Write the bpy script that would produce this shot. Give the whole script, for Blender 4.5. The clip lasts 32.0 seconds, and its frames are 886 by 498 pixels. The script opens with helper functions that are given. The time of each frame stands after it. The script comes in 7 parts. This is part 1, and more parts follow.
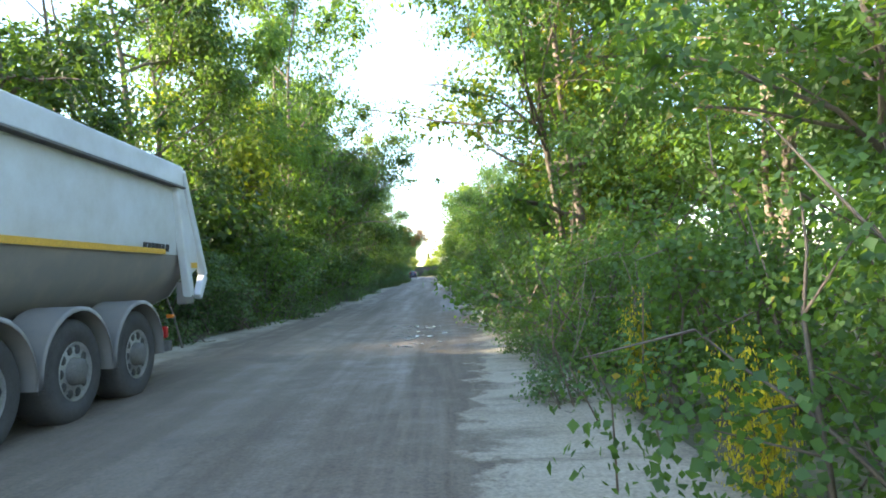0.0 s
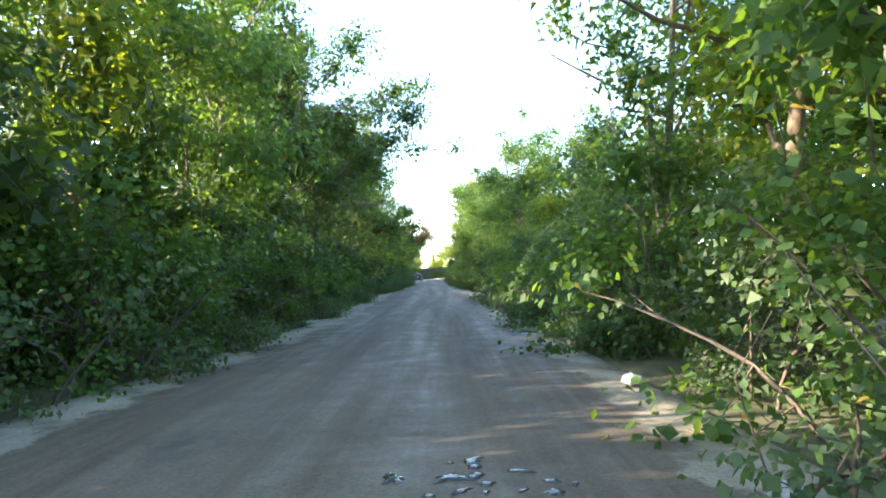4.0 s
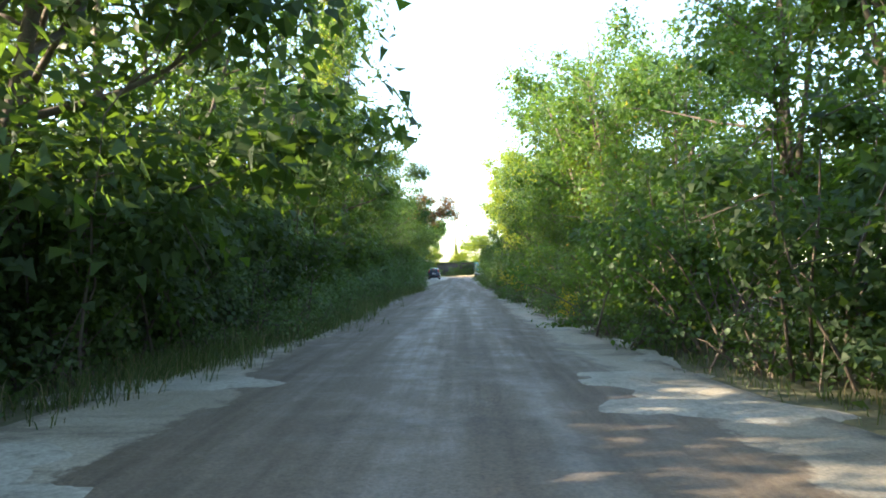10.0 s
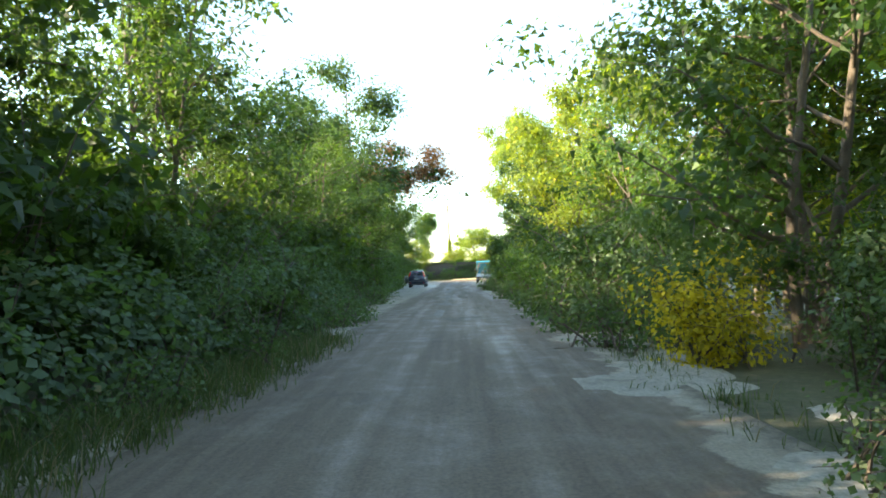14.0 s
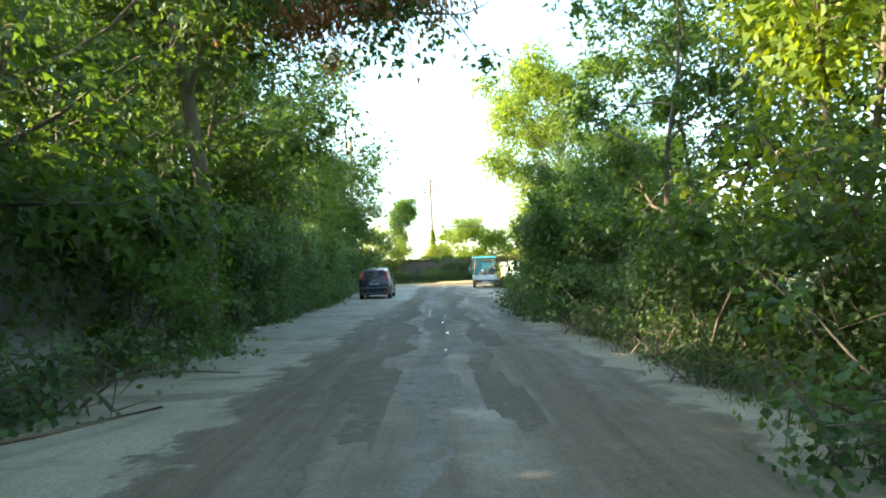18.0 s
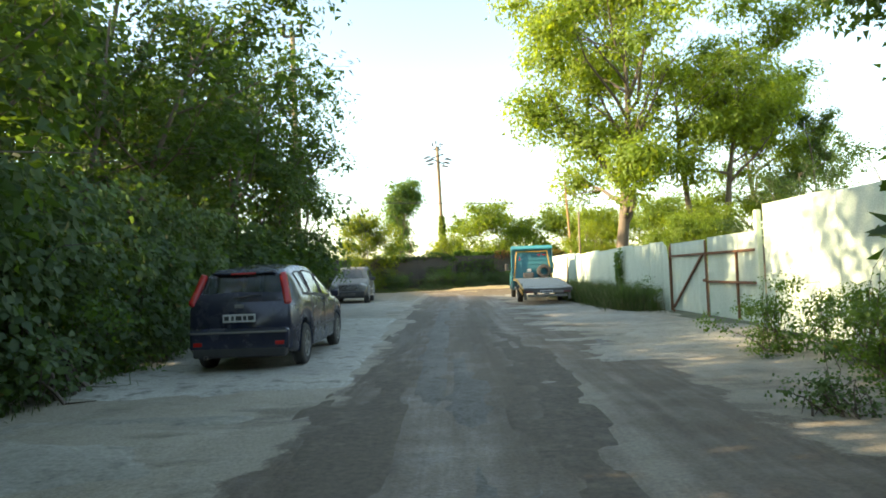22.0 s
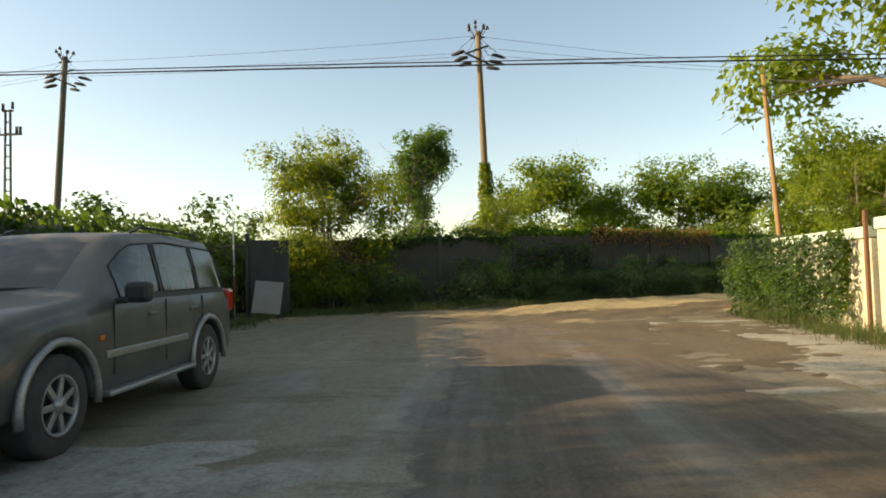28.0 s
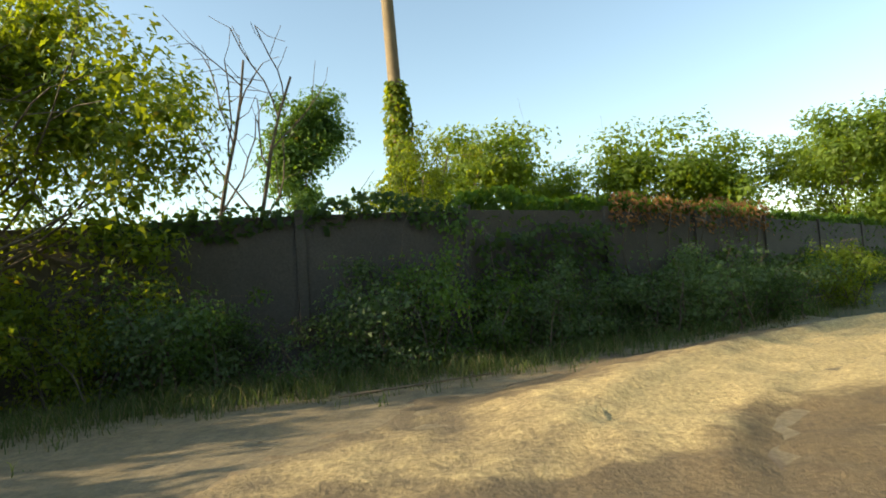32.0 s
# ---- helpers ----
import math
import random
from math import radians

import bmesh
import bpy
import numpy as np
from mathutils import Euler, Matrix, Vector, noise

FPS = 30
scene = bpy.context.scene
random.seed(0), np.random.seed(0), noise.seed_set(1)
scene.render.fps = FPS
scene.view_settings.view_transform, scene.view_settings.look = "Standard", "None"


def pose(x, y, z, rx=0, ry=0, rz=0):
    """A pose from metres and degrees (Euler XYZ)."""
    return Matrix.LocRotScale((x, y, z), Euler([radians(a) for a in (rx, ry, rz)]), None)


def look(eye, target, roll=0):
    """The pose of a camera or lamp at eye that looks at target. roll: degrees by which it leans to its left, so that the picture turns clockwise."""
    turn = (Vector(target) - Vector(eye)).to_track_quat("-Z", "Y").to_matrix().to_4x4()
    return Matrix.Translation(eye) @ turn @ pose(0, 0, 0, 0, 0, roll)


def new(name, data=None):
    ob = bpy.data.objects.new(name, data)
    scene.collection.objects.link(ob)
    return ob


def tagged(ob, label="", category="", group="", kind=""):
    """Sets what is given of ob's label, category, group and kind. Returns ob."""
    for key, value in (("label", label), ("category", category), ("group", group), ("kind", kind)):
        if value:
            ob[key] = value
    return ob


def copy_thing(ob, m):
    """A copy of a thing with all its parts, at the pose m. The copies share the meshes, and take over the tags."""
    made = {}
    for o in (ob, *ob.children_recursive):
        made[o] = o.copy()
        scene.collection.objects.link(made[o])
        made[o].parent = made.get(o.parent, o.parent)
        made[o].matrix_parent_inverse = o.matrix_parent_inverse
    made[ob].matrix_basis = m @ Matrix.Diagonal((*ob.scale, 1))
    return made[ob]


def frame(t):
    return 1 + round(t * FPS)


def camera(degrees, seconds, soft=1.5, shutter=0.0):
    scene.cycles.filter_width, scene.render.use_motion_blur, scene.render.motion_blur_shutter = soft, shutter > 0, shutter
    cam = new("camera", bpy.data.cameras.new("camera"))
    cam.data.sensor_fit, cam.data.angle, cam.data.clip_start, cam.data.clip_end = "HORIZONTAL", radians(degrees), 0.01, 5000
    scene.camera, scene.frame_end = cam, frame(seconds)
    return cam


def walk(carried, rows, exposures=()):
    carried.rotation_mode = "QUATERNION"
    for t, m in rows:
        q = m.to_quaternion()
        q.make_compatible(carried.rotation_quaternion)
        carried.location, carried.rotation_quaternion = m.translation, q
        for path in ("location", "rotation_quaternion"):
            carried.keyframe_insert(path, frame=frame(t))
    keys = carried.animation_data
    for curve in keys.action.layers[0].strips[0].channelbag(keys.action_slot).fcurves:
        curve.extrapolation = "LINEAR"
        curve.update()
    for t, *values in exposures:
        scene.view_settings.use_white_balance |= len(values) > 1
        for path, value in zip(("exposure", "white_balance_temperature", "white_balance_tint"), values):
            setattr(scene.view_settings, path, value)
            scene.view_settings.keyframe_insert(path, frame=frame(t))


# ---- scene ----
cam = camera(71.0, 32.0, soft=1.8)
PATH = [
    (0.0, (1.536, 5.846, 1.370), (1.561, 15.840, 1.728), -2.17),
    (0.5, (1.370, 6.755, 1.363), (0.745, 16.731, 1.665), -2.31),
    (1.0, (1.202, 7.677, 1.355), (0.199, 17.623, 1.644), -2.01),
    (1.5, (1.027, 8.703, 1.351), (-0.085, 18.638, 1.593), -2.00),
    (2.0, (0.892, 9.853, 1.343), (-0.074, 19.802, 1.633), -1.65),
    (2.5, (0.796, 11.294, 1.343), (0.062, 21.265, 1.524), -1.65),
    (3.0, (0.749, 12.917, 1.335), (0.277, 22.904, 1.529), -1.59),
    (3.5, (0.741, 14.819, 1.322), (0.616, 24.812, 1.676), -1.61),
    (5.5, (0.445, 25.383, 1.366), (0.482, 35.373, 1.815), -2.81),
    (6.0, (0.393, 28.376, 1.352), (0.311, 38.363, 1.846), -3.03),
    (6.5, (0.302, 31.530, 1.350), (0.133, 41.519, 1.783), -3.15),
    (7.0, (0.194, 34.577, 1.351), (0.013, 44.563, 1.835), -2.94),
    (7.5, (0.096, 37.719, 1.355), (-0.106, 47.704, 1.863), -2.75),
    (8.0, (-0.058, 40.765, 1.353), (-0.251, 50.752, 1.811), -2.12),
    (8.5, (-0.171, 43.945, 1.349), (-0.347, 53.929, 1.876), -1.83),
    (9.0, (-0.248, 47.099, 1.345), (-0.425, 57.086, 1.821), -2.05),
    (9.5, (-0.376, 50.393, 1.345), (-0.645, 60.378, 1.825), -1.79),
    (10.0, (-0.502, 53.839, 1.331), (-0.851, 63.827, 1.671), -0.60),
    (10.5, (-0.547, 57.408, 1.338), (-0.964, 67.380, 1.958), -0.60),
    (11.0, (-0.535, 61.091, 1.337), (-0.967, 71.072, 1.771), -1.33),
    (11.5, (-0.548, 64.822, 1.338), (-0.962, 74.807, 1.715), -1.71),
    (12.0, (-0.601, 68.609, 1.343), (-0.989, 78.591, 1.798), -1.69),
    (12.5, (-0.647, 72.354, 1.348), (-1.002, 82.338, 1.794), -1.26),
    (13.0, (-0.705, 76.013, 1.343), (-1.020, 86.000, 1.749), -1.21),
    (13.5, (-0.768, 79.573, 1.352), (-1.056, 89.559, 1.799), -1.44),
    (14.0, (-0.884, 83.042, 1.360), (-1.137, 93.032, 1.731), -2.12),
    (14.5, (-0.973, 86.491, 1.358), (-1.155, 96.481, 1.742), -2.18),
    (16.5, (-1.255, 99.557, 1.350), (-1.403, 109.548, 1.739), -1.48),
    (17.0, (-1.318, 102.641, 1.351), (-1.381, 112.633, 1.753), -1.82),
    (17.5, (-1.335, 105.520, 1.349), (-1.348, 115.513, 1.729), -1.56),
    (18.0, (-1.390, 108.282, 1.348), (-1.355, 118.276, 1.714), -1.42),
    (18.5, (-1.438, 111.107, 1.345), (-1.410, 121.102, 1.677), -1.16),
    (19.0, (-1.463, 113.981, 1.355), (-1.444, 123.973, 1.751), -1.15),
    (19.5, (-1.439, 116.860, 1.357), (-1.463, 126.854, 1.711), -1.61),
    (20.0, (-1.424, 119.677, 1.359), (-1.461, 129.668, 1.799), -2.11),
    (20.5, (-1.458, 122.445, 1.363), (-1.528, 132.436, 1.767), -2.44),
    (21.0, (-1.527, 125.226, 1.361), (-1.618, 135.218, 1.740), -2.01),
    (21.5, (-1.629, 127.963, 1.360), (-1.730, 137.955, 1.740), -2.06),
    (22.0, (-1.713, 130.762, 1.354), (-1.828, 140.753, 1.756), -2.16),
    (22.5, (-1.805, 133.310, 1.335), (-1.919, 143.302, 1.727), -2.48),
    (23.0, (-1.878, 135.862, 1.314), (-1.972, 145.854, 1.703), -2.64),
    (23.5, (-1.876, 138.235, 1.321), (-1.954, 148.227, 1.720), -3.19),
    (24.0, (-1.881, 140.545, 1.321), (-1.979, 150.537, 1.712), -3.14),
    (24.5, (-1.898, 142.729, 1.325), (-2.041, 152.721, 1.690), -3.09),
    (25.0, (-1.905, 144.915, 1.333), (-2.109, 154.906, 1.706), -3.09),
    (25.5, (-1.964, 147.073, 1.336), (-2.215, 157.061, 1.749), -2.61),
    (27.5, (-2.502, 156.256, 1.357), (-3.007, 166.232, 1.836), -1.85),
    (28.0, (-2.691, 158.367, 1.348), (-3.319, 168.339, 1.754), -1.62),
    (28.5, (-2.914, 160.256, 1.343), (-3.653, 170.221, 1.751), -0.76),
    (29.0, (-3.148, 162.084, 1.342), (-3.992, 172.037, 1.815), -0.47),
    (29.5, (-3.308, 163.764, 1.346), (-4.206, 173.712, 1.835), -0.25),
    (30.0, (-3.415, 165.459, 1.341), (-4.303, 175.409, 1.815), 0.12),
    (30.5, (-3.496, 167.138, 1.345), (-4.148, 177.108, 1.770), -0.39),
    (31.0, (-3.410, 169.076, 1.355), (-3.613, 179.062, 1.860), -1.00),
    (31.5, (-3.159, 171.090, 1.358), (-2.860, 181.062, 2.040), -2.95),
    (32.0, (-2.833, 173.055, 1.358), (-1.997, 183.000, 1.985), -4.20),
]
walk(cam, [(t, look(eye, target, roll)) for t, eye, target, roll in PATH],
     exposures=[(0, 2.95, 6300, 11), (3, 2.9, 6200, 11), (6, 2.95, 6200, 11), (8, 2.95, 6200, 12), (9, 2.75, 6400, 11), (11, 2.85, 6600, 7), (12.5, 2.88, 6700, 4), (14, 2.72, 6800, 4), (17, 2.68, 6900, -3), (18.5, 2.6, 7000, 0), (20, 2.4, 7000, 4), (22, 2.05, 7700, 5), (24, 1.55, 8400, 6), (25.5, 1.3, 8500, 7), (28, 0.85, 8200, 9), (30, 0.9, 8000, 8), (32, 1.15, 7500, 2)])

# world: clear morning sky, low sun from the left
SUN_AZ, SUN_EL = 97.0, 20.0
world = bpy.data.worlds.new("sky")
scene.world = world
world.use_nodes = True
wn = world.node_tree.nodes
sky = wn.new("ShaderNodeTexSky")
sky.sky_type, sky.sun_disc = "NISHITA", False
sky.sun_elevation, sky.sun_rotation = radians(SUN_EL), radians(-SUN_AZ)
sky.air_density, sky.dust_density, sky.ozone_density = 1.0, 0.8, 1.0
wn["Background"].inputs[1].default_value = 0.15
world.node_tree.links.new(sky.outputs[0], wn["Background"].inputs[0])
sun = new("sun", bpy.data.lights.new("sun", "SUN"))
sun.data.energy, sun.data.angle, sun.data.color = 4.4, radians(0.6), (1.0, 0.83, 0.62)
a, e = radians(SUN_AZ), radians(SUN_EL)
sun.matrix_world = look((-math.sin(a) * math.cos(e) * 300, math.cos(a) * math.cos(e) * 300 + 90, math.sin(e) * 300), (0, 90, 0))


# materials
def material(name, rough=0.7, metal=0.0):
    m = bpy.data.materials.new(name)
    m.use_nodes = True
    b = m.node_tree.nodes["Principled BSDF"]
    b.inputs["Roughness"].default_value, b.inputs["Metallic"].default_value = rough, metal
    return m, m.node_tree, b


def node(nt, kind, **values):
    n = nt.nodes.new("ShaderNode" + kind)
    for k, v in values.items():
        if k in n.inputs:
            n.inputs[k].default_value = v
    return n


def noise_fac(nt, scale, detail=4.0, rough=0.6, coord="Object", stretch=None):
    tc = nt.nodes.new("ShaderNodeTexCoord")
    out = tc.outputs[coord]
    if stretch:
        mp = nt.nodes.new("ShaderNodeMapping")
        mp.inputs["Scale"].default_value = stretch
        nt.links.new(out, mp.inputs[0])
        out = mp.outputs[0]
    n = node(nt, "TexNoise", Scale=scale, Detail=detail, Roughness=rough)
    nt.links.new(out, n.inputs["Vector"])
    return n.outputs["Fac"]


def ramp(nt, fac, *stops):
    r = nt.nodes.new("ShaderNodeValToRGB")
    el = r.color_ramp.elements
    while len(el) < len(stops):
        el.new(0.5)
    for s, (p, c) in zip(el, stops):
        s.position, s.color = p, (*c, 1)
    nt.links.new(fac, r.inputs[0])
    return r.outputs[0]


def mix(nt, fac, c1, c2, kind="MIX"):
    m = nt.nodes.new("ShaderNodeMix")
    m.data_type, m.blend_type = "RGBA", kind
    for v, i in ((fac, 0), (c1, 6), (c2, 7)):
        if isinstance(v, (int, float)):
            m.inputs[i].default_value = v
        elif isinstance(v, tuple):
            m.inputs[i].default_value = (*v, 1)
        else:
            nt.links.new(v, m.inputs[i])
    return m.outputs[2]


def math_node(nt, op, p, q=0.0, clamp=False):
    n = nt.nodes.new("ShaderNodeMath")
    n.operation, n.use_clamp = op, clamp
    for v, i in ((p, 0), (q, 1)):
        if isinstance(v, (int, float)):
            n.inputs[i].default_value = v
        else:
            nt.links.new(v, n.inputs[i])
    return n.outputs[0]


def bump(nt, b, fac, strength=0.3, dist=0.02):
    n = node(nt, "Bump", Strength=strength, Distance=dist)
    nt.links.new(fac, n.inputs["Height"])
    nt.links.new(n.outputs[0], b.inputs["Normal"])


def surface(name, c1, c2, scale=6.0, rough=0.75, metal=0.0, fine=60.0, bumps=0.2, c3=None, wear=0.62, coord="Object", stretch=None):
    """Two-scale surface: broad stains between c1 and c2, fine grain, spots of c3."""
    m, nt, b = material(name, rough, metal)
    big, small = noise_fac(nt, scale, 5, 0.6, coord, stretch), noise_fac(nt, fine, 3, 0.6, coord)
    col = mix(nt, big, c1, c2)
    col = mix(nt, 0.35, col, ramp(nt, small, (0.3, (0.25, 0.25, 0.25)), (0.7, (0.85, 0.85, 0.85))), "OVERLAY")
    if c3:
        spot = ramp(nt, noise_fac(nt, scale * 2.3, 8, 0.7, coord), (wear, (0, 0, 0)), (min(wear + 0.08, 1), (1, 1, 1)))
        col = mix(nt, spot, col, c3)
    nt.links.new(col, b.inputs["Base Color"])
    if bumps:
        bump(nt, b, small, bumps, 0.01)
    return m


def leafy(name, dark, light, glow, spread=0.5, dead=None, dead_at=0.9):
    """Leaves: matt front with thin translucent blade, tint by leaf and by plant."""
    m, nt, b = material(name, 0.55)
    b.inputs["Specular IOR Level"].default_value = 0.35
    geo, info = nt.nodes.new("ShaderNodeNewGeometry"), nt.nodes.new("ShaderNodeObjectInfo")
    plant = noise_fac(nt, 0.55, 2, 0.5)
    t = math_node(nt, "ADD", math_node(nt, "MULTIPLY", geo.outputs["Random Per Island"], spread),
                  math_node(nt, "MULTIPLY", math_node(nt, "ADD", plant, info.outputs["Random"]), (1 - spread) * 0.5))
    col = ramp(nt, t, (0.2, dark), (0.75, light))
    glo = ramp(nt, t, (0.2, tuple(v * 0.65 for v in glow)), (0.8, glow))
    if dead:
        pick = ramp(nt, geo.outputs["Random Per Island"], (dead_at, (0, 0, 0)), (min(1, dead_at + 0.02), (1, 1, 1)))
        col, glo = mix(nt, pick, col, dead), mix(nt, pick, glo, dead)
    nt.links.new(col, b.inputs["Base Color"])
    tr, mx = nt.nodes.new("ShaderNodeBsdfTranslucent"), nt.nodes.new("ShaderNodeMixShader")
    nt.links.new(glo, tr.inputs[0])
    mx.inputs[0].default_value = 0.48
    nt.links.new(b.outputs[0], mx.inputs[1])
    nt.links.new(tr.outputs[0], mx.inputs[2])
    nt.links.new(mx.outputs[0], nt.nodes["Material Output"].inputs[0])
    return m


LEAF = leafy("leaf_green", (0.028, 0.068, 0.022), (0.085, 0.16, 0.04), (0.20, 0.34, 0.025), 0.5, (0.34, 0.24, 0.04), 0.985)
LEAF_WARM = leafy("leaf_yellow_green", (0.055, 0.10, 0.014), (0.15, 0.21, 0.03), (0.42, 0.50, 0.02), 0.6, (0.50, 0.38, 0.03), 0.975)
LEAF_BRIGHT = leafy("leaf_bright_green", (0.05, 0.10, 0.018), (0.14, 0.21, 0.03), (0.42, 0.53, 0.025), 0.6)
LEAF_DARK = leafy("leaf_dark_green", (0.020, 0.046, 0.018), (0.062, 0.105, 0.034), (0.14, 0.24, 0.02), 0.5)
LEAF_IVY = leafy("leaf_dusty_ivy", (0.045, 0.085, 0.042), (0.13, 0.185, 0.09), (0.17, 0.29, 0.04), 0.6, (0.34, 0.27, 0.10), 0.985)
LEAF_BROWN = leafy("leaf_dead_brown", (0.18, 0.085, 0.03), (0.40, 0.21, 0.09), (0.40, 0.19, 0.05), 0.7)
LEAF_YELLOW = leafy("leaf_yellow", (0.20, 0.22, 0.02), (0.62, 0.52, 0.03), (0.85, 0.68, 0.03), 0.8)
GRASS = leafy("grass_blade", (0.03, 0.06, 0.02), (0.095, 0.13, 0.04), (0.16, 0.22, 0.05), 0.7, (0.26, 0.22, 0.11), 0.88)
BARK = surface("bark", (0.07, 0.055, 0.04), (0.17, 0.135, 0.10), 5, 0.9, fine=45, bumps=0.8, stretch=(1, 1, 0.25))
BARK_PALE = surface("bark_pale", (0.10, 0.073, 0.048), (0.21, 0.16, 0.105), 5, 0.9, fine=45, bumps=0.8, stretch=(1, 1, 0.25))

# mesh helpers
def part(name, bm, mat, parent=None, label=""):
    me = bpy.data.meshes.new(name)
    bm.to_mesh(me)
    bm.free()
    me.materials.append(mat)
    ob = new(name, me)
    if parent:
        ob.parent = parent
    if label:
        ob["label"] = label
    return ob


def thing(name, m, label, category, group="", kind=""):
    ob = new(name)
    ob.empty_display_size = 0.2
    ob.matrix_world = m
    return tagged(ob, label, category, group, kind)


def raw_mesh(name, verts, faces, mat, parent=None, label="", smooth=False):
    """A mesh from arrays: verts (n, 3), faces (m, k) with k corners each."""
    me = bpy.data.meshes.new(name)
    verts, faces = np.asarray(verts, np.float32), np.asarray(faces, np.int32)
    k = faces.shape[1]
    me.vertices.add(len(verts))
    me.vertices.foreach_set("co", verts.ravel())
    me.loops.add(faces.size)
    me.loops.foreach_set("vertex_index", faces.ravel())
    me.polygons.add(len(faces))
    me.polygons.foreach_set("loop_start", np.arange(0, faces.size, k, dtype=np.int32))
    if smooth:
        me.polygons.foreach_set("use_smooth", np.ones(len(faces), bool))
    me.update(calc_edges=True)
    me.materials.append(mat)
    ob = new(name, me)
    if parent:
        ob.parent = parent
    if label:
        ob["label"] = label
    return ob


def unit(v):
    return v / np.maximum(np.linalg.norm(v, axis=-1, keepdims=True), 1e-6)


def leaf_arrays(rng, centres, out, size, droop=0.35, slim=0.42, plain=False):
    """A folded blade at each centre, a single spray where plain; out: the way it faces."""
    n = len(centres)
    nrm = unit(out + rng.normal(0, 0.55, (n, 3)) + np.array([0, 0, 0.35]))
    tip = rng.normal(0, 1, (n, 3)) + out * 0.5 - np.array([0, 0, droop * 2])
    tip = unit(tip - nrm * (tip * nrm).sum(1)[:, None])
    side = np.cross(nrm, tip)
    ln = (size * rng.uniform(0.65, 1.25, n))[:, None]
    mid = centres + tip * ln * 0.45 + nrm * ln * 0.10
    if plain:
        wide = side * ln * slim * rng.uniform(0.7, 1.25, (n, 1))
        v = np.stack([centres + wide, centres + tip * ln + wide * rng.uniform(-0.5, 0.5, (n, 1)), centres - wide], 1).reshape(-1, 3)
        return v, np.arange(n * 3).reshape(-1, 3)
    v = np.stack([centres, mid + side * ln * slim, centres + tip * ln, mid - side * ln * slim], 1).reshape(-1, 3)
    i = np.arange(n)[:, None] * 4
    f = np.stack([i + [0, 1, 2], i + [0, 2, 3]], 1).reshape(-1, 3)
    return v, f


def tube_arrays(paths, sides=5):
    """Tapered tubes along lists of (point, radius)."""
    vs, fs, base, most = [], [], 0, sides
    for path in paths:
        sides = most if most < 5 or path[0][1] > 0.03 else 3
        ang = np.linspace(0, 2 * np.pi, sides, endpoint=False)
        pts = np.array([p for p, _ in path], float)
        tang = unit(np.gradient(pts, axis=0))
        for (p, r), t in zip(path, tang):
            u = unit(np.cross(t, [0.31, 0.95, 0.05] if abs(t[1]) < 0.9 else [1, 0, 0]))
            w = np.cross(t, u)
            vs.append(np.array(p) + r * (np.cos(ang)[:, None] * u + np.sin(ang)[:, None] * w))
        for k in range(len(path) - 1):
            for s in range(sides):
                q = base + k * sides
                fs.append((q + s, q + (s + 1) % sides, q + sides + (s + 1) % sides, q + sides + s))
        base += len(path) * sides
    return np.concatenate(vs), np.array(fs)


def limb(rng, start, way, length, r0, r1, steps=5, wob=0.12, rise=0.0):
    p, d, path = np.array(start, float), unit(np.array(way, float)), []
    for k in range(steps + 1):
        path.append((p.copy(), r0 + (r1 - r0) * k / steps))
        d = unit(d + rng.normal(0, wob, 3) + np.array([0, 0, rise]))
        p = p + d * length / steps
    return path, d


def grow(seed, height, spread, clear=0.2, trunks=1, limbs=9, lean=0.05, girth=0.13, upright=0.5):
    """Limbs and twig ends of a broadleaf tree."""
    rng = np.random.default_rng(seed)
    paths, tips = [], []
    for k in range(trunks):
        a0 = rng.uniform(0, 6.28)
        off = np.array([math.cos(a0), math.sin(a0), 0]) * (0.35 * girth / 0.13 if trunks > 1 else 0)
        way = np.array([math.cos(a0) * lean * (2.2 if trunks > 1 else 1), math.sin(a0) * lean * (2.2 if trunks > 1 else 1), 1])
        stem, _ = limb(rng, off + [0, 0, -0.15], way, height * rng.uniform(0.82, 0.95), girth, 0.025, 8, 0.06)
        paths.append(stem)
        for j in range(limbs):
            h = clear + (1 - clear) * (j + rng.uniform(0, 0.9)) / limbs
            q = min(h, 0.97) * 8
            i = min(int(q), 7)
            p = stem[i][0] * (1 - q + i) + stem[i + 1][0] * (q - i)
            r = stem[i][1] * 0.55
            az = rng.uniform(0, 6.28)
            reach = spread * (0.45 + 0.75 * math.sin(math.pi * min(1, (h - clear) / (1 - clear) * 0.85 + 0.12))) * rng.uniform(0.7, 1.15)
            br, d = limb(rng, p, (math.cos(az), math.sin(az), upright * rng.uniform(0.5, 1.6)), reach, r, 0.012, 5, 0.16, 0.03)
            paths.append(br)
            for s in (2, 3, 4, 5):
                tips.append((br[s][0], 0.35 + 0.12 * s))
                tw, _ = limb(rng, br[s][0], d + rng.normal(0, 0.7, 3), reach * rng.uniform(0.25, 0.5), br[s][1] * 0.6, 0.006, 2, 0.2)
                paths.append(tw)
                tips.append((tw[-1][0], 0.6))
                tips.append((tw[1][0], 0.5))
        tips.append((stem[-1][0], 0.6))
    return rng, paths, tips


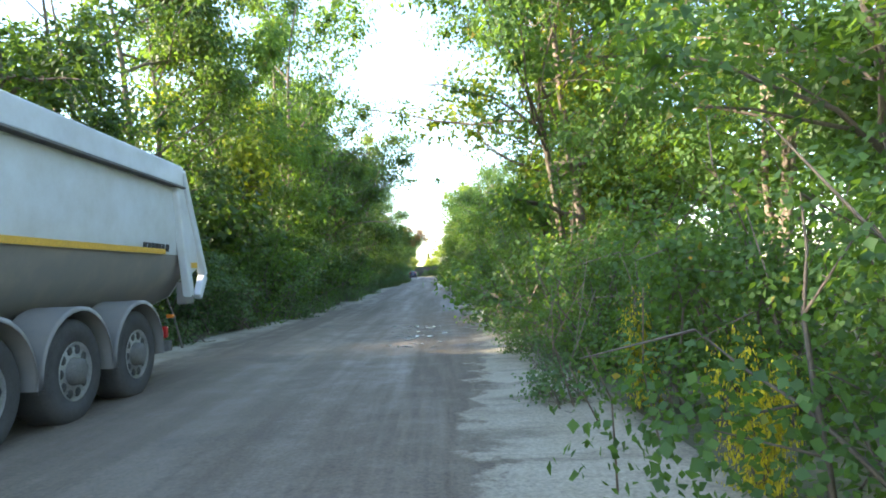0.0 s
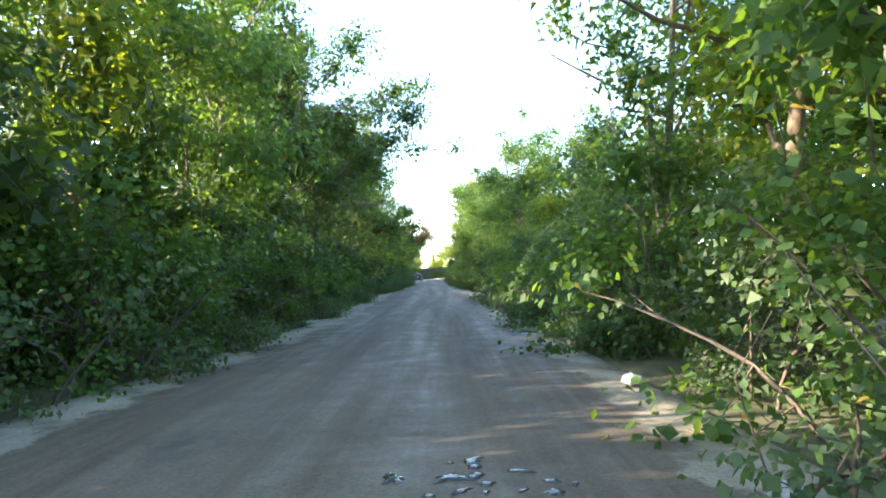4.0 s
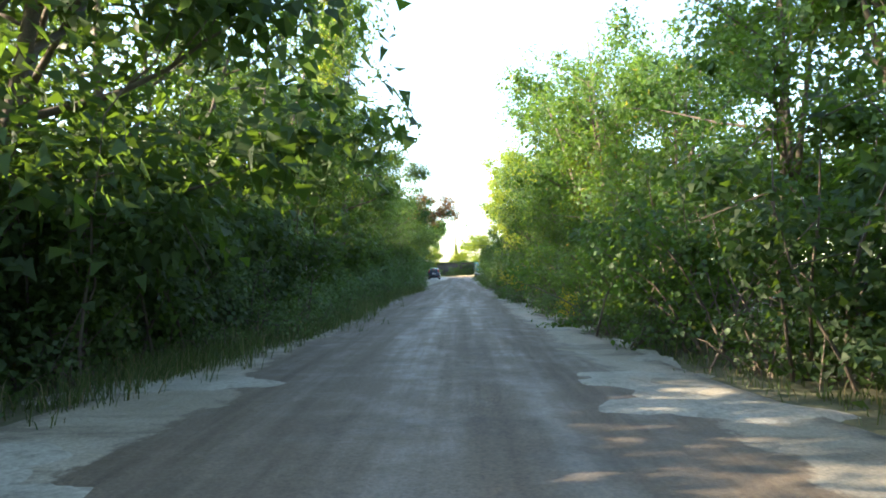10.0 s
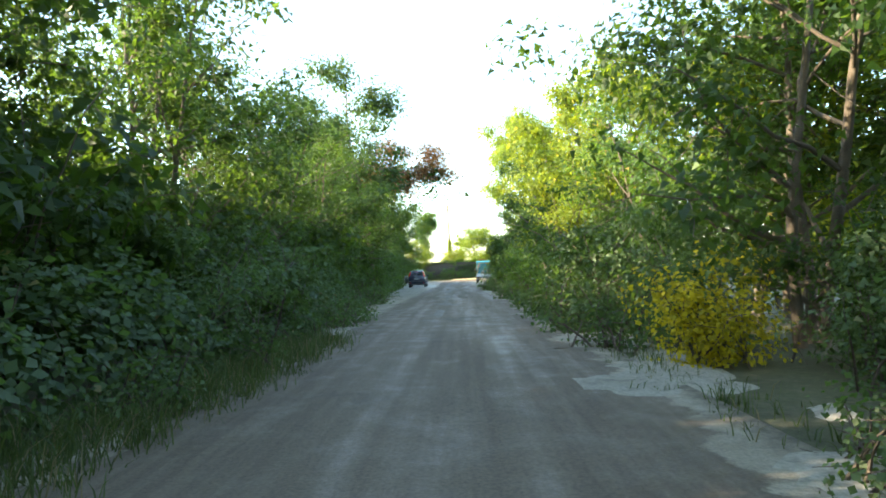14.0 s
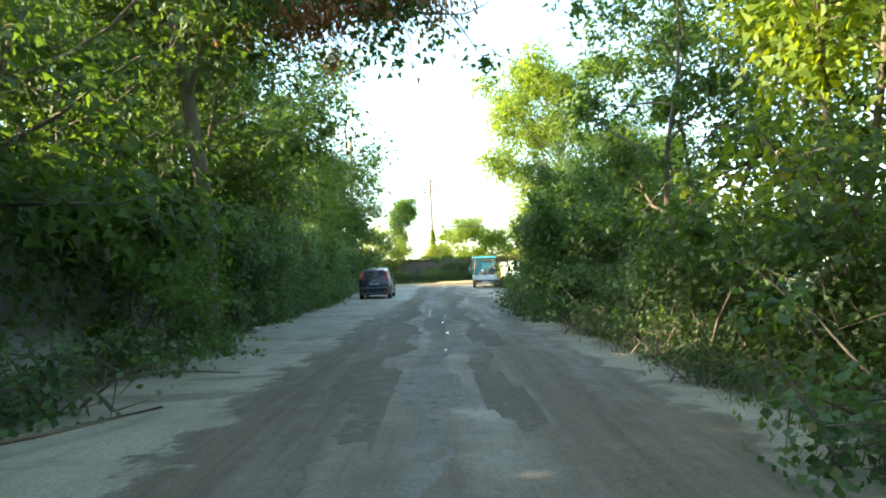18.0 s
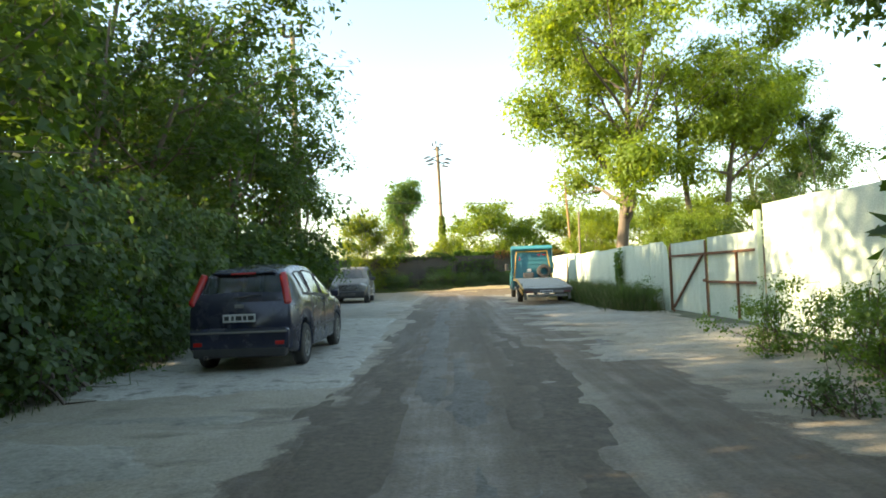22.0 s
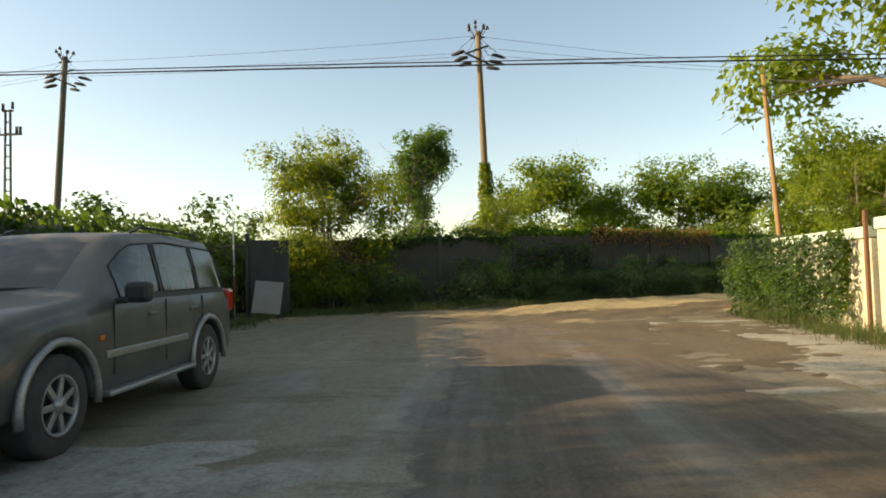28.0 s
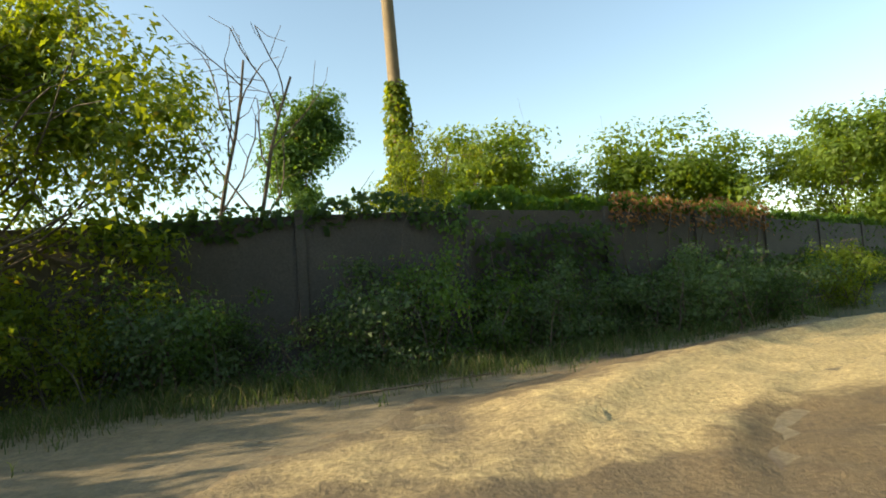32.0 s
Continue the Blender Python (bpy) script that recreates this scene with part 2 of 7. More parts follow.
def foliage(rng, tips, count, size, blob=0.55, flat=0.7, axis=(0, 0), droop=0.35, slim=0.42, plain=False, gather=2.6, fill=0.2):
    """Leaves in rounded uneven tufts round the twig ends, larger ones within; gather: twig ends to a tuft."""
    pts, wts = np.array([p for p, _ in tips]), np.array([s for _, s in tips])
    k = max(10, int(len(tips) / gather))
    heart = rng.choice(len(tips), k, p=wts / wts.sum())
    scale = rng.uniform(0.55, 1.35, k)
    w = scale ** 2.2
    pick = rng.choice(k, count, p=w / w.sum())
    d = unit(rng.normal(0, 1, (count, 3)) + np.array([0, 0, 0.35]))
    inner = rng.uniform(0, 1, count) < fill
    reach = np.where(inner, rng.uniform(0, 0.55, count), 0.6 + 0.44 * rng.uniform(0, 1, count) ** 0.8) * scale[pick] * blob * 1.28
    lumps = 1 + 0.25 * np.sin(d[:, 0] * 5 + pick) * np.cos(d[:, 1] * 4 + pick * 1.7)
    c = pts[heart][pick] + d * np.array([1, 1, flat]) * (reach * lumps)[:, None]
    c[:, 2] = np.maximum(c[:, 2], 0.06)
    out = unit(d + 0.35 * unit((c - np.array([axis[0], axis[1], 0])) * np.array([1, 1, 0.2])))
    return leaf_arrays(rng, c, out, np.where(inner, size * 1.25, size), droop, slim, plain)


def tree_proto(name, seed, height, spread, leaves, size, mat, bark, label, category="tree", blob=0.6, slim=0.33, droop=0.35, plain=True, gather=2.6, fill=0.2, stout=0.0, **kw):
    rng, paths, tips = grow(seed, height, spread, **kw)
    t = thing(name, pose(0, -400, 0), label, category)
    v, f = tube_arrays([q for q in paths if q[0][1] >= stout], 4 if stout else 6)
    raw_mesh("trunk", v, f, bark, t, smooth=True)
    v, f = foliage(rng, tips, leaves, size, blob, droop=droop, slim=slim, plain=plain, gather=gather, fill=fill)
    raw_mesh("crown", v, f, mat, t)
    return t


def bush_proto(name, seed, height, spread, leaves, size, mat, label, stems=14, blob=0.4, slim=0.42, category="bush", droop=0.35, plain=False):
    rng = np.random.default_rng(seed)
    paths, tips = [], []
    for k in range(stems):
        az, tilt = rng.uniform(0, 6.28), rng.uniform(0.1, 1.0)
        reach = math.hypot(height * (1 - 0.45 * tilt), spread * tilt) * rng.uniform(0.75, 1.05)
        st, d = limb(rng, (rng.normal(0, spread * 0.25), rng.normal(0, spread * 0.25), -0.1),
                     (math.cos(az) * tilt * spread / height, math.sin(az) * tilt * spread / height, 1.0), reach, 0.028, 0.006, 6, 0.14, -0.06)
        paths.append(st)
        for s in range(1, 7):
            tips.append((st[s][0], 0.5))
            if s % 2 and s > 1:
                continue
            tw, _ = limb(rng, st[s][0], d * 0.4 + rng.normal(0, 0.8, 3), spread * 0.4, 0.01, 0.004, 1, 0.2)
            paths.append(tw)
            tips.append((tw[-1][0], 0.6))
    tips = [(p * np.array([1, 1, 1]), w) for p, w in tips if p[2] > 0.02]
    t = thing(name, pose(0, -400, 0), label, category)
    v, f = tube_arrays(paths, 3)
    raw_mesh("stem", v, f, BARK, t, smooth=True)
    v, f = foliage(rng, tips, leaves, size, blob, droop=droop, slim=slim, plain=plain)
    raw_mesh("foliage", v, f, mat, t)
    return t


TREES = [
    tree_proto("tree", 11, 11.5, 2.9, 8800, 0.166, LEAF, BARK, "tall broadleaf tree with dense green crown at the roadside", clear=0.14, limbs=15, blob=0.62),
    tree_proto("tree", 12, 10.0, 3.0, 8800, 0.163, LEAF, BARK, "many-stemmed green roadside tree with uneven crown", clear=0.10, trunks=3, limbs=7, girth=0.09, blob=0.62),
    tree_proto("tree", 13, 13.0, 2.9, 8800, 0.17, LEAF_DARK, BARK, "slender dark green tree with gaps in its crown", clear=0.25, limbs=14, girth=0.17, blob=0.6),
    tree_proto("tree", 14, 9.0, 2.7, 8800, 0.155, LEAF_WARM, BARK, "small yellow-green tree with loose sunlit crown", clear=0.10, trunks=2, limbs=9, girth=0.08, blob=0.6),
    tree_proto("tree", 15, 11.0, 3.4, 8800, 0.16, LEAF_WARM, BARK_PALE, "leaning yellow-green tree over the road edge", clear=0.22, limbs=13, lean=0.2, blob=0.6),
]
FAR_TREES = [
    tree_proto("tree", 31, 12.0, 3.3, 3600, 0.30, LEAF, BARK, "green tree in the wood behind the roadside", clear=0.1, limbs=11, blob=0.85, stout=0.03),
    tree_proto("tree", 32, 13.5, 3.1, 3600, 0.30, LEAF_DARK, BARK, "dark green tree in the wood behind the roadside", clear=0.15, limbs=11, blob=0.85, stout=0.03),
]
BUSHES = [
    bush_proto("bush", 21, 2.7, 1.6, 4200, 0.085, LEAF, "dense green bush beside the road"),
    bush_proto("bush", 22, 3.6, 1.8, 6400, 0.10, LEAF_DARK, "tall dark green thicket beside the road", stems=16, plain=True, slim=0.38),
    bush_proto("bush", 23, 2.1, 1.7, 4200, 0.082, LEAF_IVY, "bramble thicket with dusty grey-green leaves", plain=True),
    bush_proto("bush", 24, 3.0, 1.5, 4600, 0.10, LEAF_WARM, "loose yellow-green bush beside the road", plain=True, slim=0.38),
    bush_proto("bush", 25, 1.0, 0.9, 800, 0.075, LEAF_IVY, "low dusty weeds at the road edge", stems=8, blob=0.25),
]
NEAR_BUSH = bush_proto("bush", 27, 2.7, 1.6, 9500, 0.062, LEAF, "leafy green roadside bush with fine twigs", stems=18, blob=0.42)
YELLOW_BUSH = bush_proto("bush", 26, 1.7, 1.0, 2600, 0.075, LEAF_YELLOW, "bush with bright yellow leaves at the road edge", stems=9)
POPLAR = tree_proto("poplar", 41, 18.5, 7.0, 42000, 0.255, LEAF_BRIGHT, BARK, "huge old poplar with furrowed trunk and sunlit crown", clear=0.2, limbs=26, girth=0.40, upright=0.75, blob=1.35, gather=4.2)
POPLAR_TWO = tree_proto("poplar", 42, 17.0, 5.4, 28000, 0.255, LEAF_BRIGHT, BARK, "tall poplar with forked leaning trunks", clear=0.42, trunks=2, limbs=14, girth=0.3, upright=0.7, blob=1.2, gather=4.0)
SLIM = tree_proto("poplar", 43, 17.5, 1.3, 9000, 0.16, LEAF_WARM, BARK, "slim pale green poplar rising above the trees", clear=0.26, limbs=22, upright=2.2, girth=0.16, blob=0.5)
ASH = tree_proto("tree", 44, 14.2, 3.0, 17000, 0.26, LEAF, BARK, "upright green tree standing beyond the wall", clear=0.24, limbs=22, upright=1.3, girth=0.12, blob=0.9, gather=3.4)
ACACIA = tree_proto("tree", 45, 9.2, 4.0, 14000, 0.27, LEAF_BRIGHT, BARK, "round-headed green tree behind the wall", clear=0.3, limbs=22, blob=1.15, upright=0.7, gather=3.2)
GATE_TREE = tree_proto("tree", 46, 6.5, 2.35, 34000, 0.125, LEAF_WARM, BARK, "bushy yellow-green tree beside the sheet-metal gate", clear=0.14, trunks=3, limbs=13, girth=0.07, blob=0.62, gather=3.2)
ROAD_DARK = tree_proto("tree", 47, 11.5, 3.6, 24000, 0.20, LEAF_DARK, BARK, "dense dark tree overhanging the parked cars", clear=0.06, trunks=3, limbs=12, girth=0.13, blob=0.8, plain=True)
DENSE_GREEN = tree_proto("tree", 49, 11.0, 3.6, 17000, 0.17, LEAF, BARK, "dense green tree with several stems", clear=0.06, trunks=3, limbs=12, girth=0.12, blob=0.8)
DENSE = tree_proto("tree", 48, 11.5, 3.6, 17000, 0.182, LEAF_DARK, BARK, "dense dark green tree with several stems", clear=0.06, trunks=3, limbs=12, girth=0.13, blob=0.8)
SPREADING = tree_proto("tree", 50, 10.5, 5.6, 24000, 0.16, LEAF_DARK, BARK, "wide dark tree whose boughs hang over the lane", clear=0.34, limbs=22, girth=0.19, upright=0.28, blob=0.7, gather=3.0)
# bush made to block low sun, standing mostly out of sight behind other growth
SCREEN_THICKET = bush_proto("bush", 52, 4.6, 2.3, 8000, 0.21, LEAF_DARK, "dense dark thicket set behind the hedge to screen the low sun", stems=16, blob=0.75, plain=True)
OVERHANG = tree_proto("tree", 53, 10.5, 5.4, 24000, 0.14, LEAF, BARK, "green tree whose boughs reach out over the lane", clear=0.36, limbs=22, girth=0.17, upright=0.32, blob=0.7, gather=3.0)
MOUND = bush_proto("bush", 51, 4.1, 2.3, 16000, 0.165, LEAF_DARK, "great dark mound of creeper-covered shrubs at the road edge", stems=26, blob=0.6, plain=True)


def scatter(proto, x, y, turn, size=1.0, z=0.0, tall=None, lean=(0, 0), label="", group=""):
    m = pose(x, y, z, lean[0], lean[1], turn) @ Matrix.Diagonal((size, size, tall or size, 1))
    ob = copy_thing(proto, m)
    return tagged(ob, label, group=group)


def twiggy_dead_tree(m):
    rng2, paths, _ = grow(61, 7.2, 1.9, clear=0.32, trunks=2, limbs=7, girth=0.07, upright=1.6)
    t = thing("dead_tree", m, "bare dead tree with thin grey branches", "tree")
    v, f = tube_arrays(paths, 5)
    raw_mesh("trunk", v, f, BARK, t, smooth=True)
    return t


def brown_pine(m):
    """Dark leaning tree with a hanging mass of dead brown foliage on one long limb."""
    rng2, paths, tips = grow(62, 13.5, 3.0, clear=0.35, limbs=13, girth=0.2, upright=0.5)
    arm, _ = limb(rng2, (0.1, 0, 7.1), (1, 0.15, -0.02), 4.4, 0.10, 0.02, 7, 0.06)
    paths.append(arm)
    brown, dark = [], []
    for s in range(1, 8):
        for k in range(8 if s < 5 else 4):
            tw, _ = limb(rng2, arm[s][0], rng2.normal(0, 1, 3) - np.array([0, 0, 0.35]), 1.3, 0.02, 0.006, 3, 0.2)
            paths.append(tw)
            (brown if s < 5 else dark).append((tw[-1][0], 0.6))
    t = thing("tree", m, "tall dark tree with a limb of dead brown foliage", "tree")
    v, f = tube_arrays(paths, 6)
    raw_mesh("trunk", v, f, BARK, t, smooth=True)
    v, f = foliage(rng2, tips + dark, 15000, 0.15, 0.7, plain=True, gather=1.3)
    raw_mesh("crown", v, f, LEAF_DARK, t)
    v, f = foliage(rng2, brown, 8000, 0.16, 0.62, droop=1.0, slim=0.22, gather=1.6)
    raw_mesh("dead_foliage", v, f, LEAF_BROWN, t, "dry brown dead foliage")
    return t


def ivy_sheet(parent, x0, y0, x1, y1, z0, z1, count, seed, mat=None, size=0.13, thick=0.18, ragged=0.5, name="ivy"):
    """Climbing leaves over the face and cap of a wall, in an uneven sheet."""
    r = np.random.default_rng(seed)
    n = count
    u, w = r.uniform(0, 1, n), r.uniform(0, 1, n) ** 0.8
    ln = math.hypot(x1 - x0, y1 - y0)
    top = z1 + ragged * np.array([noise.noise(Vector((q * ln * 0.5, seed, 0))) for q in u])
    low = z0 + ragged * 1.2 * np.array([noise.noise(Vector((q * ln * 0.7, seed, 5))) for q in u])
    nx, ny = (y1 - y0) / ln, -(x1 - x0) / ln
    bulge = thick * (0.4 + np.array([abs(noise.noise(Vector((a0 * ln * 0.8, b0 * 2.5, seed)))) for a0, b0 in zip(u, w)])) * 1.6 * r.uniform(0.2, 1, n)
    z = low + (top - low) * w
    c = np.stack([x0 + (x1 - x0) * u + nx * bulge, y0 + (y1 - y0) * u + ny * bulge, np.maximum(z, 0.05)], 1)
    out = np.tile(np.array([nx, ny, 0.25]), (n, 1))
    v, f = leaf_arrays(r, c, out, np.full(n, size), 0.7)
    return raw_mesh(name, v, f, mat or LEAF_IVY, parent)


def bramble_bank(table, side, y0, y1, high, deep, count, seed, mat, size, label):
    """A long heap of brambles that swells up from the road edge; side +1: it rises towards +x."""
    r = np.random.default_rng(seed)
    t = thing("bramble", pose(0, 0, 0), label, "bramble")
    y, w = r.uniform(y0, y1, count), r.uniform(0, 1, count)
    edge = np.interp(y, [q[0] for q in table], [q[1] for q in table])
    lump = np.array([1 + 0.55 * noise.noise(Vector((q * 0.45, seed, p * 1.3))) + 0.3 * noise.noise(Vector((q * 1.3, seed + 4, p * 3))) for p, q in zip(w, y)])
    ends = np.clip(np.minimum(y - y0, y1 - y) / 2.0, 0.15, 1) ** 0.5
    a0 = w * math.pi * 0.55
    h, d = high * lump * ends, deep * (0.7 + 0.3 * lump)
    skin = 1 - 0.22 * r.uniform(0, 1, count) ** 2
    x = edge + side * (d - d * np.cos(a0) * skin + 0.15 * (lump - 1))
    z = np.maximum(h * np.sin(a0) * skin, 0.05)
    out = np.stack([-side * np.cos(a0), r.normal(0, 0.3, count), np.sin(a0) + 0.2], 1)
    v, f = leaf_arrays(r, np.stack([x, y, z], 1), unit(out), np.full(count, size), 0.5, 0.45)
    raw_mesh("foliage", v, f, mat, t)
    canes = []
    for k in range(int((y1 - y0) * 2.2)):
        yy = r.uniform(y0 + 0.5, y1 - 0.5)
        e = float(np.interp(yy, [q[0] for q in table], [q[1] for q in table]))
        path, _ = limb(r, (e + side * deep * 0.8, yy, 0.0), (-side * 0.5, r.normal(0, 0.5), 1.2), high * 0.95, 0.014, 0.005, 5, 0.25, -0.25)
        canes.append(path)
    v, f = tube_arrays(canes, 3)
    tagged(raw_mesh("stem", v, f, BARK_PALE, t, smooth=True), kind="stuff")
    return t


def grass_strip(pts, count, seed, height, width, label):
    """Tufts of blades round a line of points; one piece of uncountable stuff."""
    r = np.random.default_rng(seed)
    pts = np.array(pts, float)
    k = r.integers(0, len(pts) - 1, count // 6)
    u = r.uniform(0, 1, len(k))[:, None]
    tuft = pts[k] * (1 - u) + pts[k + 1] * u + r.normal(0, 1, (len(k), 2)) * width
    c = np.repeat(tuft, 6, 0) + r.normal(0, 0.07, (len(k) * 6, 2))
    n = len(c)
    h = height * r.uniform(0.2, 1.5, n) * np.repeat(r.uniform(0.5, 1.5, len(k)), 6)
    lean = r.normal(0, 0.5, (n, 2))
    az = r.uniform(0, 6.28, n)
    sx, sy = np.cos(az) * 0.006, np.sin(az) * 0.006
    z0 = np.full(n, -0.03)
    a0 = np.stack([c[:, 0] - sx, c[:, 1] - sy, z0], 1)
    b0 = np.stack([c[:, 0] + sx, c[:, 1] + sy, z0], 1)
    mx, my = c[:, 0] + lean[:, 0] * h * 0.35, c[:, 1] + lean[:, 1] * h * 0.35
    m0 = np.stack([mx - sx * 0.8, my - sy * 0.8, h * 0.6], 1)
    m1 = np.stack([mx + sx * 0.8, my + sy * 0.8, h * 0.6], 1)
    tip = np.stack([c[:, 0] + lean[:, 0] * h, c[:, 1] + lean[:, 1] * h, h * 0.92], 1)
    v = np.stack([a0, b0, m1, m0, tip], 1).reshape(-1, 3)
    i = np.arange(n)[:, None] * 5
    f = np.stack([i + [0, 1, 2], i + [0, 2, 3], i + [3, 2, 4]], 1).reshape(-1, 3)
    return tagged(raw_mesh("grass", v, f, GRASS), label, "grass", kind="stuff")

# ground and road
def interp(table, y):
    ys, vs = [t[0] for t in table], [t[1] for t in table]
    return float(np.interp(y, ys, vs))


ROAD_L = [(-30, -4.5), (18, -3.3), (25, -2.8), (35, -2.4), (45, -2.7), (55, -3.0), (62, -3.3), (85, -3.7), (110, -3.6), (120, -3.5), (130, -3.6), (138, -2.95), (150, -2.8), (160, -3.2), (167, -3.3), (172, -2.9), (176, -2.0), (180, 1.0), (182, 4), (200, 4)]
ROAD_R = [(-30, 3.0), (4, 1.9), (12, 1.75), (18, 2.3), (25, 2.3), (35, 2.0), (45, 2.2), (55, 2.0), (62, 1.4), (72, 1.0), (85, 1.1), (98, 1.0), (110, 1.1), (120, 0.75), (135, 1.1), (150, 1.2), (160, 0.9), (167, 0.3), (172, 0.2), (176, 0.0), (180, -1.0), (182, -3), (200, -3)]
HEDGE_L = [(-30, -6), (5, -6.2), (14, -5.2), (20, -4.3), (25, -3.8), (33, -3.3), (45, -3.7), (55, -4.8), (60, -5.2), (68, -4.4), (83, -4.8), (94, -4.2), (110, -5.0), (117, -5.6), (122, -6.4), (135, -6.6), (147, -7.6), (160, -9.0), (178, -10.5)]
HEDGE_R = [(-30, 5), (5, 2.8), (12, 2.8), (19, 3.3), (23, 3.3), (33, 2.8), (41, 2.8), (48, 3.3), (56, 3.8), (64, 2.7), (81, 1.7), (85, 1.8), (98, 1.6), (110, 1.8), (121, 1.7), (128, 1.6), (136, 1.9), (139, 3.4)]


def fbm(x, y, s):
    return noise.fractal(Vector((x * s, y * s, 3.1)), 1.0, 2.0, 4)


def earth(name, dry, dark, litter, scale, fine, strength, stretch=None, rough=0.95, shine=None):
    """Bare ground: broad patches, clods and grit, scattered litter; shine: patches worn smooth."""
    m, nt, b = material(name, rough)
    big = noise_fac(nt, scale, 6, 0.62, "Object", stretch)
    mid = noise_fac(nt, scale * 7, 6, 0.65)
    grit = noise_fac(nt, fine, 4, 0.7)
    col = ramp(nt, big, (0.34, dark), (0.66, dry))
    col = mix(nt, ramp(nt, mid, (0.52, (0, 0, 0)), (0.70, (1, 1, 1))), col, litter)
    col = mix(nt, 0.5, col, ramp(nt, grit, (0.3, (0.22, 0.22, 0.22)), (0.7, (0.8, 0.8, 0.8))), "OVERLAY")
    nt.links.new(col, b.inputs["Base Color"])
    if shine:
        nt.links.new(ramp(nt, noise_fac(nt, scale * 1.7, 7, 0.7, "Object", stretch), (0.50, (rough, rough, rough)), (0.62, (shine, shine, shine))), b.inputs["Roughness"])
    bump(nt, b, math_node(nt, "ADD", math_node(nt, "MULTIPLY", mid, 0.8), math_node(nt, "MULTIPLY", grit, 0.35)), strength, 0.05)
    return m


SOIL = earth("soil", (0.10, 0.10, 0.045), (0.06, 0.062, 0.03), (0.14, 0.12, 0.07), 0.45, 14, 0.6)
CONCRETE_APRON = earth("concrete_apron", (0.44, 0.42, 0.35), (0.33, 0.31, 0.26), (0.15, 0.14, 0.11), 0.6, 22, 0.3)
MUD = earth("mud", (0.14, 0.112, 0.077), (0.10, 0.08, 0.056), (0.165, 0.135, 0.097), 0.6, 16, 0.4, (1.5, 0.12, 1), 0.9, 0.7)
WET, wet_nt, wet_b = material("puddle_water", 0.14)
wet_b.inputs["Base Color"].default_value = (0.06, 0.055, 0.045, 1)

gx = np.concatenate([[-3000, -600, -150, -60, -30], np.arange(-16, 16.1, 1.0), [30, 60, 150, 600, 3000]])
gy = np.concatenate([[-3000, -600, -100], np.arange(-30, 215, 1.5), [240, 300, 500, 1000, 4000]])
vs = [(x, y, -0.03 + (0.05 * fbm(x, y, 0.35) if abs(x) < 16 and -30 < y < 215 else 0)
       + (0.10 * max(0, min(1, (abs(x + 0.7) - 4.5) / 3)) if abs(x) < 40 and y < 138 else 0)) for y in gy for x in gx]
nx = len(gx)
fs = [(j * nx + i, j * nx + i + 1, (j + 1) * nx + i + 1, (j + 1) * nx + i) for j in range(len(gy) - 1) for i in range(nx - 1)]
tagged(raw_mesh("ground", vs, fs, SOIL, smooth=True), "dry earth under leaf litter, weeds and thin grass", "ground", kind="structure")


OUT_L = [(-30, -7), (8, -5.5), (18, -4.4), (25, -3.9), (35, -3.5), (45, -3.8), (55, -5.0), (62, -4.6), (85, -4.6), (98, -4.5), (110, -5.4), (120, -6.2), (135, -6.8), (147, -7.6), (160, -9.0), (170, -10.2), (178, -10.4), (182, -9.0), (200, -9)]
OUT_R = [(-30, 5), (18, 3.3), (25, 3.1), (35, 2.7), (45, 3.0), (55, 3.4), (62, 2.5), (72, 1.8), (85, 1.8), (98, 1.7), (110, 2.0), (120, 1.8), (135, 1.9), (138, 3.6), (142, 4.6), (162, 4.3), (170, 4.1), (176, 4.6), (180, 7), (200, 9)]


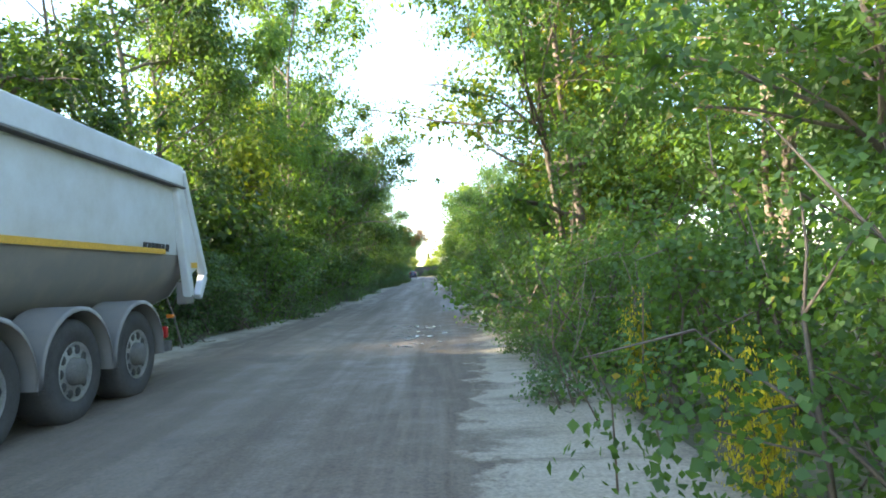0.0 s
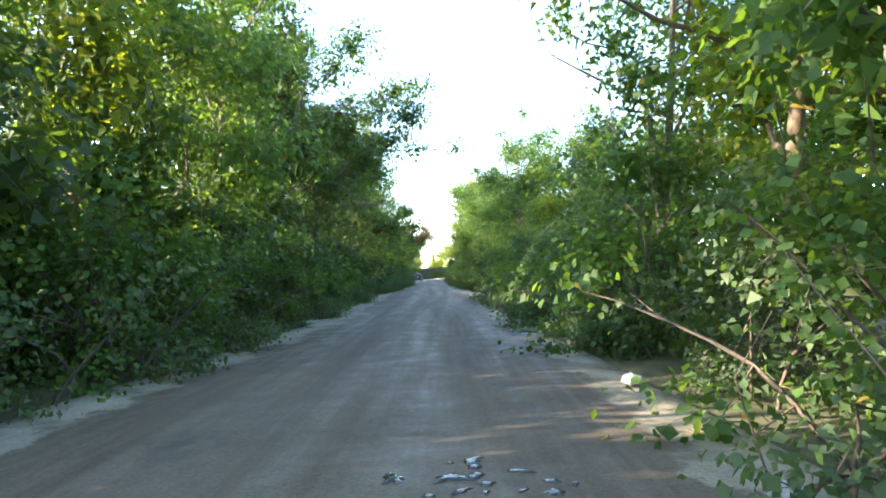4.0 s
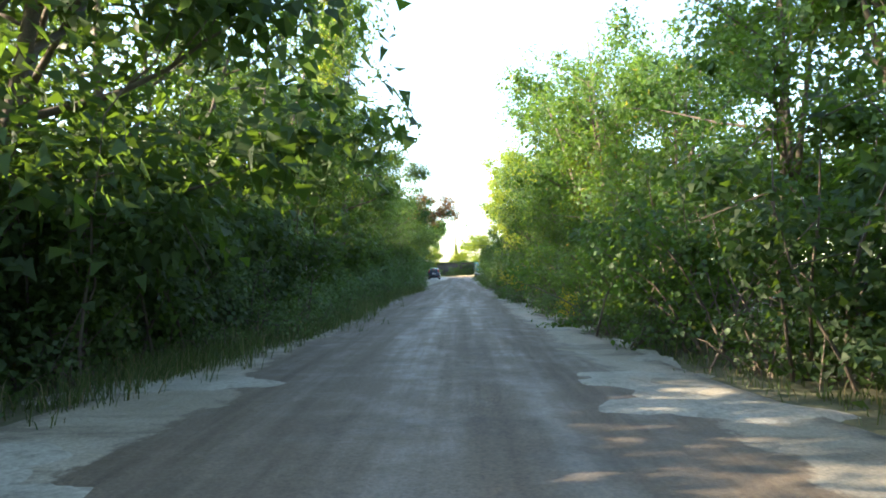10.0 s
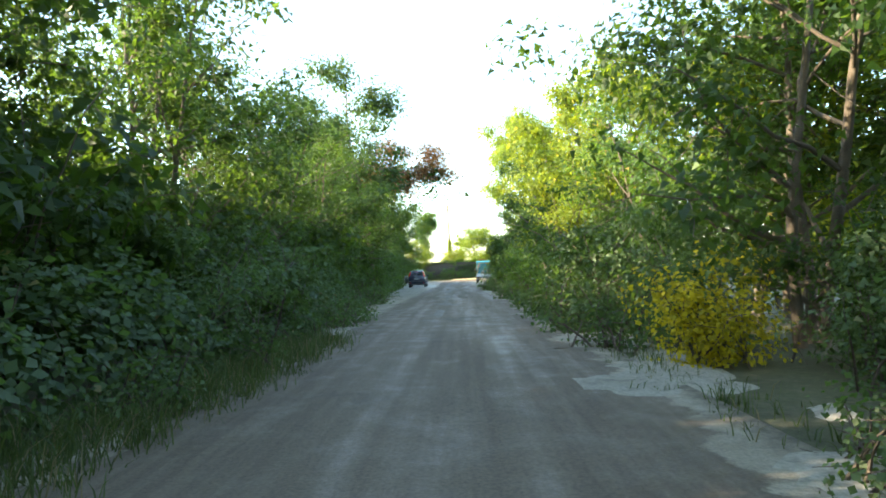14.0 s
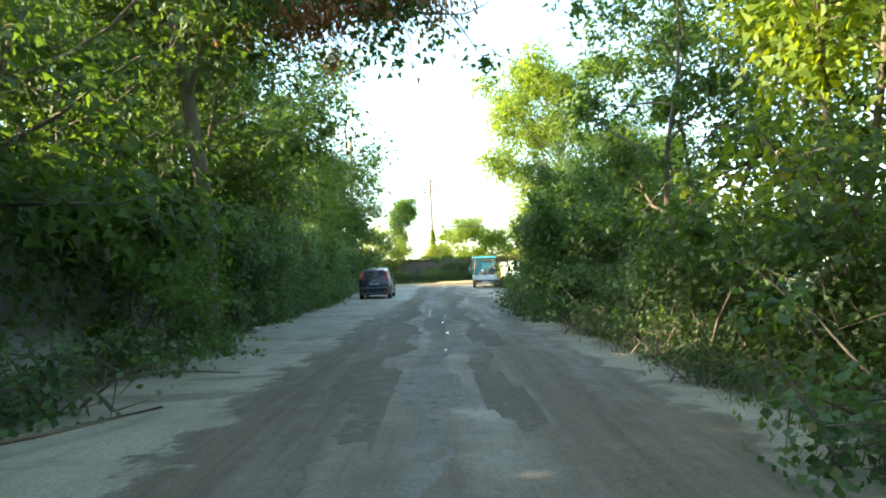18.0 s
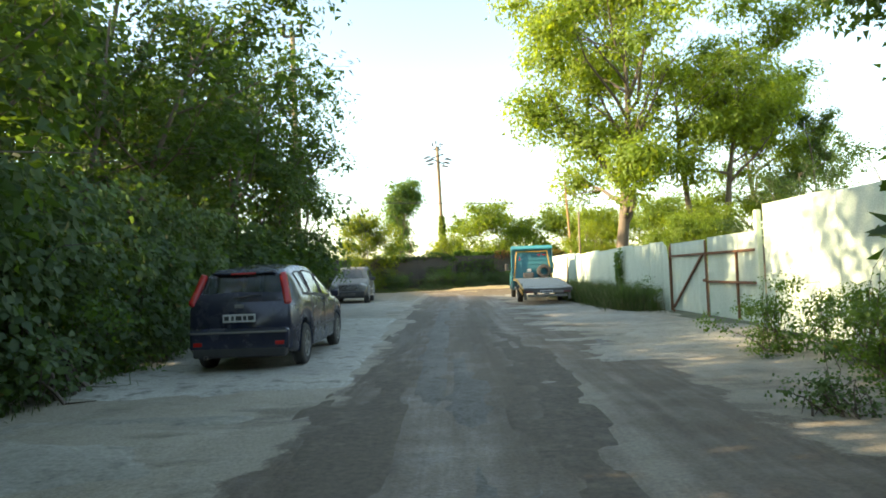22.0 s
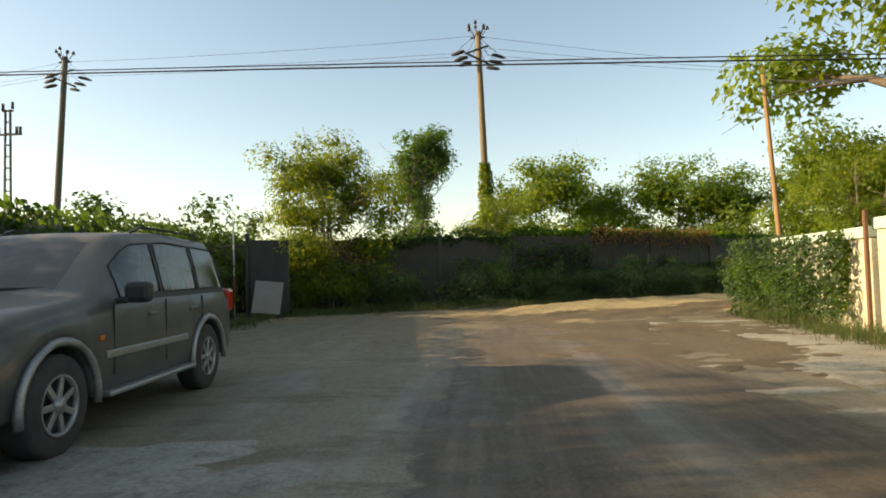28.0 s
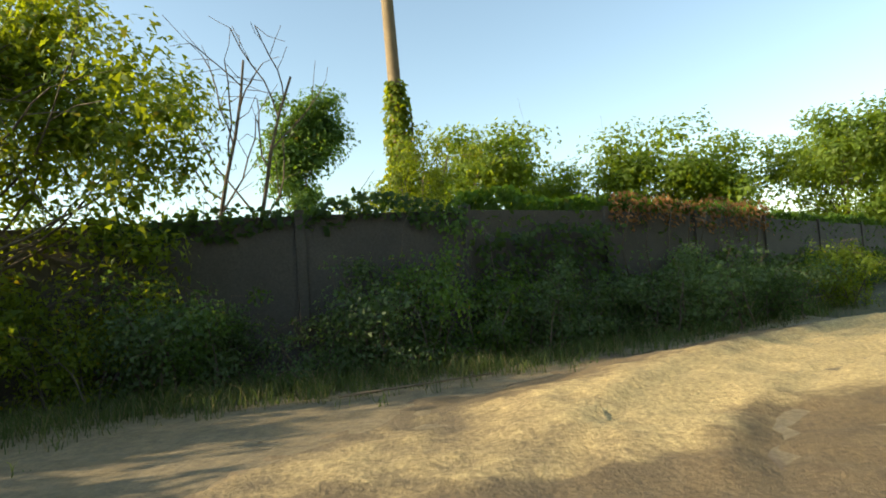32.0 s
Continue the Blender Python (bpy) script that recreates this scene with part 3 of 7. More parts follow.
def lane_material():
    """Worn asphalt that frays into pale dust and then soil; the map 'edge' holds metres inside the lane and inside the verge."""
    m, nt, b = material("lane", 0.75)
    uv = nt.nodes.new("ShaderNodeUVMap")
    uv.uv_map = "edge"
    sep = nt.nodes.new("ShaderNodeSeparateXYZ")
    nt.links.new(uv.outputs[0], sep.inputs[0])
    long = noise_fac(nt, 0.55, 6, 0.62, "Object", (2.2, 0.09, 1))
    patch = noise_fac(nt, 0.42, 7, 0.66)
    frays = noise_fac(nt, 1.6, 6, 0.7)
    clod = noise_fac(nt, 7.0, 5, 0.65)
    grit = noise_fac(nt, 34, 4, 0.7)
    asphalt = ramp(nt, long, (0.34, (0.108, 0.082, 0.053)), (0.5, (0.153, 0.121, 0.083)), (0.68, (0.205, 0.168, 0.122)))
    asphalt = mix(nt, ramp(nt, patch, (0.56, (0, 0, 0)), (0.66, (0.75, 0.75, 0.75))), asphalt, (0.088, 0.072, 0.054))
    tracks = math_node(nt, "ADD", sep.outputs[0], math_node(nt, "MULTIPLY", math_node(nt, "SUBTRACT", long, 0.5), 2.2))
    washed = mix(nt, ramp(nt, noise_fac(nt, 9.0, 4, 0.6, "Object", (1, 0.06, 1)), (0.4, (0, 0, 0)), (0.62, (0.7, 0.7, 0.7))), (0.103, 0.077, 0.05), (0.165, 0.13, 0.09))
    asphalt = mix(nt, ramp(nt, math_node(nt, "MULTIPLY", tracks, 0.4), (0.30, (0.85, 0.85, 0.85)), (0.56, (0.1, 0.1, 0.1))), asphalt, washed)
    dust = ramp(nt, patch, (0.3, (0.23, 0.197, 0.14)), (0.7, (0.365, 0.322, 0.243)))
    dust = mix(nt, ramp(nt, noise_fac(nt, 0.8, 6, 0.65, "Object", (0.5, 1.6, 1)), (0.52, (0, 0, 0)), (0.60, (0.7, 0.7, 0.7))), dust, (0.135, 0.112, 0.078))
    pos = nt.nodes.new("ShaderNodeTexCoord")
    along_lane = nt.nodes.new("ShaderNodeSeparateXYZ")
    nt.links.new(pos.outputs["Object"], along_lane.inputs[0])
    sandy = ramp(nt, math_node(nt, "MULTIPLY", math_node(nt, "SUBTRACT", math_node(nt, "ADD", along_lane.outputs[1], math_node(nt, "MULTIPLY", patch, 6.0)), 160.0), 0.06), (0.1, (0, 0, 0)), (0.8, (0.9, 0.9, 0.9)))
    dust = mix(nt, sandy, dust, ramp(nt, clod, (0.35, (0.135, 0.105, 0.06)), (0.65, (0.235, 0.185, 0.105))))
    soil = ramp(nt, clod, (0.35, (0.075, 0.065, 0.045)), (0.65, (0.20, 0.17, 0.12)))
    warp = math_node(nt, "ADD", math_node(nt, "MULTIPLY", math_node(nt, "SUBTRACT", frays, 0.5), 1.7), math_node(nt, "MULTIPLY", math_node(nt, "SUBTRACT", patch, 0.5), 1.6))
    inside = math_node(nt, "ADD", sep.outputs[0], warp)
    col = mix(nt, ramp(nt, math_node(nt, "MULTIPLY", math_node(nt, "ADD", inside, 0.5), 1.0), (0.42, (1, 1, 1)), (0.58, (0, 0, 0))), asphalt, dust)
    rim = math_node(nt, "ADD", sep.outputs[1], math_node(nt, "MULTIPLY", warp, 0.5))
    col = mix(nt, ramp(nt, rim, (0.15, (1, 1, 1)), (0.5, (0, 0, 0))), col, soil)
    col = mix(nt, 0.55, col, ramp(nt, grit, (0.3, (0.2, 0.2, 0.2)), (0.7, (0.82, 0.82, 0.82))), "OVERLAY")
    nt.links.new(col, b.inputs["Base Color"])
    nt.links.new(ramp(nt, math_node(nt, "ADD", math_node(nt, "MULTIPLY", long, 0.5), math_node(nt, "MULTIPLY", frays, 0.5)), (0.46, (0.85, 0.85, 0.85)), (0.6, (0.5, 0.5, 0.5))), b.inputs["Roughness"])
    bump(nt, b, math_node(nt, "ADD", math_node(nt, "MULTIPLY", clod, 0.7), math_node(nt, "MULTIPLY", grit, 0.4)), 0.35, 0.04)
    return m


def lane_z(x, y):
    ins = min(x - interp(ROAD_L, y), interp(ROAD_R, y) - x)
    return 0.02 + 0.02 * fbm(x, y, 0.5) + 0.008 * fbm(x, y, 2.2) + 0.02 * min(1, max(0, ins + 0.3)) + 0.006 * math.sin(x * 3.1) * fbm(2, y, 0.1)


def lane():
    ys = np.arange(-30, 198, 0.55)
    n = 35
    v, edge = [], []
    for y in ys:
        e0, e1 = interp(OUT_L, y), interp(OUT_R, y)
        l0, l1 = interp(ROAD_L, y), interp(ROAD_R, y)
        for i in range(n):
            x = e0 + (e1 - e0) * i / (n - 1)
            ins = min(x - l0, l1 - x)
            z = lane_z(x, y)
            v.append((x, y, z if 0 < i < n - 1 else -0.16))
            edge.append((ins, min(x - e0, e1 - x)))
    f = [(j * n + i, j * n + i + 1, (j + 1) * n + i + 1, (j + 1) * n + i) for j in range(len(ys) - 1) for i in range(n - 1)]
    ob = raw_mesh("road", v, f, lane_material(), smooth=True)
    layer = ob.data.uv_layers.new(name="edge")
    idx = np.empty(len(ob.data.loops), np.int32)
    ob.data.loops.foreach_get("vertex_index", idx)
    layer.data.foreach_set("uv", np.array(edge, np.float32)[idx].ravel())
    return tagged(ob, "worn brown-grey asphalt lane fraying into pale dust", "road", kind="structure")


lane()


def blotch(name, x, y, rx, ry, seed, mat, z, label, category="dirt patch", rag=0.35, turn=0.0, dome=0.0, lip=0.012):
    """A low irregular sheet of dust, mud or water lying on the road."""
    n, rings = (24, 3) if rx < 0.2 else (64, 6)
    bm = bmesh.new()
    rows = [[bm.verts.new((0.0, 0.0, z + lane_z(x, y) + dome))] * n]
    for k in range(1, rings + 1):
        q = k / rings
        row = []
        for i in range(n):
            a0 = 2 * math.pi * i / n
            c, s = math.cos(a0), math.sin(a0)
            w = 1 + rag * (noise.noise(Vector((c * 1.7, s * 1.7, seed))) + 0.6 * noise.noise(Vector((c * 5, s * 5, seed + 7))) + 0.35 * noise.noise(Vector((c * 13, s * 13, seed + 3))))
            px, py = rx * q * w * c, ry * q * w * s
            row.append(bm.verts.new((px, py, z + lane_z(x + px, y + py) + dome * (1 - q * q) + (0.35 * dome * fbm(px + x, py + y, 1.4) if q < 0.9 else 0) - (lip if k == rings else 0))))
        rows.append(row)
    for k in range(rings):
        for i in range(n):
            q = [rows[k][i], rows[k + 1][i], rows[k + 1][(i + 1) % n], rows[k][(i + 1) % n]]
            fc = bm.faces.new(q[:1] + q[1:3] if k == 0 else q)
            fc.smooth = True
    bmesh.ops.transform(bm, matrix=pose(x, y, 0, 0, 0, turn), verts=bm.verts)
    return tagged(part(name, bm, mat), label, category, kind="structure")


rr = random.Random(3)
for k in range(60):
    blotch("puddle", 0.95 + rr.gauss(0, 0.3), 19.3 + rr.uniform(-2.4, 2.4), rr.uniform(0.02, 0.09), rr.uniform(0.02, 0.07), 100 + k, WET, 0.012, "small wet puddle in the broken asphalt", "puddle", 0.9, rr.uniform(0, 180))
for x, y, rx, ry in ((-1.35, 118.6, 0.03, 0.16), (-1.3, 121.5, 0.03, 0.2), (-1.38, 124.4, 0.025, 0.2), (-1.3, 127.0, 0.03, 0.12), (-1.32, 125.4, 0.03, 0.1), (-1.78, 126.4, 0.015, 0.12), (-1.8, 127.6, 0.03, 0.2), (-1.82, 129.2, 0.03, 0.3), (-1.7, 130.6, 0.02, 0.12), (-1.74, 128.3, 0.02, 0.1), (-1.86, 128.6, 0.015, 0.08), (2.3, 30.5, 0.25, 0.45)):
    blotch("puddle", x, y, rx, ry, 130 + y, WET, 0.012, "small wet puddle in the broken asphalt", "puddle", 0.6)

# pale slabs and crusts of old concrete beside the asphalt
def overlay(name, x0, x1, y0, y1, field, mat, label, thick=0.016, step=0.15):
    """A thin sheet on the road that dips under it where its field is below nought."""
    xs, ys = np.arange(x0, x1, step), np.arange(y0, y1, step)
    v = []
    for y in ys:
        for x in xs:
            k = field(x, y)
            v.append((x, y, lane_z(x, y) + (min(thick, k * 0.25) if k > 0 else max(-0.12, k * 0.4))))
    n = len(xs)
    f = [(j * n + i, j * n + i + 1, (j + 1) * n + i + 1, (j + 1) * n + i) for j in range(len(ys) - 1) for i in range(n - 1)
         if max(v[j * n + i][2] - lane_z(v[j * n + i][0], v[j * n + i][1]), v[(j + 1) * n + i + 1][2] - lane_z(v[(j + 1) * n + i + 1][0], v[(j + 1) * n + i + 1][1])) > -0.11]
    return tagged(raw_mesh(name, v, f, mat, smooth=True), label, "pavement", kind="structure")


def apron_left(x, y):
    edge = min(x + 7.2, -3.0 - (y - 139.0) * 0.045 - x, (y - 138.2) * 0.6, (149.8 - y - 0.2 * x) * 0.8)
    return edge + 0.22 * fbm(x, y, 0.9)


def apron_left_far(x, y):
    edge = min(x + 8.0, -3.7 - x, (y - 150.6) * 0.5, (163 - y) * 0.4)
    return 0.4 * min(1.2, edge) + 0.55 * noise.fractal(Vector((x * 0.45, y * 0.9, 8.0)), 1.0, 2.0, 5)


def crusts_left(x, y):
    edge = min(x + 6.6, -3.5 - x, (y - 118) * 0.3, (138 - y) * 0.5)
    return 0.25 * min(0.9, edge) - 0.12 + 0.6 * noise.fractal(Vector((x * 0.35, y * 1.0, 5.0)), 1.0, 2.0, 5)


def crusts_right(x, y):
    edge = min(x - 0.3 - 0.5 * max(0, (y - 150) * 0.1), 4.6 - x, (y - 139.4) * 0.7, (173 - y) * 0.4)
    return 0.22 * min(1.6, edge) - 0.10 + 0.62 * noise.fractal(Vector((x * 0.38, y * 1.05, 2.0)), 1.0, 2.0, 5) + (0.2 if y > 161 and x > 1.3 else 0)


def crusts_lane(x, y):
    l0, r0 = interp(ROAD_L, y), interp(ROAD_R, y)
    out = max(l0 - x, x - r0)
    edge = min(out + 0.15, 1.5 - out)
    return 0.3 * min(0.5, edge) - 0.20 + 0.62 * noise.fractal(Vector((x * 0.4, y * 0.55, 12.0)), 1.0, 2.0, 5)


CRUST = earth("concrete_crust", (0.36, 0.335, 0.27), (0.25, 0.23, 0.18), (0.17, 0.157, 0.125), 0.7, 22, 0.3)
DUST_STREAK = earth("dust_streak", (0.205, 0.19, 0.16), (0.15, 0.137, 0.113), (0.11, 0.095, 0.07), 0.8, 24, 0.3)


def streaks(x, y):
    a0 = abs(x + 1.75 - 0.25 * math.sin(y * 0.12)) - 0.28
    b0 = abs(x - (0.1 - 0.11 * (y - 150))) - 0.09
    return -min(a0, b0) * 0.9 - 0.05 + 0.3 * noise.fractal(Vector((x * 2.2, y * 0.35, 21.0)), 1.0, 2.0, 4) - 0.05 * max(0, y - 158) - 0.05 * max(0, 140 - y)


def mud_tracks(x, y):
    bend = max(0.0, y - 152) * 0.02
    a0 = abs(x + 2.35 + 0.012 * (y - 120) - bend) - 0.38
    b0 = abs(x + 0.72 + 0.004 * (y - 120) - bend) - 0.26
    return -min(a0, b0) * 0.7 + 0.5 * noise.fractal(Vector((x * 1.4, y * 0.3, 33.0)), 1.0, 2.0, 6) - 0.03 - 0.06 * max(0, y - 158) - 0.05 * max(0, 116 - y)


def middle_strip(x, y):
    return 0.1 - abs(x + 1.55) * 0.6 + 0.5 * noise.fractal(Vector((x * 1.5, y * 0.3, 27.0)), 1.0, 2.0, 4) - 0.05 * max(0, 104 - y) - 0.06 * max(0, y - 137)


overlay("mud_track", -4.0, 0.4, 110.0, 163.0, mud_tracks, MUD, "brown mud pressed along the wheel tracks", thick=0.006, step=0.12)
overlay("worn_strip", -2.3, -0.8, 99.0, 141.0, middle_strip, DUST_STREAK, "smooth grey asphalt worn bare between the wheel tracks", thick=0.009, step=0.12)
overlay("dust_streak", -2.6, 1.2, 137.0, 162.0, streaks, DUST_STREAK, "pale dust dragged along the wheel tracks", thick=0.008, step=0.11)
overlay("concrete_apron", -7.4, -2.4, 137.6, 152.0, apron_left, CONCRETE_APRON, "flat pale concrete apron under the parked hatchback")
overlay("concrete_apron", -8.2, -3.4, 150.2, 163.4, apron_left_far, CRUST, "broken pale concrete crust beside the asphalt")
overlay("concrete_apron", -6.8, -3.2, 117.0, 138.2, crusts_left, CRUST, "broken pale concrete crust beside the asphalt")
overlay("concrete_apron", 0.0, 4.8, 139.0, 174.0, crusts_right, CRUST, "broken pale concrete crust in front of the fence")
overlay("concrete_apron", -5.2, -1.8, 36.0, 62.0, crusts_lane, CRUST, "pale crumbling concrete along the asphalt edge", step=0.16)
overlay("concrete_apron", 0.6, 3.8, 49.0, 62.0, crusts_lane, CRUST, "pale crumbling concrete along the asphalt edge", step=0.16)
overlay("concrete_apron", 0.4, 2.6, 62.0, 104.0, crusts_lane, CRUST, "pale crumbling concrete along the asphalt edge", step=0.16)

# sandy bend at the end of the lane: loose sand with wheel ruts on a curve
def sand_field(x, y):
    u, w = (x - 5.8) * 0.91 + (y - 181.0) * 0.41, (y - 181.0) * 0.91 - (x - 5.8) * 0.41
    far = 1 - math.hypot(u / 11.0, w / 4.3)
    near = 0.22 * (1 - math.hypot((x - 1.4) / 2.4, (y - 172.5) / 5.0))
    return max(far, near) + 0.22 * fbm(x, y, 0.45) + 0.10 * fbm(x, y, 1.9)


def sand_ridge(x, y):
    """Weight of the paler sand colour: a ridge along the outside of the bend, a second streak inside it."""
    mid = 178.6 + 0.16 * (x + 3) + 0.045 * max(0, x + 3) ** 2
    outer = 1 - abs(y - mid) / 1.7
    inner = 0.55 - abs(y - mid + 5.2) / 1.3 - max(0, -1.2 - x)
    return max(outer, inner, -1) + 0.5 * fbm(x * 0.4, y, 0.5) + 0.2 * fbm(x, y, 1.6)


def sand_material():
    """Sand, paler along the ridge mask, browner between and where it thins out."""
    m, nt, b = material("sand", 0.95)
    uv = nt.nodes.new("ShaderNodeUVMap")
    uv.uv_map = "depth"
    sep = nt.nodes.new("ShaderNodeSeparateXYZ")
    nt.links.new(uv.outputs[0], sep.inputs[0])
    broad, mid, grit = noise_fac(nt, 0.5, 6, 0.65), noise_fac(nt, 3.2, 6, 0.65), noise_fac(nt, 18, 4, 0.7)
    col = ramp(nt, broad, (0.36, (0.105, 0.075, 0.04)), (0.64, (0.19, 0.135, 0.068)))
    col = mix(nt, ramp(nt, mid, (0.5, (0, 0, 0)), (0.66, (0.7, 0.7, 0.7))), col, (0.09, 0.064, 0.038))
    loose = math_node(nt, "ADD", sep.outputs[1], math_node(nt, "MULTIPLY", math_node(nt, "SUBTRACT", mid, 0.5), 0.9))
    col = mix(nt, ramp(nt, loose, (0.12, (0, 0, 0)), (0.42, (1, 1, 1))), col, ramp(nt, grit, (0.3, (0.36, 0.27, 0.125)), (0.7, (0.52, 0.40, 0.20))))
    k = math_node(nt, "ADD", sep.outputs[0], math_node(nt, "MULTIPLY", math_node(nt, "SUBTRACT", mid, 0.5), 0.5))
    col = mix(nt, ramp(nt, k, (0.02, (1, 1, 1)), (0.30, (0, 0, 0))), col, (0.13, 0.10, 0.06))
    col = mix(nt, 0.5, col, ramp(nt, grit, (0.3, (0.22, 0.22, 0.22)), (0.7, (0.8, 0.8, 0.8))), "OVERLAY")
    nt.links.new(col, b.inputs["Base Color"])
    bump(nt, b, math_node(nt, "ADD", math_node(nt, "MULTIPLY", mid, 0.8), math_node(nt, "MULTIPLY", grit, 0.4)), 0.8, 0.05)
    return m


def sand_bend():
    xs, ys = np.arange(-6, 15.01, 0.2), np.arange(165, 191.01, 0.2)
    v, deep = [], []
    for y in ys:
        for x in xs:
            k = sand_field(x, y)
            deep.append((k, sand_ridge(x, y)))
            d = math.hypot(x - 11, y - 170) - 12.6
            rut = sum(-0.045 * math.exp(-((d - o) / 0.13) ** 2) + 0.03 * math.exp(-((d - o - 0.28) / 0.14) ** 2) for o in (-0.85, 0.8, -2.3, 2.1))
            heap = 0.16 * math.exp(-((d - 2.6) / 0.9) ** 2) * max(0, min(1, (y - 176) / 4))
            grain = 0.05 * fbm(x, y, 1.1) + 0.03 * fbm(x, y, 3.5)
            v.append((x, y, lane_z(x, y) + (0.012 + max(0.0, min(1, k * 4)) * (0.03 + rut + heap + grain) if k > 0 else 0.012 + k * 1.5)))
    n = len(xs)
    f = [(j * n + i, j * n + i + 1, (j + 1) * n + i + 1, (j + 1) * n + i) for j in range(len(ys) - 1) for i in range(n - 1)]
    ob = raw_mesh("sand_bend", v, f, sand_material(), smooth=True)
    layer = ob.data.uv_layers.new(name="depth")
    idx = np.empty(len(ob.data.loops), np.int32)
    ob.data.loops.foreach_get("vertex_index", idx)
    layer.data.foreach_set("uv", np.array(deep, np.float32)[idx].ravel())
    return tagged(ob, "yellow sandy track with tyre ruts and loose heaps", "road", kind="structure")


sand_bend()

# roadside growth, filled in at even chance
rng = random.Random(5)
y = 1.0
while y < 154:
    big = rng.uniform(0.85, 1.25)
    wall = 52 < y < 61 or 70 < y < 92 or 98 < y < 107 or 109 < y < 124
    if not wall:
        scatter(BUSHES[rng.choice((0, 1, 1, 2))], interp(HEDGE_L, y) - 0.8 - rng.uniform(0, 0.6), y, rng.uniform(0, 360), big)
    if y < 127 and not (82.6 < y < 85.4 or 90.0 < y < 92.8 or 27 < y < 47):
        kind = NEAR_BUSH if y < 16.5 else BUSHES[rng.choice((0, 0, 2, 1))]
        x, turn, size = interp(HEDGE_R, y) + (1.0 if y > 16 else 0.9) + rng.uniform(0, 0.5), rng.uniform(0, 360), rng.uniform(0.85, 1.2)
        if not 86 < y < 92.9:
            scatter(kind, x, y, turn, size)
    y += rng.uniform(2.2, 2.9)
y = 3.0
while y < 150:
    tall = 0.82 if 27 < y < 46 else 1.15 if 48 < y < 76 else 0.85 if 76 < y < 100 else 0.62 if 100 < y < 114 else 0.85 if y < 126 and y > 114 else 1.0
    if not (66 < y < 77 or 104 < y < 118 or 129 < y < 140):
        scatter(TREES[rng.choice((0, 1, 2, 2))], interp(HEDGE_L, y) - 2.9 - rng.uniform(0, 1.4), y, rng.uniform(0, 360), rng.uniform(0.85, 1.0) * tall)
    if y < 16:
        scatter(FAR_TREES[rng.choice((0, 1))], interp(HEDGE_L, y) - 8 - rng.uniform(0, 3), y + 1.5, rng.uniform(0, 360), rng.uniform(0.85, 1.05) * tall)
    if y < 121 and not (9 < y < 18 or 64 < y < 74 or 82 < y < 95):
        scatter(TREES[rng.choice((0, 1, 3, 0))], interp(HEDGE_R, y) + 4.3 + rng.uniform(0, 1.2), y + 1, rng.uniform(0, 360), rng.uniform(0.8, 1.0) * (0.85 if y > 100 else 1))
        if (rng.random() < 0.6 or 38 < y) and y < 76:
            scatter(FAR_TREES[rng.choice((0, 1))], interp(HEDGE_R, y) + 9 + rng.uniform(0, 3), y + 2.5, rng.uniform(0, 360), rng.uniform(0.7, 0.95) * (0.8 if y > 100 else 1))
    y += rng.uniform(3.7, 4.9)
rng = random.Random(8)
y = 6.0
while y < 150:
    scatter(BUSHES[4], interp(HEDGE_L, y) + rng.uniform(-0.1, 0.35), y, rng.uniform(0, 360), rng.uniform(0.6, 1.2))
    if 11 < y < 137 and not 88 < y < 92:
        scatter(BUSHES[4], interp(HEDGE_R, y) - rng.uniform(-0.15, 0.3), y + 0.8, rng.uniform(0, 360), rng.uniform(0.6, 1.2) * (0.55 if y > 133 or y < 16 else 1))
    y += rng.uniform(1.8, 3.6)

# trees that stand out
scatter(TREES[2], -10.5, 50, 200, 1.15)
scatter(TREES[0], -5.2, 33.5, 100, 1.15, tall=1.4)
scatter(ROAD_DARK, -7.6, 62.0, 90, 1.12)
scatter(DENSE_GREEN, 7.2, 12.5, 30, 0.8)
scatter(DENSE_GREEN, 7.4, 17.5, 190, 0.8)
scatter(DENSE_GREEN, -7.0, 30.5, 60, 0.95, tall=1.2)
scatter(TREES[2], -6.4, 38.5, 200, 1.1, tall=1.3)
scatter(DENSE_GREEN, 6.8, 84.5, 30, 0.75)
scatter(DENSE_GREEN, 6.8, 89.5, 110, 0.75)
scatter(DENSE_GREEN, 5.9, 95.0, 250, 0.66)
scatter(DENSE, -8.2, 69.5, 100, 0.92)
scatter(DENSE, -7.6, 41.6, 250, 1.0)
scatter(DENSE, -8.0, 75.0, 220, 0.88)
scatter(DENSE_GREEN, 6.4, 57.0, 70, 0.85)
scatter(DENSE_GREEN, 6.0, 67.5, 160, 0.85)
scatter(DENSE_GREEN, 6.4, 73.5, 280, 0.8)
scatter(DENSE_GREEN, 5.3, 78.3, 100, 0.86)
scatter(DENSE_GREEN, 5.2, 82.2, 330, 0.76)
scatter(DENSE, -8.4, 80.2, 40, 0.84)
scatter(TREES[4], -5.4, 28.5, 300, 1.2, tall=1.45)
scatter(SPREADING, -5.4, 45.6, 20, 1.0)
scatter(OVERHANG, 5.0, 22.5, 200, 0.8, tall=1.0)
scatter(DENSE, 4.5, 93.0, 160, 0.8)
scatter(BUSHES[2], 3.9, 89.7, 20, 0.75)
scatter(BUSHES[2], 4.1, 87.9, 140, 0.85)
scatter(TREES[2], -7.2, 24.5, 130, 1.1)
scatter(TREES[2], -7.6, 19.0, 250, 1.0)
scatter(TREES[0], 5.5, 22.5, 200, 1.2)
scatter(TREES[4], 5.6, 27.0, 60, 1.2)
# left side: added row of screen bushes that keeps sun patches off the lane
rng = random.Random(21)
y = 8.0
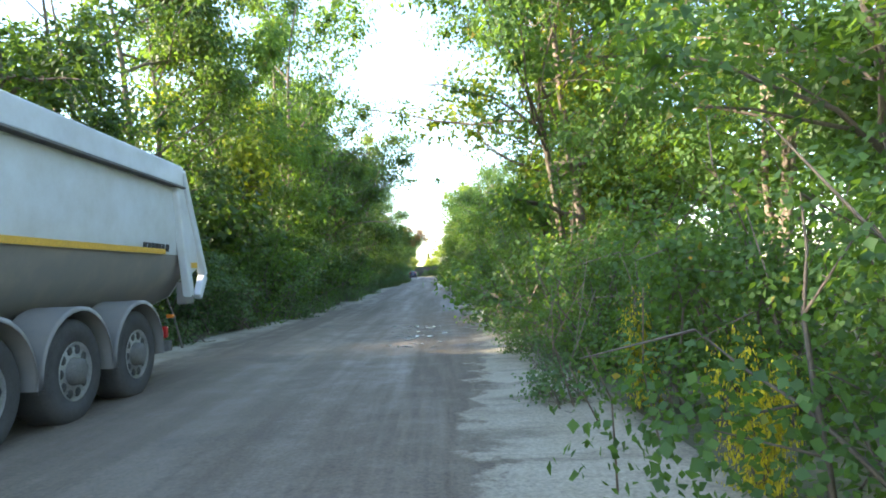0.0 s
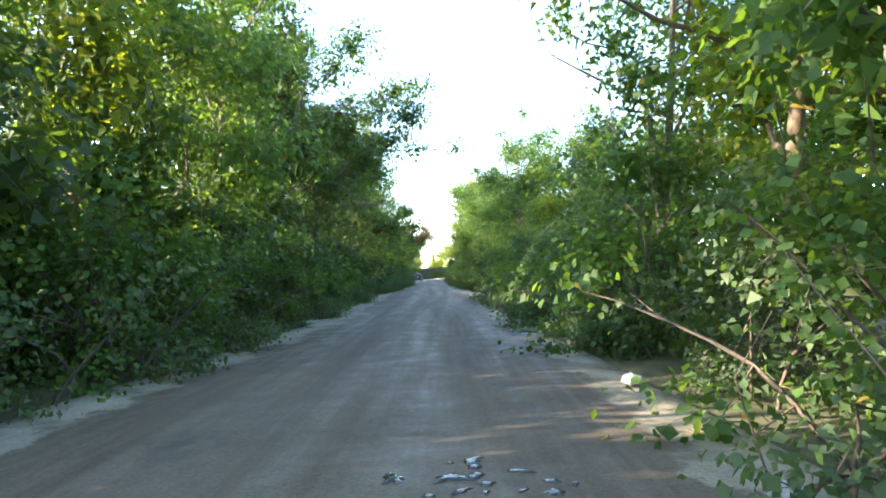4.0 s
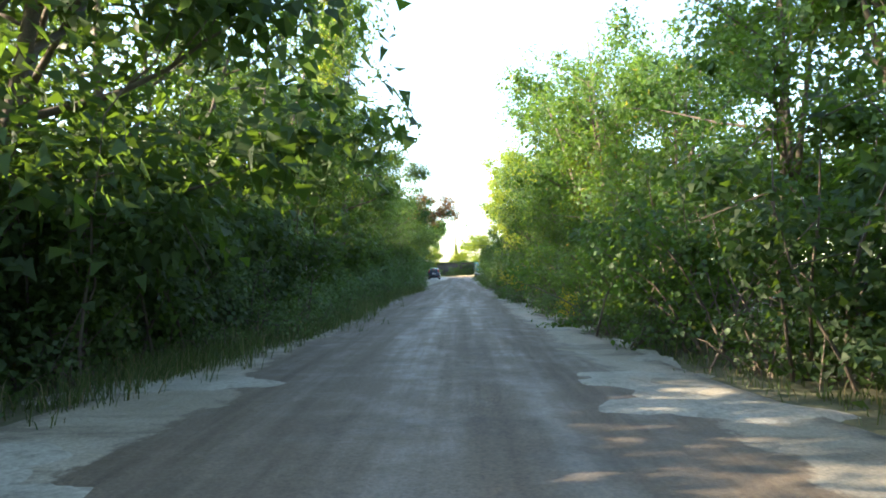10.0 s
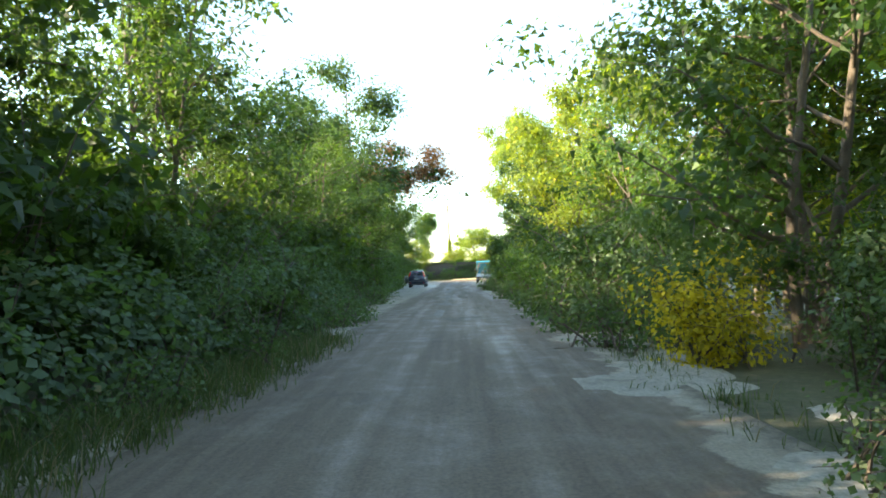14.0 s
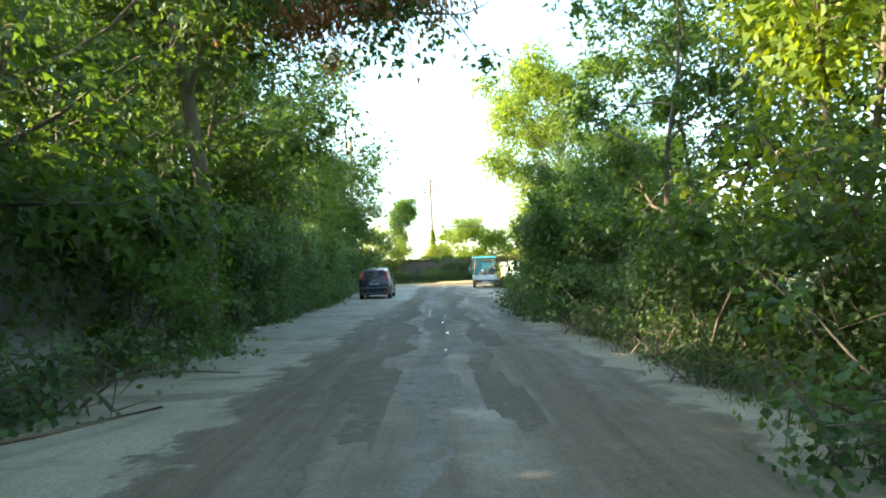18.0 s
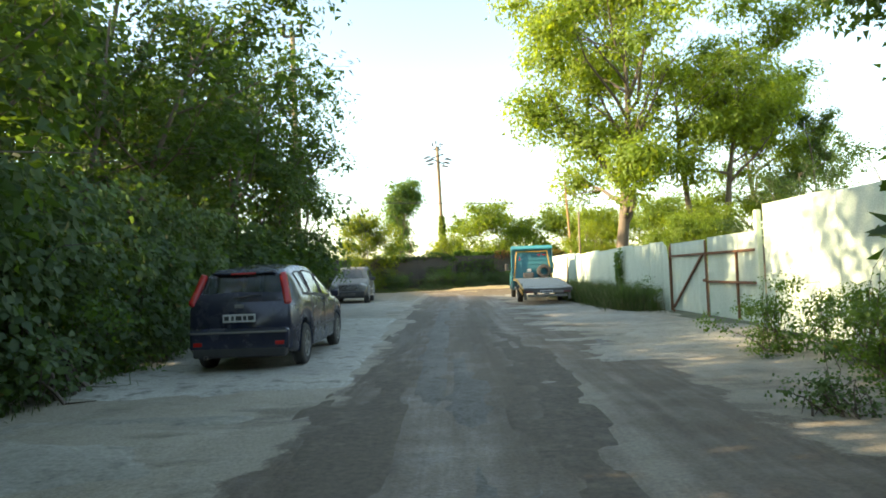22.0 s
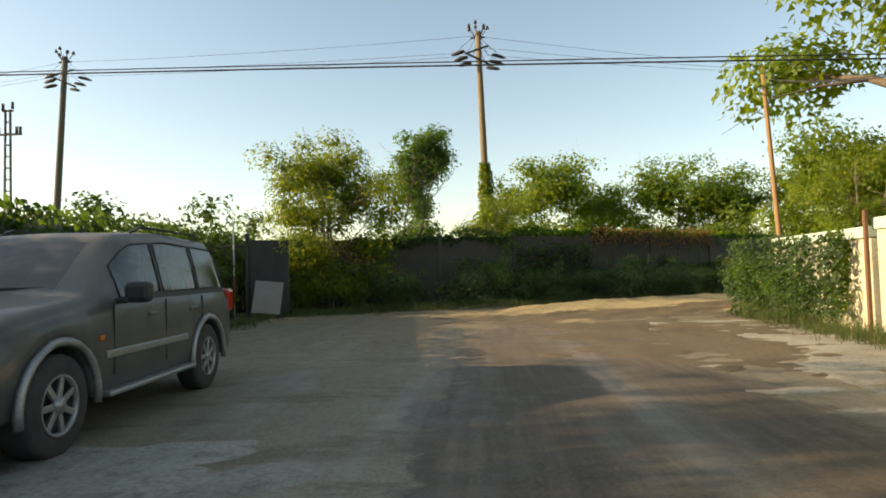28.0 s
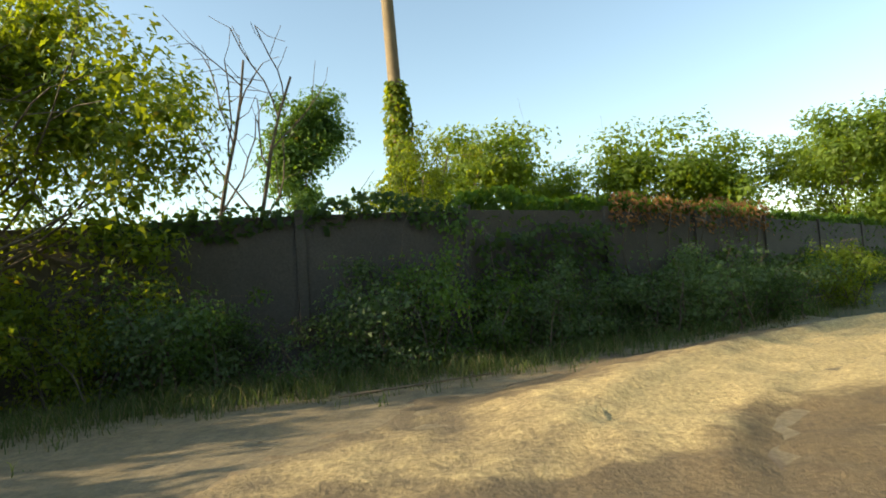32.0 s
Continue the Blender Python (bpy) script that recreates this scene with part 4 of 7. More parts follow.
while y < 150:
    scatter(SCREEN_THICKET, interp(HEDGE_L, y) - rng.uniform(3.6, 5.0) - (1.5 if 50 < y < 63 else 0), y, rng.uniform(0, 360), rng.uniform(0.9, 1.15))
    if y < 121:
        scatter(FAR_TREES[rng.choice((0, 1, 0))], interp(HEDGE_R, y) + rng.uniform(5.4, 6.6), y + 1, rng.uniform(0, 360), rng.uniform(0.5, 0.62), tall=rng.uniform(0.34, 0.44))
    y += rng.uniform(2.0, 2.8)
bramble_bank(HEDGE_R, 1, 26.0, 48.0, 2.5, 1.8, 32000, 71, LEAF_IVY, 0.108, "bank of brambles swelling over the road edge")
bramble_bank(HEDGE_L, -1, 77.0, 93.5, 1.7, 1.5, 11000, 72, LEAF_IVY, 0.12, "heap of dusty grey-green brambles beside the road")
bramble_bank(HEDGE_L, -1, 69.0, 79.0, 1.15, 1.3, 6500, 74, LEAF_IVY, 0.12, "low heap of dusty brambles below the concrete wall")
bramble_bank(HEDGE_L, -1, 97.0, 108.0, 1.9, 1.4, 9500, 73, LEAF_IVY, 0.12, "heap of dusty grey-green brambles beside the road")
for k in range(4):
    scatter(BUSHES[1], -8.0, 52.5 + k * 2.6, k * 83, 1.2)
for x, y, s in ((-9.6, 55.5, 1.2), (-9.0, 68.0, 1.1), (-6.9, 87.0, 1.15)):
    scatter(TREES[2], x, y, x * 70, s)
scatter(TREES[4], 6.6, 24.0, 170, 1.15)
scatter(TREES[0], 5.6, 31.5, 10, 1.1)
scatter(TREES[0], 6.0, 62.5, 60, 1.15)
scatter(SLIM, -6.3, 85.0, 0, 1.05, tall=1.3)
scatter(TREES[0], 5.6, 87, 250, 1.15)
scatter(TREES[1], 6.0, 80, 120, 1.15)
scatter(TREES[3], 4.9, 96, 30, 1.0)
scatter(TREES[3], 5.2, 109, 60, 1.2)
scatter(TREES[4], 6.2, 114, 200, 1.1)
scatter(TREES[3], 5.6, 119, 310, 1.2)
scatter(DENSE, -8.0, 106.5, 80, 0.72)
scatter(DENSE, -7.6, 111.0, 190, 0.66)
scatter(DENSE, -7.9, 115.4, 300, 0.8)
scatter(DENSE, -8.6, 126.0, 60, 0.85)
# blocker tree, added to keep sun off the bushes across the lane
scatter(DENSE, -8.6, 120.2, 150, 0.74)
scatter(DENSE, -9.0, 91.5, 30, 0.72)
scatter(DENSE, -9.4, 87.0, 130, 0.95)
scatter(DENSE, -8.3, 97.5, 210, 0.78)
scatter(DENSE, -8.2, 102.2, 320, 0.74)
scatter(ROAD_DARK, 5.1, 124.8, 80, 0.84)
scatter(ROAD_DARK, 5.4, 136.6, 170, 0.58)
scatter(DENSE, 7.6, 138.2, 40, 0.66)
for k in range(5):
    scatter(BUSHES[1], -7.9, 84.5 + k * 2.9, k * 131, 1.3)
scatter(DENSE, -8.4, 43.5, 130, 0.85)
# dark-leaved kind: its colour makes up for the shade on these two
scatter(DENSE, -8.6, 131.5, 20, 0.9)
scatter(DENSE, -9.0, 137.2, 200, 0.92)
# hidden back row, added so that no sun dapples reach the road here
for x, y in ((-13.0, 123.5), (-12.4, 128.5), (-13.2, 133.5), (-12.6, 138.0)):
    scatter(FAR_TREES[1], x, y, y * 40, 0.95)
brown_pine(pose(-6.3, 121.6, 0, 0, 3, 10) @ Matrix.Diagonal((1.12, 1.12, 1.12, 1)))
scatter(BUSHES[0], -6.6, 119.4, 30, 1.0)
scatter(BUSHES[1], -6.9, 123.6, 130, 0.85)
scatter(YELLOW_BUSH, 2.6, 91.3, 0, 1.0)
scatter(YELLOW_BUSH, 3.3, 84.6, 90, 0.38, tall=1.15)
for k, (x, y, size) in enumerate(((4.3, 83.4, 0.8), (4.2, 87.6, 0.8), (4.5, 90.8, 0.8), (4.2, 80.4, 0.7), (5.8, 85.6, 1.0), (5.9, 89.2, 1.0))):
    scatter(BUSHES[1], x, y, k * 77, size)
scatter(YELLOW_BUSH, 2.4, 71.5, 200, 0.5)
scatter(YELLOW_BUSH, 3.5, 11.8, 40, 0.24, tall=0.72)
scatter(YELLOW_BUSH, 3.4, 9.6, 140, 0.22, tall=0.6)
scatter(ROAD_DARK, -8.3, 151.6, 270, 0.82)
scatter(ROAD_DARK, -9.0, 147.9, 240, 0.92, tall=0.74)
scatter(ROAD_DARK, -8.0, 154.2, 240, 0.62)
scatter(BUSHES[1], -8.2, 152.4, 20, 0.85)
scatter(BUSHES[1], -8.8, 155.2, 150, 0.85)
scatter(BUSHES[0], -8.0, 149.8, 90, 0.75)
# two trees added out of view, only to throw shade on the fence
for x, y in ((-17.0, 157.0), (-17.5, 161.0)):
    scatter(DENSE, x, y, y * 30, 0.8)
for x, y in ((-12.5, 141.5), (-13.0, 145.5), (-12.6, 149.5), (-13.0, 153.5), (-14.0, 157)):
    scatter(FAR_TREES[1], x, y, x * 90, 0.68)
scatter(DENSE, -9.8, 144.0, 250, 0.95, tall=0.72)
for x, y, turn, size in ((4.2, 128.6, 0, 1.0), (4.5, 131.8, 120, 0.95), (4.2, 134.6, 240, 0.8), (6.6, 130.5, 60, 1.05), (6.8, 134.5, 200, 0.95)):
    scatter(MOUND, x, y, turn, size)
scatter(POPLAR, 10.9, 177, 0, 1.25)
scatter(POPLAR_TWO, 18.5, 179, 45, 1.15)
scatter(POPLAR, 26.0, 186, 130, 0.9)
scatter(TREES[2], 27.0, 178, 130, 1.0)
scatter(ACACIA, 12.0, 168, 10, 0.42)
scatter(ACACIA, 16.0, 172, 80, 0.5)
scatter(ACACIA, 10.5, 182, 150, 0.6)
scatter(DENSE, 18.0, 166, 250, 0.62)
scatter(DENSE, 14.5, 152, 50, 0.5)
scatter(TREES[3], 8.2, 177, 100, 0.6)
# behind the gate, sized so that their shadow covers the ground before it
for x, y, size in ((-13.8, 178.6, 0.8), (-13.5, 181.2, 0.8), (-13.2, 183.8, 0.75), (-15.5, 180.0, 0.7)):
    scatter(SCREEN_THICKET, x, y, y * 50, size, tall=0.86)
scatter(GATE_TREE, -8.8, 182.6, 0, 1.0)
scatter(BUSHES[3], -7.6, 182.6, 40, 0.75)
scatter(BUSHES[3], -9.6, 182.0, 140, 0.6)
scatter(BUSHES[0], -6.2, 183.4, 240, 0.7)
for k, (x, y, s) in enumerate(((2.7, 208, 1.08), (-1.4, 210, 0.62), (7.2, 212, 0.92), (12.2, 208, 1.0), (17.4, 210, 0.95), (23.5, 206, 1.05), (30, 212, 1.1))):
    scatter(ACACIA, x, y, k * 67, s, tall=s * 0.9)
scatter(ASH, -7.6, 209.5, 70, 1.0)
scatter(BUSHES[0], -2.55, 184.7, 10, 0.75, tall=1.05)
scatter(TREES[3], -2.5, 187.9, 70, 0.5, tall=0.62)
scatter(TREES[3], -1.9, 186.6, 200, 0.36, tall=0.5)
scatter(BUSHES[3], -3.4, 186.8, 130, 0.8, tall=1.3)
scatter(BUSHES[0], -1.3, 185.0, 110, 0.9)
scatter(BUSHES[2], 4.6, 186.6, 10, 0.9)
scatter(BUSHES[2], 2.9, 186.2, 200, 0.85)
scatter(BUSHES[2], 6.3, 187.6, 300, 0.85)
scatter(BUSHES[3], 10.0, 190.2, 240, 0.8)
twiggy_dead_tree(pose(-6.2, 186.3, 0, 0, 0, 60))
rng = random.Random(12)
for k in range(15):
    x = -26 + k * 3.7
    scatter(BUSHES[rng.choice((0, 3, 3))], x, 190.5 + max(0, x) * 0.75 + rng.uniform(-0.6, 2.5) + (3 if x < -8 else 0), rng.uniform(0, 360), rng.uniform(1.15, 1.6))
for k in range(11):
    x = -56 + k * 11
    scatter(FAR_TREES[k % 2], x, 232 + rng.uniform(-5, 8), rng.uniform(0, 360), rng.uniform(0.38, 0.5))
for k in range(7):
    scatter(BUSHES[rng.choice((0, 3, 1))], -26 + k * 2.1, 196 - k * 0.8, rng.uniform(0, 360), rng.uniform(1.3, 1.7))
for x, y, s in ((4.8, 172.6, 0.6), (4.9, 174.0, 0.75), (5.2, 175.2, 0.7), (4.5, 173.2, 0.5), (5.6, 176.4, 0.6)):
    scatter(BUSHES[0], x, y, x * 90, s)
for x, y, s in ((4.1, 149.6, 0.4), (3.2, 140.2, 0.45), (3.6, 138.8, 0.5), (3.2, 137.6, 0.5)):
    scatter(BUSHES[0], x, y, x * 200, s)

grass_strip([(3.95, 149.5), (3.85, 153), (3.75, 157), (3.9, 161)], 24000, 1, 0.55, 0.27, "tall green grass along the foot of the fence")
grass_strip([(-9.3, 180.3), (-6.5, 181.6), (-4, 182.3), (-1, 183.3), (2.5, 185.2), (6, 188), (10, 191)], 19000, 2, 0.22, 0.62, "rough grass and weeds along the wall")
grass_strip([(interp(HEDGE_L, q) + 0.5, q) for q in range(60, 100, 4)], 22000, 3, 0.26, 0.36, "short grass along the hedge foot")
grass_strip([(interp(HEDGE_L, q) + 0.1, q) for q in range(118, 160, 4)], 6000, 4, 0.2, 0.25, "short grass along the hedge foot")
grass_strip([(interp(HEDGE_R, q) - 0.1, q) for q in range(50, 138, 4)], 7000, 5, 0.13, 0.25, "short grass and weeds at the road edge")
grass_strip([(3.6, 168), (3.9, 170.5), (4.2, 174), (5.4, 177.5)], 4000, 6, 0.25, 0.25, "short grass below the ivy clump")
grass_strip([(-9.0, 158), (-9.4, 168), (-9.9, 178)], 4000, 7, 0.25, 0.3, "weeds along the hedge foot")

# ---- vehicle and hardware materials
def paint(name, c, dust, amount=0.5, rough=0.35, metal=0.0, lying=0.0):
    """Car paint under patchy road dust."""
    m, nt, b = material(name, rough, metal)
    b.inputs["Coat Weight"].default_value = 0.25
    f = ramp(nt, noise_fac(nt, 2.2, 6, 0.65), (0.35, (0, 0, 0)), (0.75, (1, 1, 1)))
    fine = noise_fac(nt, 40, 4, 0.7)
    sep = nt.nodes.new("ShaderNodeSeparateXYZ")
    nt.links.new(nt.nodes.new("ShaderNodeNewGeometry").outputs["Normal"], sep.inputs[0])
    top = ramp(nt, sep.outputs[2], (0.45, (0, 0, 0)), (0.95, (lying, lying, lying)))
    k = math_node(nt, "MULTIPLY", math_node(nt, "ADD", f, math_node(nt, "MULTIPLY", fine, 0.5)), amount, True)
    k = math_node(nt, "ADD", k, math_node(nt, "MULTIPLY", top, math_node(nt, "ADD", fine, 0.3)), True)
    nt.links.new(mix(nt, k, c, dust), b.inputs["Base Color"])
    nt.links.new(math_node(nt, "ADD", math_node(nt, "MULTIPLY", k, 0.6), rough, True), b.inputs["Roughness"])
    return m


NAVY = paint("navy_paint", (0.010, 0.013, 0.034), (0.17, 0.17, 0.17), 0.16, 0.2)
GREYCAR = paint("dusty_grey_paint", (0.026, 0.03, 0.034), (0.25, 0.225, 0.18), 0.34, 0.35, lying=0.65)
DUSTY_LENS = paint("dusty_lens", (0.30, 0.31, 0.31), (0.26, 0.24, 0.20), 0.6, 0.3)
TEAL = paint("teal_paint", (0.012, 0.24, 0.27), (0.18, 0.26, 0.25), 0.3, 0.4)
TEAL_DULL = paint("teal_panel", (0.008, 0.16, 0.19), (0.10, 0.17, 0.17), 0.35, 0.55)
TIPPER = paint("tipper_white", (0.52, 0.56, 0.58), (0.34, 0.33, 0.29), 0.45, 0.45)
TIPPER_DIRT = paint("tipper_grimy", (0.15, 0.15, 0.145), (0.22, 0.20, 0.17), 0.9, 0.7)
CHASSIS = surface("chassis_dirt", (0.05, 0.05, 0.05), (0.16, 0.15, 0.13), 6, 0.85, fine=60, bumps=0.2)
RUBBER = surface("tyre_rubber", (0.022, 0.022, 0.023), (0.075, 0.07, 0.062), 5, 0.9, fine=70, bumps=0.3)
PLASTIC = surface("black_plastic", (0.018, 0.018, 0.02), (0.06, 0.058, 0.055), 5, 0.6, fine=90, bumps=0.1)
ALLOY = surface("alloy", (0.42, 0.42, 0.42), (0.25, 0.24, 0.22), 7, 0.45, 0.7, fine=60, bumps=0.1)
STEEL = surface("dull_steel", (0.30, 0.29, 0.27), (0.16, 0.15, 0.13), 5, 0.6, 0.5, fine=60, bumps=0.15)
YELLOW = surface("faded_yellow_paint", (0.55, 0.33, 0.05), (0.36, 0.24, 0.07), 5, 0.6, fine=60, bumps=0.1)
YELLOW_STRIPE = surface("yellow_stripe", (0.62, 0.34, 0.03), (0.45, 0.28, 0.05), 5, 0.6, fine=60, bumps=0.05)
WHITE = surface("plate_white", (0.62, 0.62, 0.60), (0.5, 0.5, 0.48), 8, 0.5, fine=80, bumps=0.05)
INK = surface("plate_ink", (0.02, 0.02, 0.022), (0.03, 0.03, 0.03), 8, 0.6, bumps=0)
RED_LENS, nt_, b_ = material("red_lens", 0.2)
b_.inputs["Base Color"].default_value = (0.45, 0.015, 0.012, 1)
b_.inputs["Coat Weight"].default_value = 0.5
CLEAR_LENS, nt_, b_ = material("lamp_glass", 0.12)
b_.inputs["Base Color"].default_value = (0.55, 0.57, 0.58, 1)
b_.inputs["Coat Weight"].default_value = 0.6
AMBER, nt_, b_ = material("amber_lens", 0.25)
b_.inputs["Base Color"].default_value = (0.55, 0.16, 0.02, 1)
GLASS, nt_, b_ = material("car_glass", 0.06)
b_.inputs["Base Color"].default_value = (0.30, 0.36, 0.37, 1)
b_.inputs["Transmission Weight"].default_value = 0.9
b_.inputs["IOR"].default_value = 1.5
DUSTGLASS, nt_, b_ = material("dusty_car_glass", 0.35)
b_.inputs["Transmission Weight"].default_value = 0.45
b_.inputs["IOR"].default_value = 1.3
nt_.links.new(ramp(nt_, noise_fac(nt_, 3, 6, 0.65), (0.3, (0.10, 0.105, 0.105)), (0.7, (0.24, 0.235, 0.215))), b_.inputs["Base Color"])


# ---- solid helpers
def slab(name, c, size, mat, parent, turn=(0, 0, 0), bevel=0.01, label=""):
    bm = bmesh.new()
    bmesh.ops.create_cube(bm, size=1)
    bmesh.ops.transform(bm, matrix=Matrix.Diagonal((*size, 1)), verts=bm.verts)
    if bevel:
        bmesh.ops.bevel(bm, geom=bm.edges[:], offset=min(bevel, min(size) * 0.45), segments=2, affect="EDGES", profile=0.5)
    bmesh.ops.transform(bm, matrix=pose(*c, *turn), verts=bm.verts)
    return part(name, bm, mat, parent, label)


def rod(name, pts, r, mat, parent, sides=8, label="", r1=None):
    n = len(pts)
    path = [(np.array(p, float), r + ((r1 if r1 is not None else r) - r) * i / max(1, n - 1)) for i, p in enumerate(pts)]
    v, f = tube_arrays([path], sides)
    ob = raw_mesh(name, v, f, mat, parent, label, True)
    bm = bmesh.new()
    bm.from_mesh(ob.data)
    bmesh.ops.holes_fill(bm, edges=[e for e in bm.edges if e.is_boundary], sides=0)
    bm.to_mesh(ob.data)
    bm.free()
    return ob


def lathe(name, prof, mat, parent, at, seg=28, axis="X", label=""):
    """prof: (along the axis, radius)."""
    ang = np.linspace(0, 2 * np.pi, seg, endpoint=False)
    v = []
    for p, r in prof:
        for a0 in ang:
            q = (p, r * math.cos(a0), r * math.sin(a0)) if axis == "X" else (r * math.cos(a0), r * math.sin(a0), p)
            v.append((q[0] + at[0], q[1] + at[1], q[2] + at[2]))
    f = [(k * seg + s, k * seg + (s + 1) % seg, (k + 1) * seg + (s + 1) % seg, (k + 1) * seg + s) for k in range(len(prof) - 1) for s in range(seg)]
    return raw_mesh(name, v, f, mat, parent, label, True)


def wheel(parent, at, r, w, side, rim_mat, spokes=7, rim=0.66, truck=False):
    """Tyre with rounded shoulders, rim with spokes or hand holes, hub; side +1: outer face towards +x."""
    x, y, z = at
    ty = lathe("wheel", [(-w / 2, r * rim), (-w / 2, r * 0.9), (-w * 0.42, r * 0.975), (-w * 0.3, r), (w * 0.3, r), (w * 0.42, r * 0.975), (w / 2, r * 0.9), (w / 2, r * rim), (w * 0.3, r * rim * 0.97)], RUBBER, parent, at)
    o = side * w / 2
    lathe("rim", [(o, r * rim), (o + side * 0.008, r * rim * 0.96), (o - side * 0.05, r * rim * 0.88), (o - side * (0.02 if truck else 0.10), r * rim * 0.80), (o - side * (0.03 if truck else 0.11), 0.001)], ALLOY if truck else PLASTIC, ty, at)
    if truck:
        lathe("hub", [(o - side * 0.03, r * 0.27), (o + side * 0.05, r * 0.25), (o + side * 0.07, r * 0.16), (o + side * 0.07, 0.001)], CHASSIS, ty, at, 16)
        for k in range(10):
            a0 = k * 0.628
            lathe("hand_hole", [(o - side * 0.019, 0.001), (o - side * 0.017, r * 0.085), (o - side * 0.03, r * 0.1)], PLASTIC, ty, (x, y + math.cos(a0) * r * 0.42, z + math.sin(a0) * r * 0.42), 8)
    else:
        lathe("rim_ring", [(o - side * 0.03, r * rim * 0.98), (o + side * 0.006, r * rim * 0.97), (o + side * 0.006, r * rim * 0.88), (o - side * 0.03, r * rim * 0.86)], rim_mat, ty, at)
        for k in range(spokes):
            a0 = 360 / spokes * k
            c = Vector((0, r * rim * 0.48, 0))
            c.rotate(Euler((radians(a0), 0, 0)))
            slab("spoke", (x + o - side * 0.02, y + c.y, z + c.z), (0.03, r * rim * 0.82, r * 0.13), rim_mat, ty, (a0, 0, 0), 0.008)
        lathe("hub", [(o - side * 0.03, r * 0.17), (o + side * 0.012, r * 0.15), (o + side * 0.016, 0.001)], rim_mat, ty, at, 14)
    return ty


class Shell:
    """A car body drawn out of cross-sections along its length (y forward), with openings for its panes."""

    def __init__(self, length, width, top, belt, roof_in, sill, axles, r, nose=0.16, tail=0.1, step=0.07, hood_from=None):
        self.L, self.W = length, width
        n = int(length / step)
        self.s = np.linspace(-length / 2, length / 2, n + 1)
        sec = []
        for s in self.s:
            zt, zb = np.interp(s, *zip(*top)), np.interp(s, *zip(*belt))
            e = abs(s) / (length / 2)
            k = (tail if s < 0 else nose)
            hw = width / 2 * (1 - k * max(0, (e - 0.72) / 0.28) ** 2.6)
            lo = sill + 0.10 * max(0, (e - 0.86) / 0.14)
            for ax in axles:
                d = s - ax
                if abs(d) < r + 0.06:
                    lo = max(lo, r + math.sqrt((r + 0.06) ** 2 - d * d))
            zb = min(zb, zt - 0.02)
            lo = min(lo, zb - 0.05)
            cab = min(1, max(0, (zt - zb) / 0.45))
            hr = hw - 0.07 - roof_in * cab
            mid = lo + (zb - lo) * 0.45
            pts = [(hw - 0.05, lo), (hw - 0.012, lo + 0.05 * (zb - lo)), (hw, mid), (hw - 0.012, zb - 0.10 * (zb - lo)), (hw - 0.045, zb)]
            for q in (0.1, 0.5, 0.9):
                pts.append((hw - 0.05 + (hr - hw + 0.05) * q ** 1.25, zb + (zt - 0.05 * cab - zb) * q))
            pts += [(hr - 0.05, zt - 0.012 * cab), (hr * 0.66, zt + 0.006), (hr * 0.33, zt + 0.016), (0, zt + 0.02)]
            sec.append(pts)
        self.sec = np.array(sec)

    def index(self, s):
        return int(np.argmin(np.abs(self.s - s)))

    def point(self, i, j, side, off=0.0):
        x, z = self.sec[i, j]
        return Vector((side * (x + off), self.s[i], z + (off if j >= 8 else 0)))

    def body(self, mat, parent, holes):
        bm = bmesh.new()
        n, m = self.sec.shape[:2]
        grid = {}
        for i in range(n):
            for j in range(m):
                for side in (1, -1):
                    if j == m - 1 and side < 0:
                        grid[i, j, side] = grid[i, j, 1]
                    else:
                        grid[i, j, side] = bm.verts.new(self.point(i, j, side))
        cut = {(i, j) for a0, a1, j0, j1 in holes for i in range(a0, a1) for j in range(j0, j1)}
        for i in range(n - 1):
            for j in range(m - 1):
                if (i, j) in cut:
                    continue
                for side in (1, -1):
                    q = [grid[i, j, side], grid[i + 1, j, side], grid[i + 1, j + 1, side], grid[i, j + 1, side]]
                    bm.faces.new(q if side > 0 else q[::-1])
            bm.faces.new([grid[i, 0, -1], grid[i + 1, 0, -1], grid[i + 1, 0, 1], grid[i, 0, 1]])
        for i in (0, n - 1):
            ring = [grid[i, j, 1] for j in range(m)] + [grid[i, j, -1] for j in range(m - 2, -1, -1)]
            bm.faces.new(ring if i == 0 else ring[::-1])
        for f in bm.faces:
            f.smooth = True
        bmesh.ops.recalc_face_normals(bm, faces=bm.faces[:])
        ob = part("body", bm, mat, parent)
        return ob

    def patch(self, name, i0, i1, j0, j1, side, mat, parent, off=0.0, label=""):
        """A piece of the outer skin as a thin shell of its own; side 0: across the middle."""
        bm = bmesh.new()
        sides = (1, -1) if side == 0 else (side,)
        for sd in sides:
            g = {(i, j): bm.verts.new(self.point(i, j, sd, off)) for i in range(i0, i1 + 1) for j in range(j0, j1 + 1)}
            for i in range(i0, i1):
                for j in range(j0, j1):
                    q = [g[i, j], g[i + 1, j], g[i + 1, j + 1], g[i, j + 1]]
                    bm.faces.new(q if sd > 0 else q[::-1])
        bmesh.ops.remove_doubles(bm, verts=bm.verts[:], dist=0.001)
        for f in bm.faces:
            f.smooth = True
        ob = part(name, bm, mat, parent, label)
        return ob


